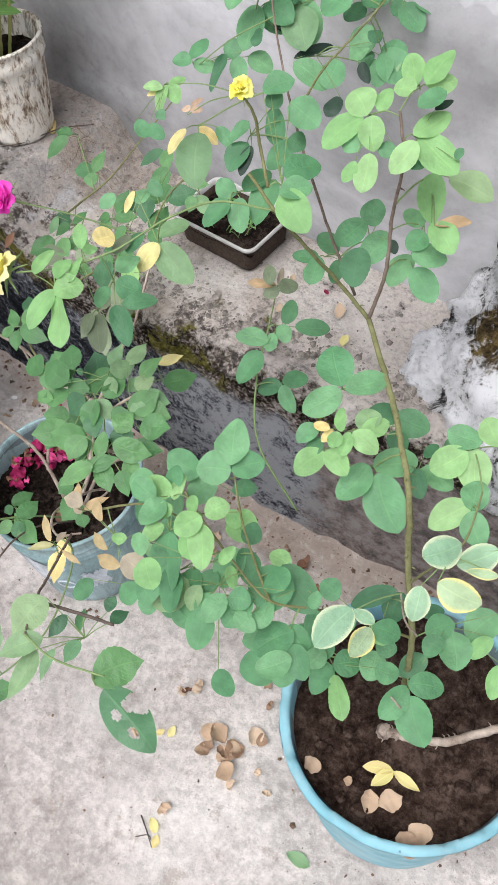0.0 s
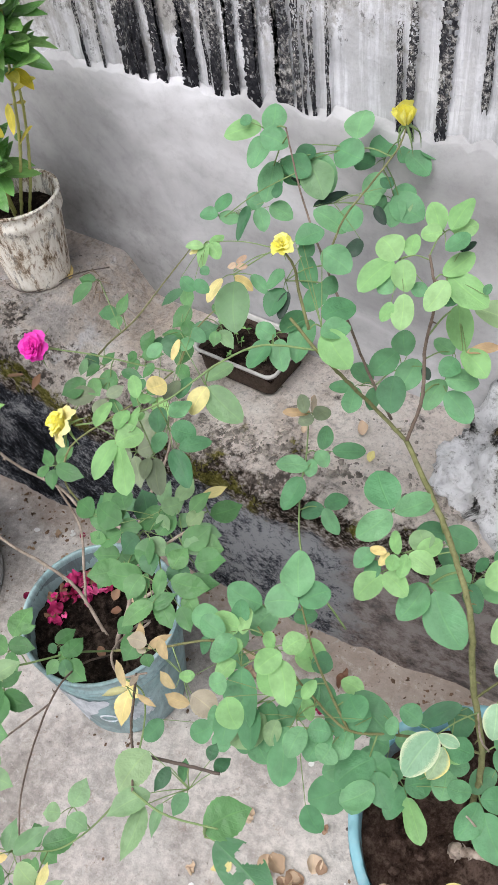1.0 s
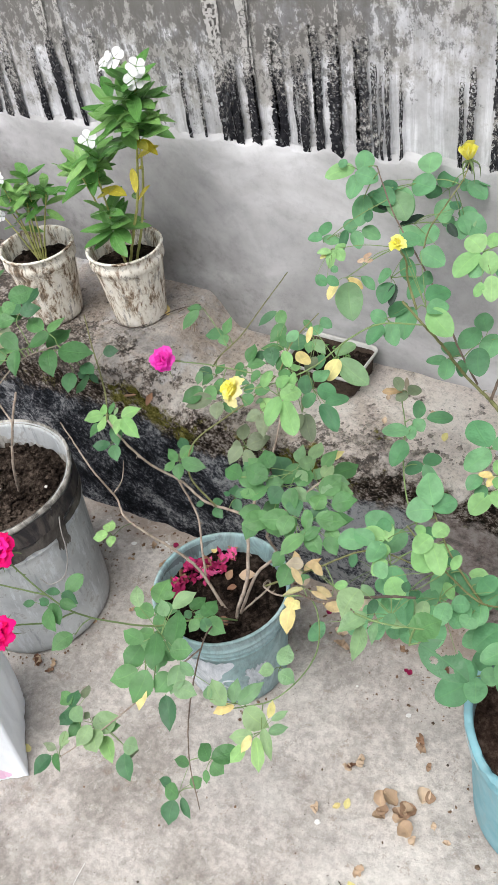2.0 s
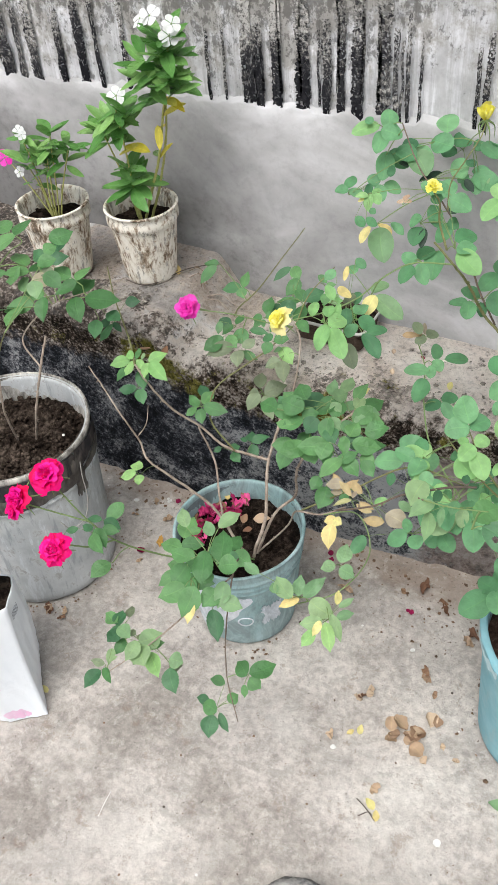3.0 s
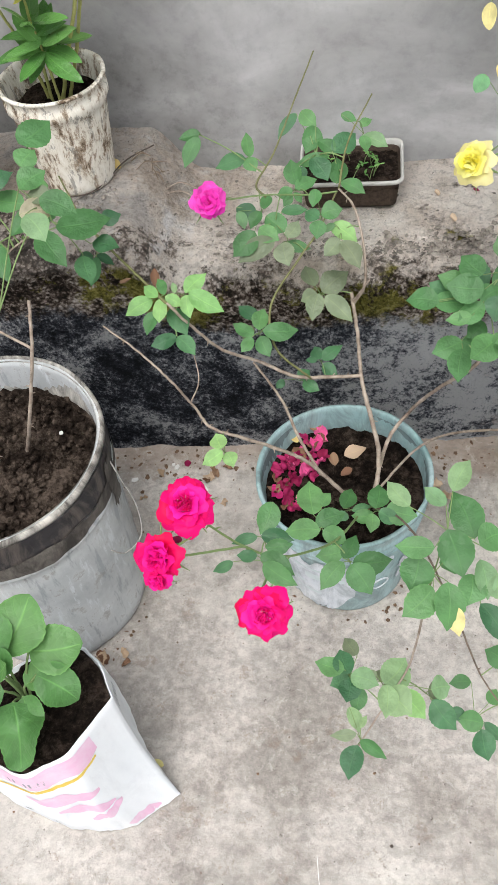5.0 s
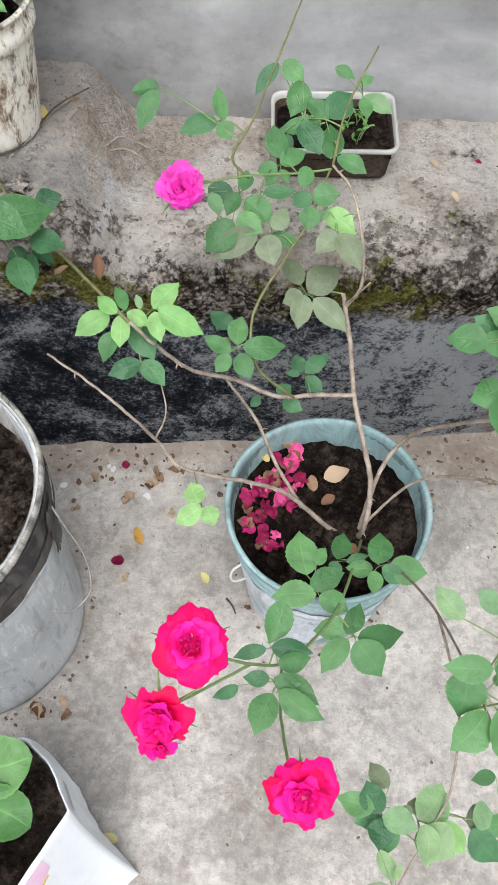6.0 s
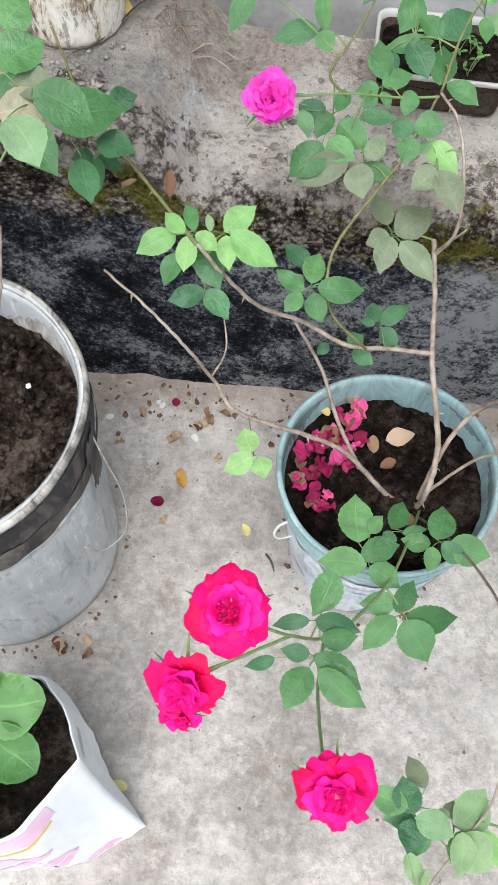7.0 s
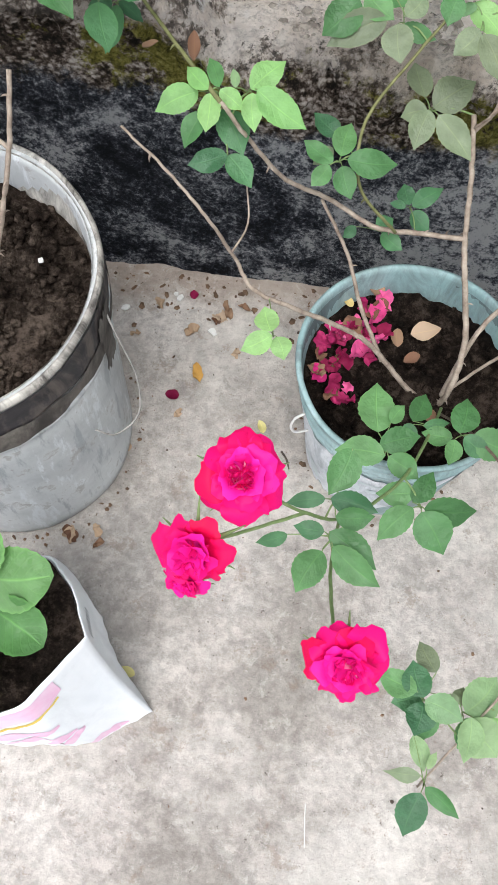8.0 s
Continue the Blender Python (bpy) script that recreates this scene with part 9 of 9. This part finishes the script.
for x, y, az, s in ((-0.07, 0.012, 30, 0.030), (-0.055, 0.002, 110, 0.028), (-0.085, 0.0, 200, 0.028), (-0.04, -0.055, 10, 0.024), (-0.03, -0.075, 300, 0.022), (0.02, -0.15, 60, 0.022)):
    curled_leaf((x, y, 0.242), az, s, BROWNLEAF, "curled withered leaf on the teal bucket's soil", 0.7, 0.8, int(abs(x) * 4000))
for x, y, az, s in ((-0.108, -0.060, 40, 0.024), (-0.068, -0.048, 150, 0.026), (-0.128, -0.105, 300, 0.022), (-0.082, -0.070, 220, 0.022)):
    curled_leaf((x, y, 0.243), az, s, BRIGHTPETAL if s > 0.023 else OLDPETAL, "fallen pink rose petal on the teal bucket's soil", 0.8, 0.9, int(abs(x) * 5000), 0.5, "petal", "petals in the bucket", "fallen_petal", 0.45)
curled_leaf((-0.026, -0.034, 0.243), 290, 0.040, DRYLEAF, "oval tan dry leaf on the teal bucket's soil", 0.62, 0.3, 9)
curled_leaf((-0.105, -0.008, 0.243), 40, 0.018, YELLOW, "yellow leaf scrap on the teal bucket's soil", 0.7, 0.3, 9)

# ---- crumbs and litter that nobody could count ----
def litter(name, count, seed, mat, where, small, large, label):
    """Many flat broken flakes, dropped where where(rng) says: x, y and the height of the ground there."""
    rng = random.Random(seed)
    verts, faces = [], []
    for _ in range(count):
        x, y, z = where(rng)
        s = small + (large - small) * rng.random() ** 3
        a0, n = rng.uniform(0, 6.28), len(verts)
        stretch = rng.uniform(0.35, 1.0)
        for k in range(5):
            a = a0 + 1.2566 * k + rng.uniform(-0.3, 0.3)
            u, w = s * math.cos(a), s * stretch * math.sin(a)
            verts.append((x + u * math.cos(a0) - w * math.sin(a0), y + u * math.sin(a0) + w * math.cos(a0), z + rng.uniform(0, 0.3) * s))
        verts.append((x, y, z + rng.uniform(0.3, 0.9) * s))
        faces += [(n + k, n + (k + 1) % 5, n + 5) for k in range(5)]
    me = bpy.data.meshes.new(name)
    me.from_pydata(verts, [], faces)
    me.materials.append(mat)
    return tagged(new(name, me), label, "litter", kind="stuff")


def foot_of_ledge(rng):
    x = rng.uniform(-0.62, 0.75)
    return x, ledge_face_y(x) - 0.012 - abs(rng.gauss(0, 0.055)), 0.002


def open_floor(rng):
    while True:
        x, y = rng.uniform(-0.75, 0.95), rng.uniform(-0.85, 0.14)
        if all(math.hypot(x - a, y - b) > r for a, b, r in ((-0.024, -0.095, 0.12), (0.675, -0.088, 0.155), (-0.56, -0.168, 0.175), (-0.43, -0.49, 0.13))):
            return x, y, 0.002


def round_pots(rng):
    cx, cy, r = rng.choice(((-0.024, -0.095, 0.112), (-0.56, -0.168, 0.170), (-0.56, -0.168, 0.170), (0.675, -0.088, 0.150)))
    a, q = rng.uniform(0, 6.283), r + abs(rng.gauss(0, 0.018))
    return cx + q * math.cos(a), cy + q * math.sin(a), 0.002


def lip_of_ledge(rng):
    x = rng.choice((rng.uniform(-0.80, -0.43), rng.uniform(-0.27, 0.60), rng.uniform(-0.27, 0.60)))
    return x, ledge_face_y(x) + 0.040 + abs(rng.gauss(0, 0.035)), ledge_top_z(x) + 0.001


def ledge_top(rng):
    x = rng.choice((rng.uniform(-0.60, -0.10), rng.uniform(-0.60, 0.45)))
    return x, rng.uniform(0.24, 0.45), ledge_top_z(x) + 0.004


def under_blue(rng):
    return rng.gauss(0.40, 0.10), rng.gauss(0.04, 0.06), 0.002


litter("leaf_litter", 420, 1, BARKCRUMB, foot_of_ledge, 0.0012, 0.0075, "brown leaf crumbs and earth along the ledge's foot")
litter("leaf_litter", 200, 2, BARKCRUMB, open_floor, 0.0007, 0.0034, "scattered dark crumbs on the concrete floor")
litter("leaf_litter", 300, 3, BARKCRUMB, round_pots, 0.0010, 0.0060, "dark crumbs and bits round the pots' feet")
litter("rubble", 1500, 4, RUBBLE, lip_of_ledge, 0.0012, 0.0085, "crumbled cement and earth on the ledge's lip")
litter("rubble", 420, 6, RUBBLE, ledge_top, 0.0009, 0.0055, "loose grit and earth crumbs strewn over the ledge")
litter("leaf_litter", 120, 5, BARKCRUMB, under_blue, 0.0010, 0.0055, "rust brown leaf bits on the floor")

# ---- black mould runs on the wall ----
STREAKS = [(-0.93, 0.045, 0.90), (-0.885, 0.02, 0.91), (-0.838, 0.034, 0.905), (-0.757, 0.026, 0.90), (-0.695, 0.030, 0.905), (-0.645, 0.016, 0.90), (-0.57, 0.018, 0.91), (-0.355, 0.010, 0.915), (-0.314, 0.008, 0.925), (-0.258, 0.034, 0.935), (-0.232, 0.022, 0.932), (-0.190, 0.026, 0.925), (-0.132, 0.036, 0.925), (-0.077, 0.022, 0.925), (-0.046, 0.020, 0.925), (-0.010, 0.028, 0.925)]
STREAKS += [(0.042, 0.032, 0.935), (0.066, 0.012, 0.935), (0.092, 0.010, 0.925), (0.116, 0.007, 0.935), (0.226, 0.010, 0.94), (0.244, 0.013, 0.935), (0.288, 0.022, 0.935), (0.345, 0.012, 1.0), (0.375, 0.020, 0.99), (0.43, 0.012, 0.98), (0.52, 0.02, 0.99)]
STREAKS += [(-0.222 + 0.043 * k + 0.012 * noise.noise((k * 2.3, 0, 1)), 0.007 + 0.006 * abs(noise.noise((k * 1.7, 3, 1))), 0.96 + 0.05 * noise.noise((k * 3.1, 1, 1))) for k in range(8)]
for k, (x, w, z) in enumerate(STREAKS):
    part("mould_streak", mould_streak(x, w, z, z + 0.13 + 0.26 * abs(noise.noise((k * 3.7, 2, 1))) + 2.2 * w, k * 5.3), MOULD, wall, "", False)
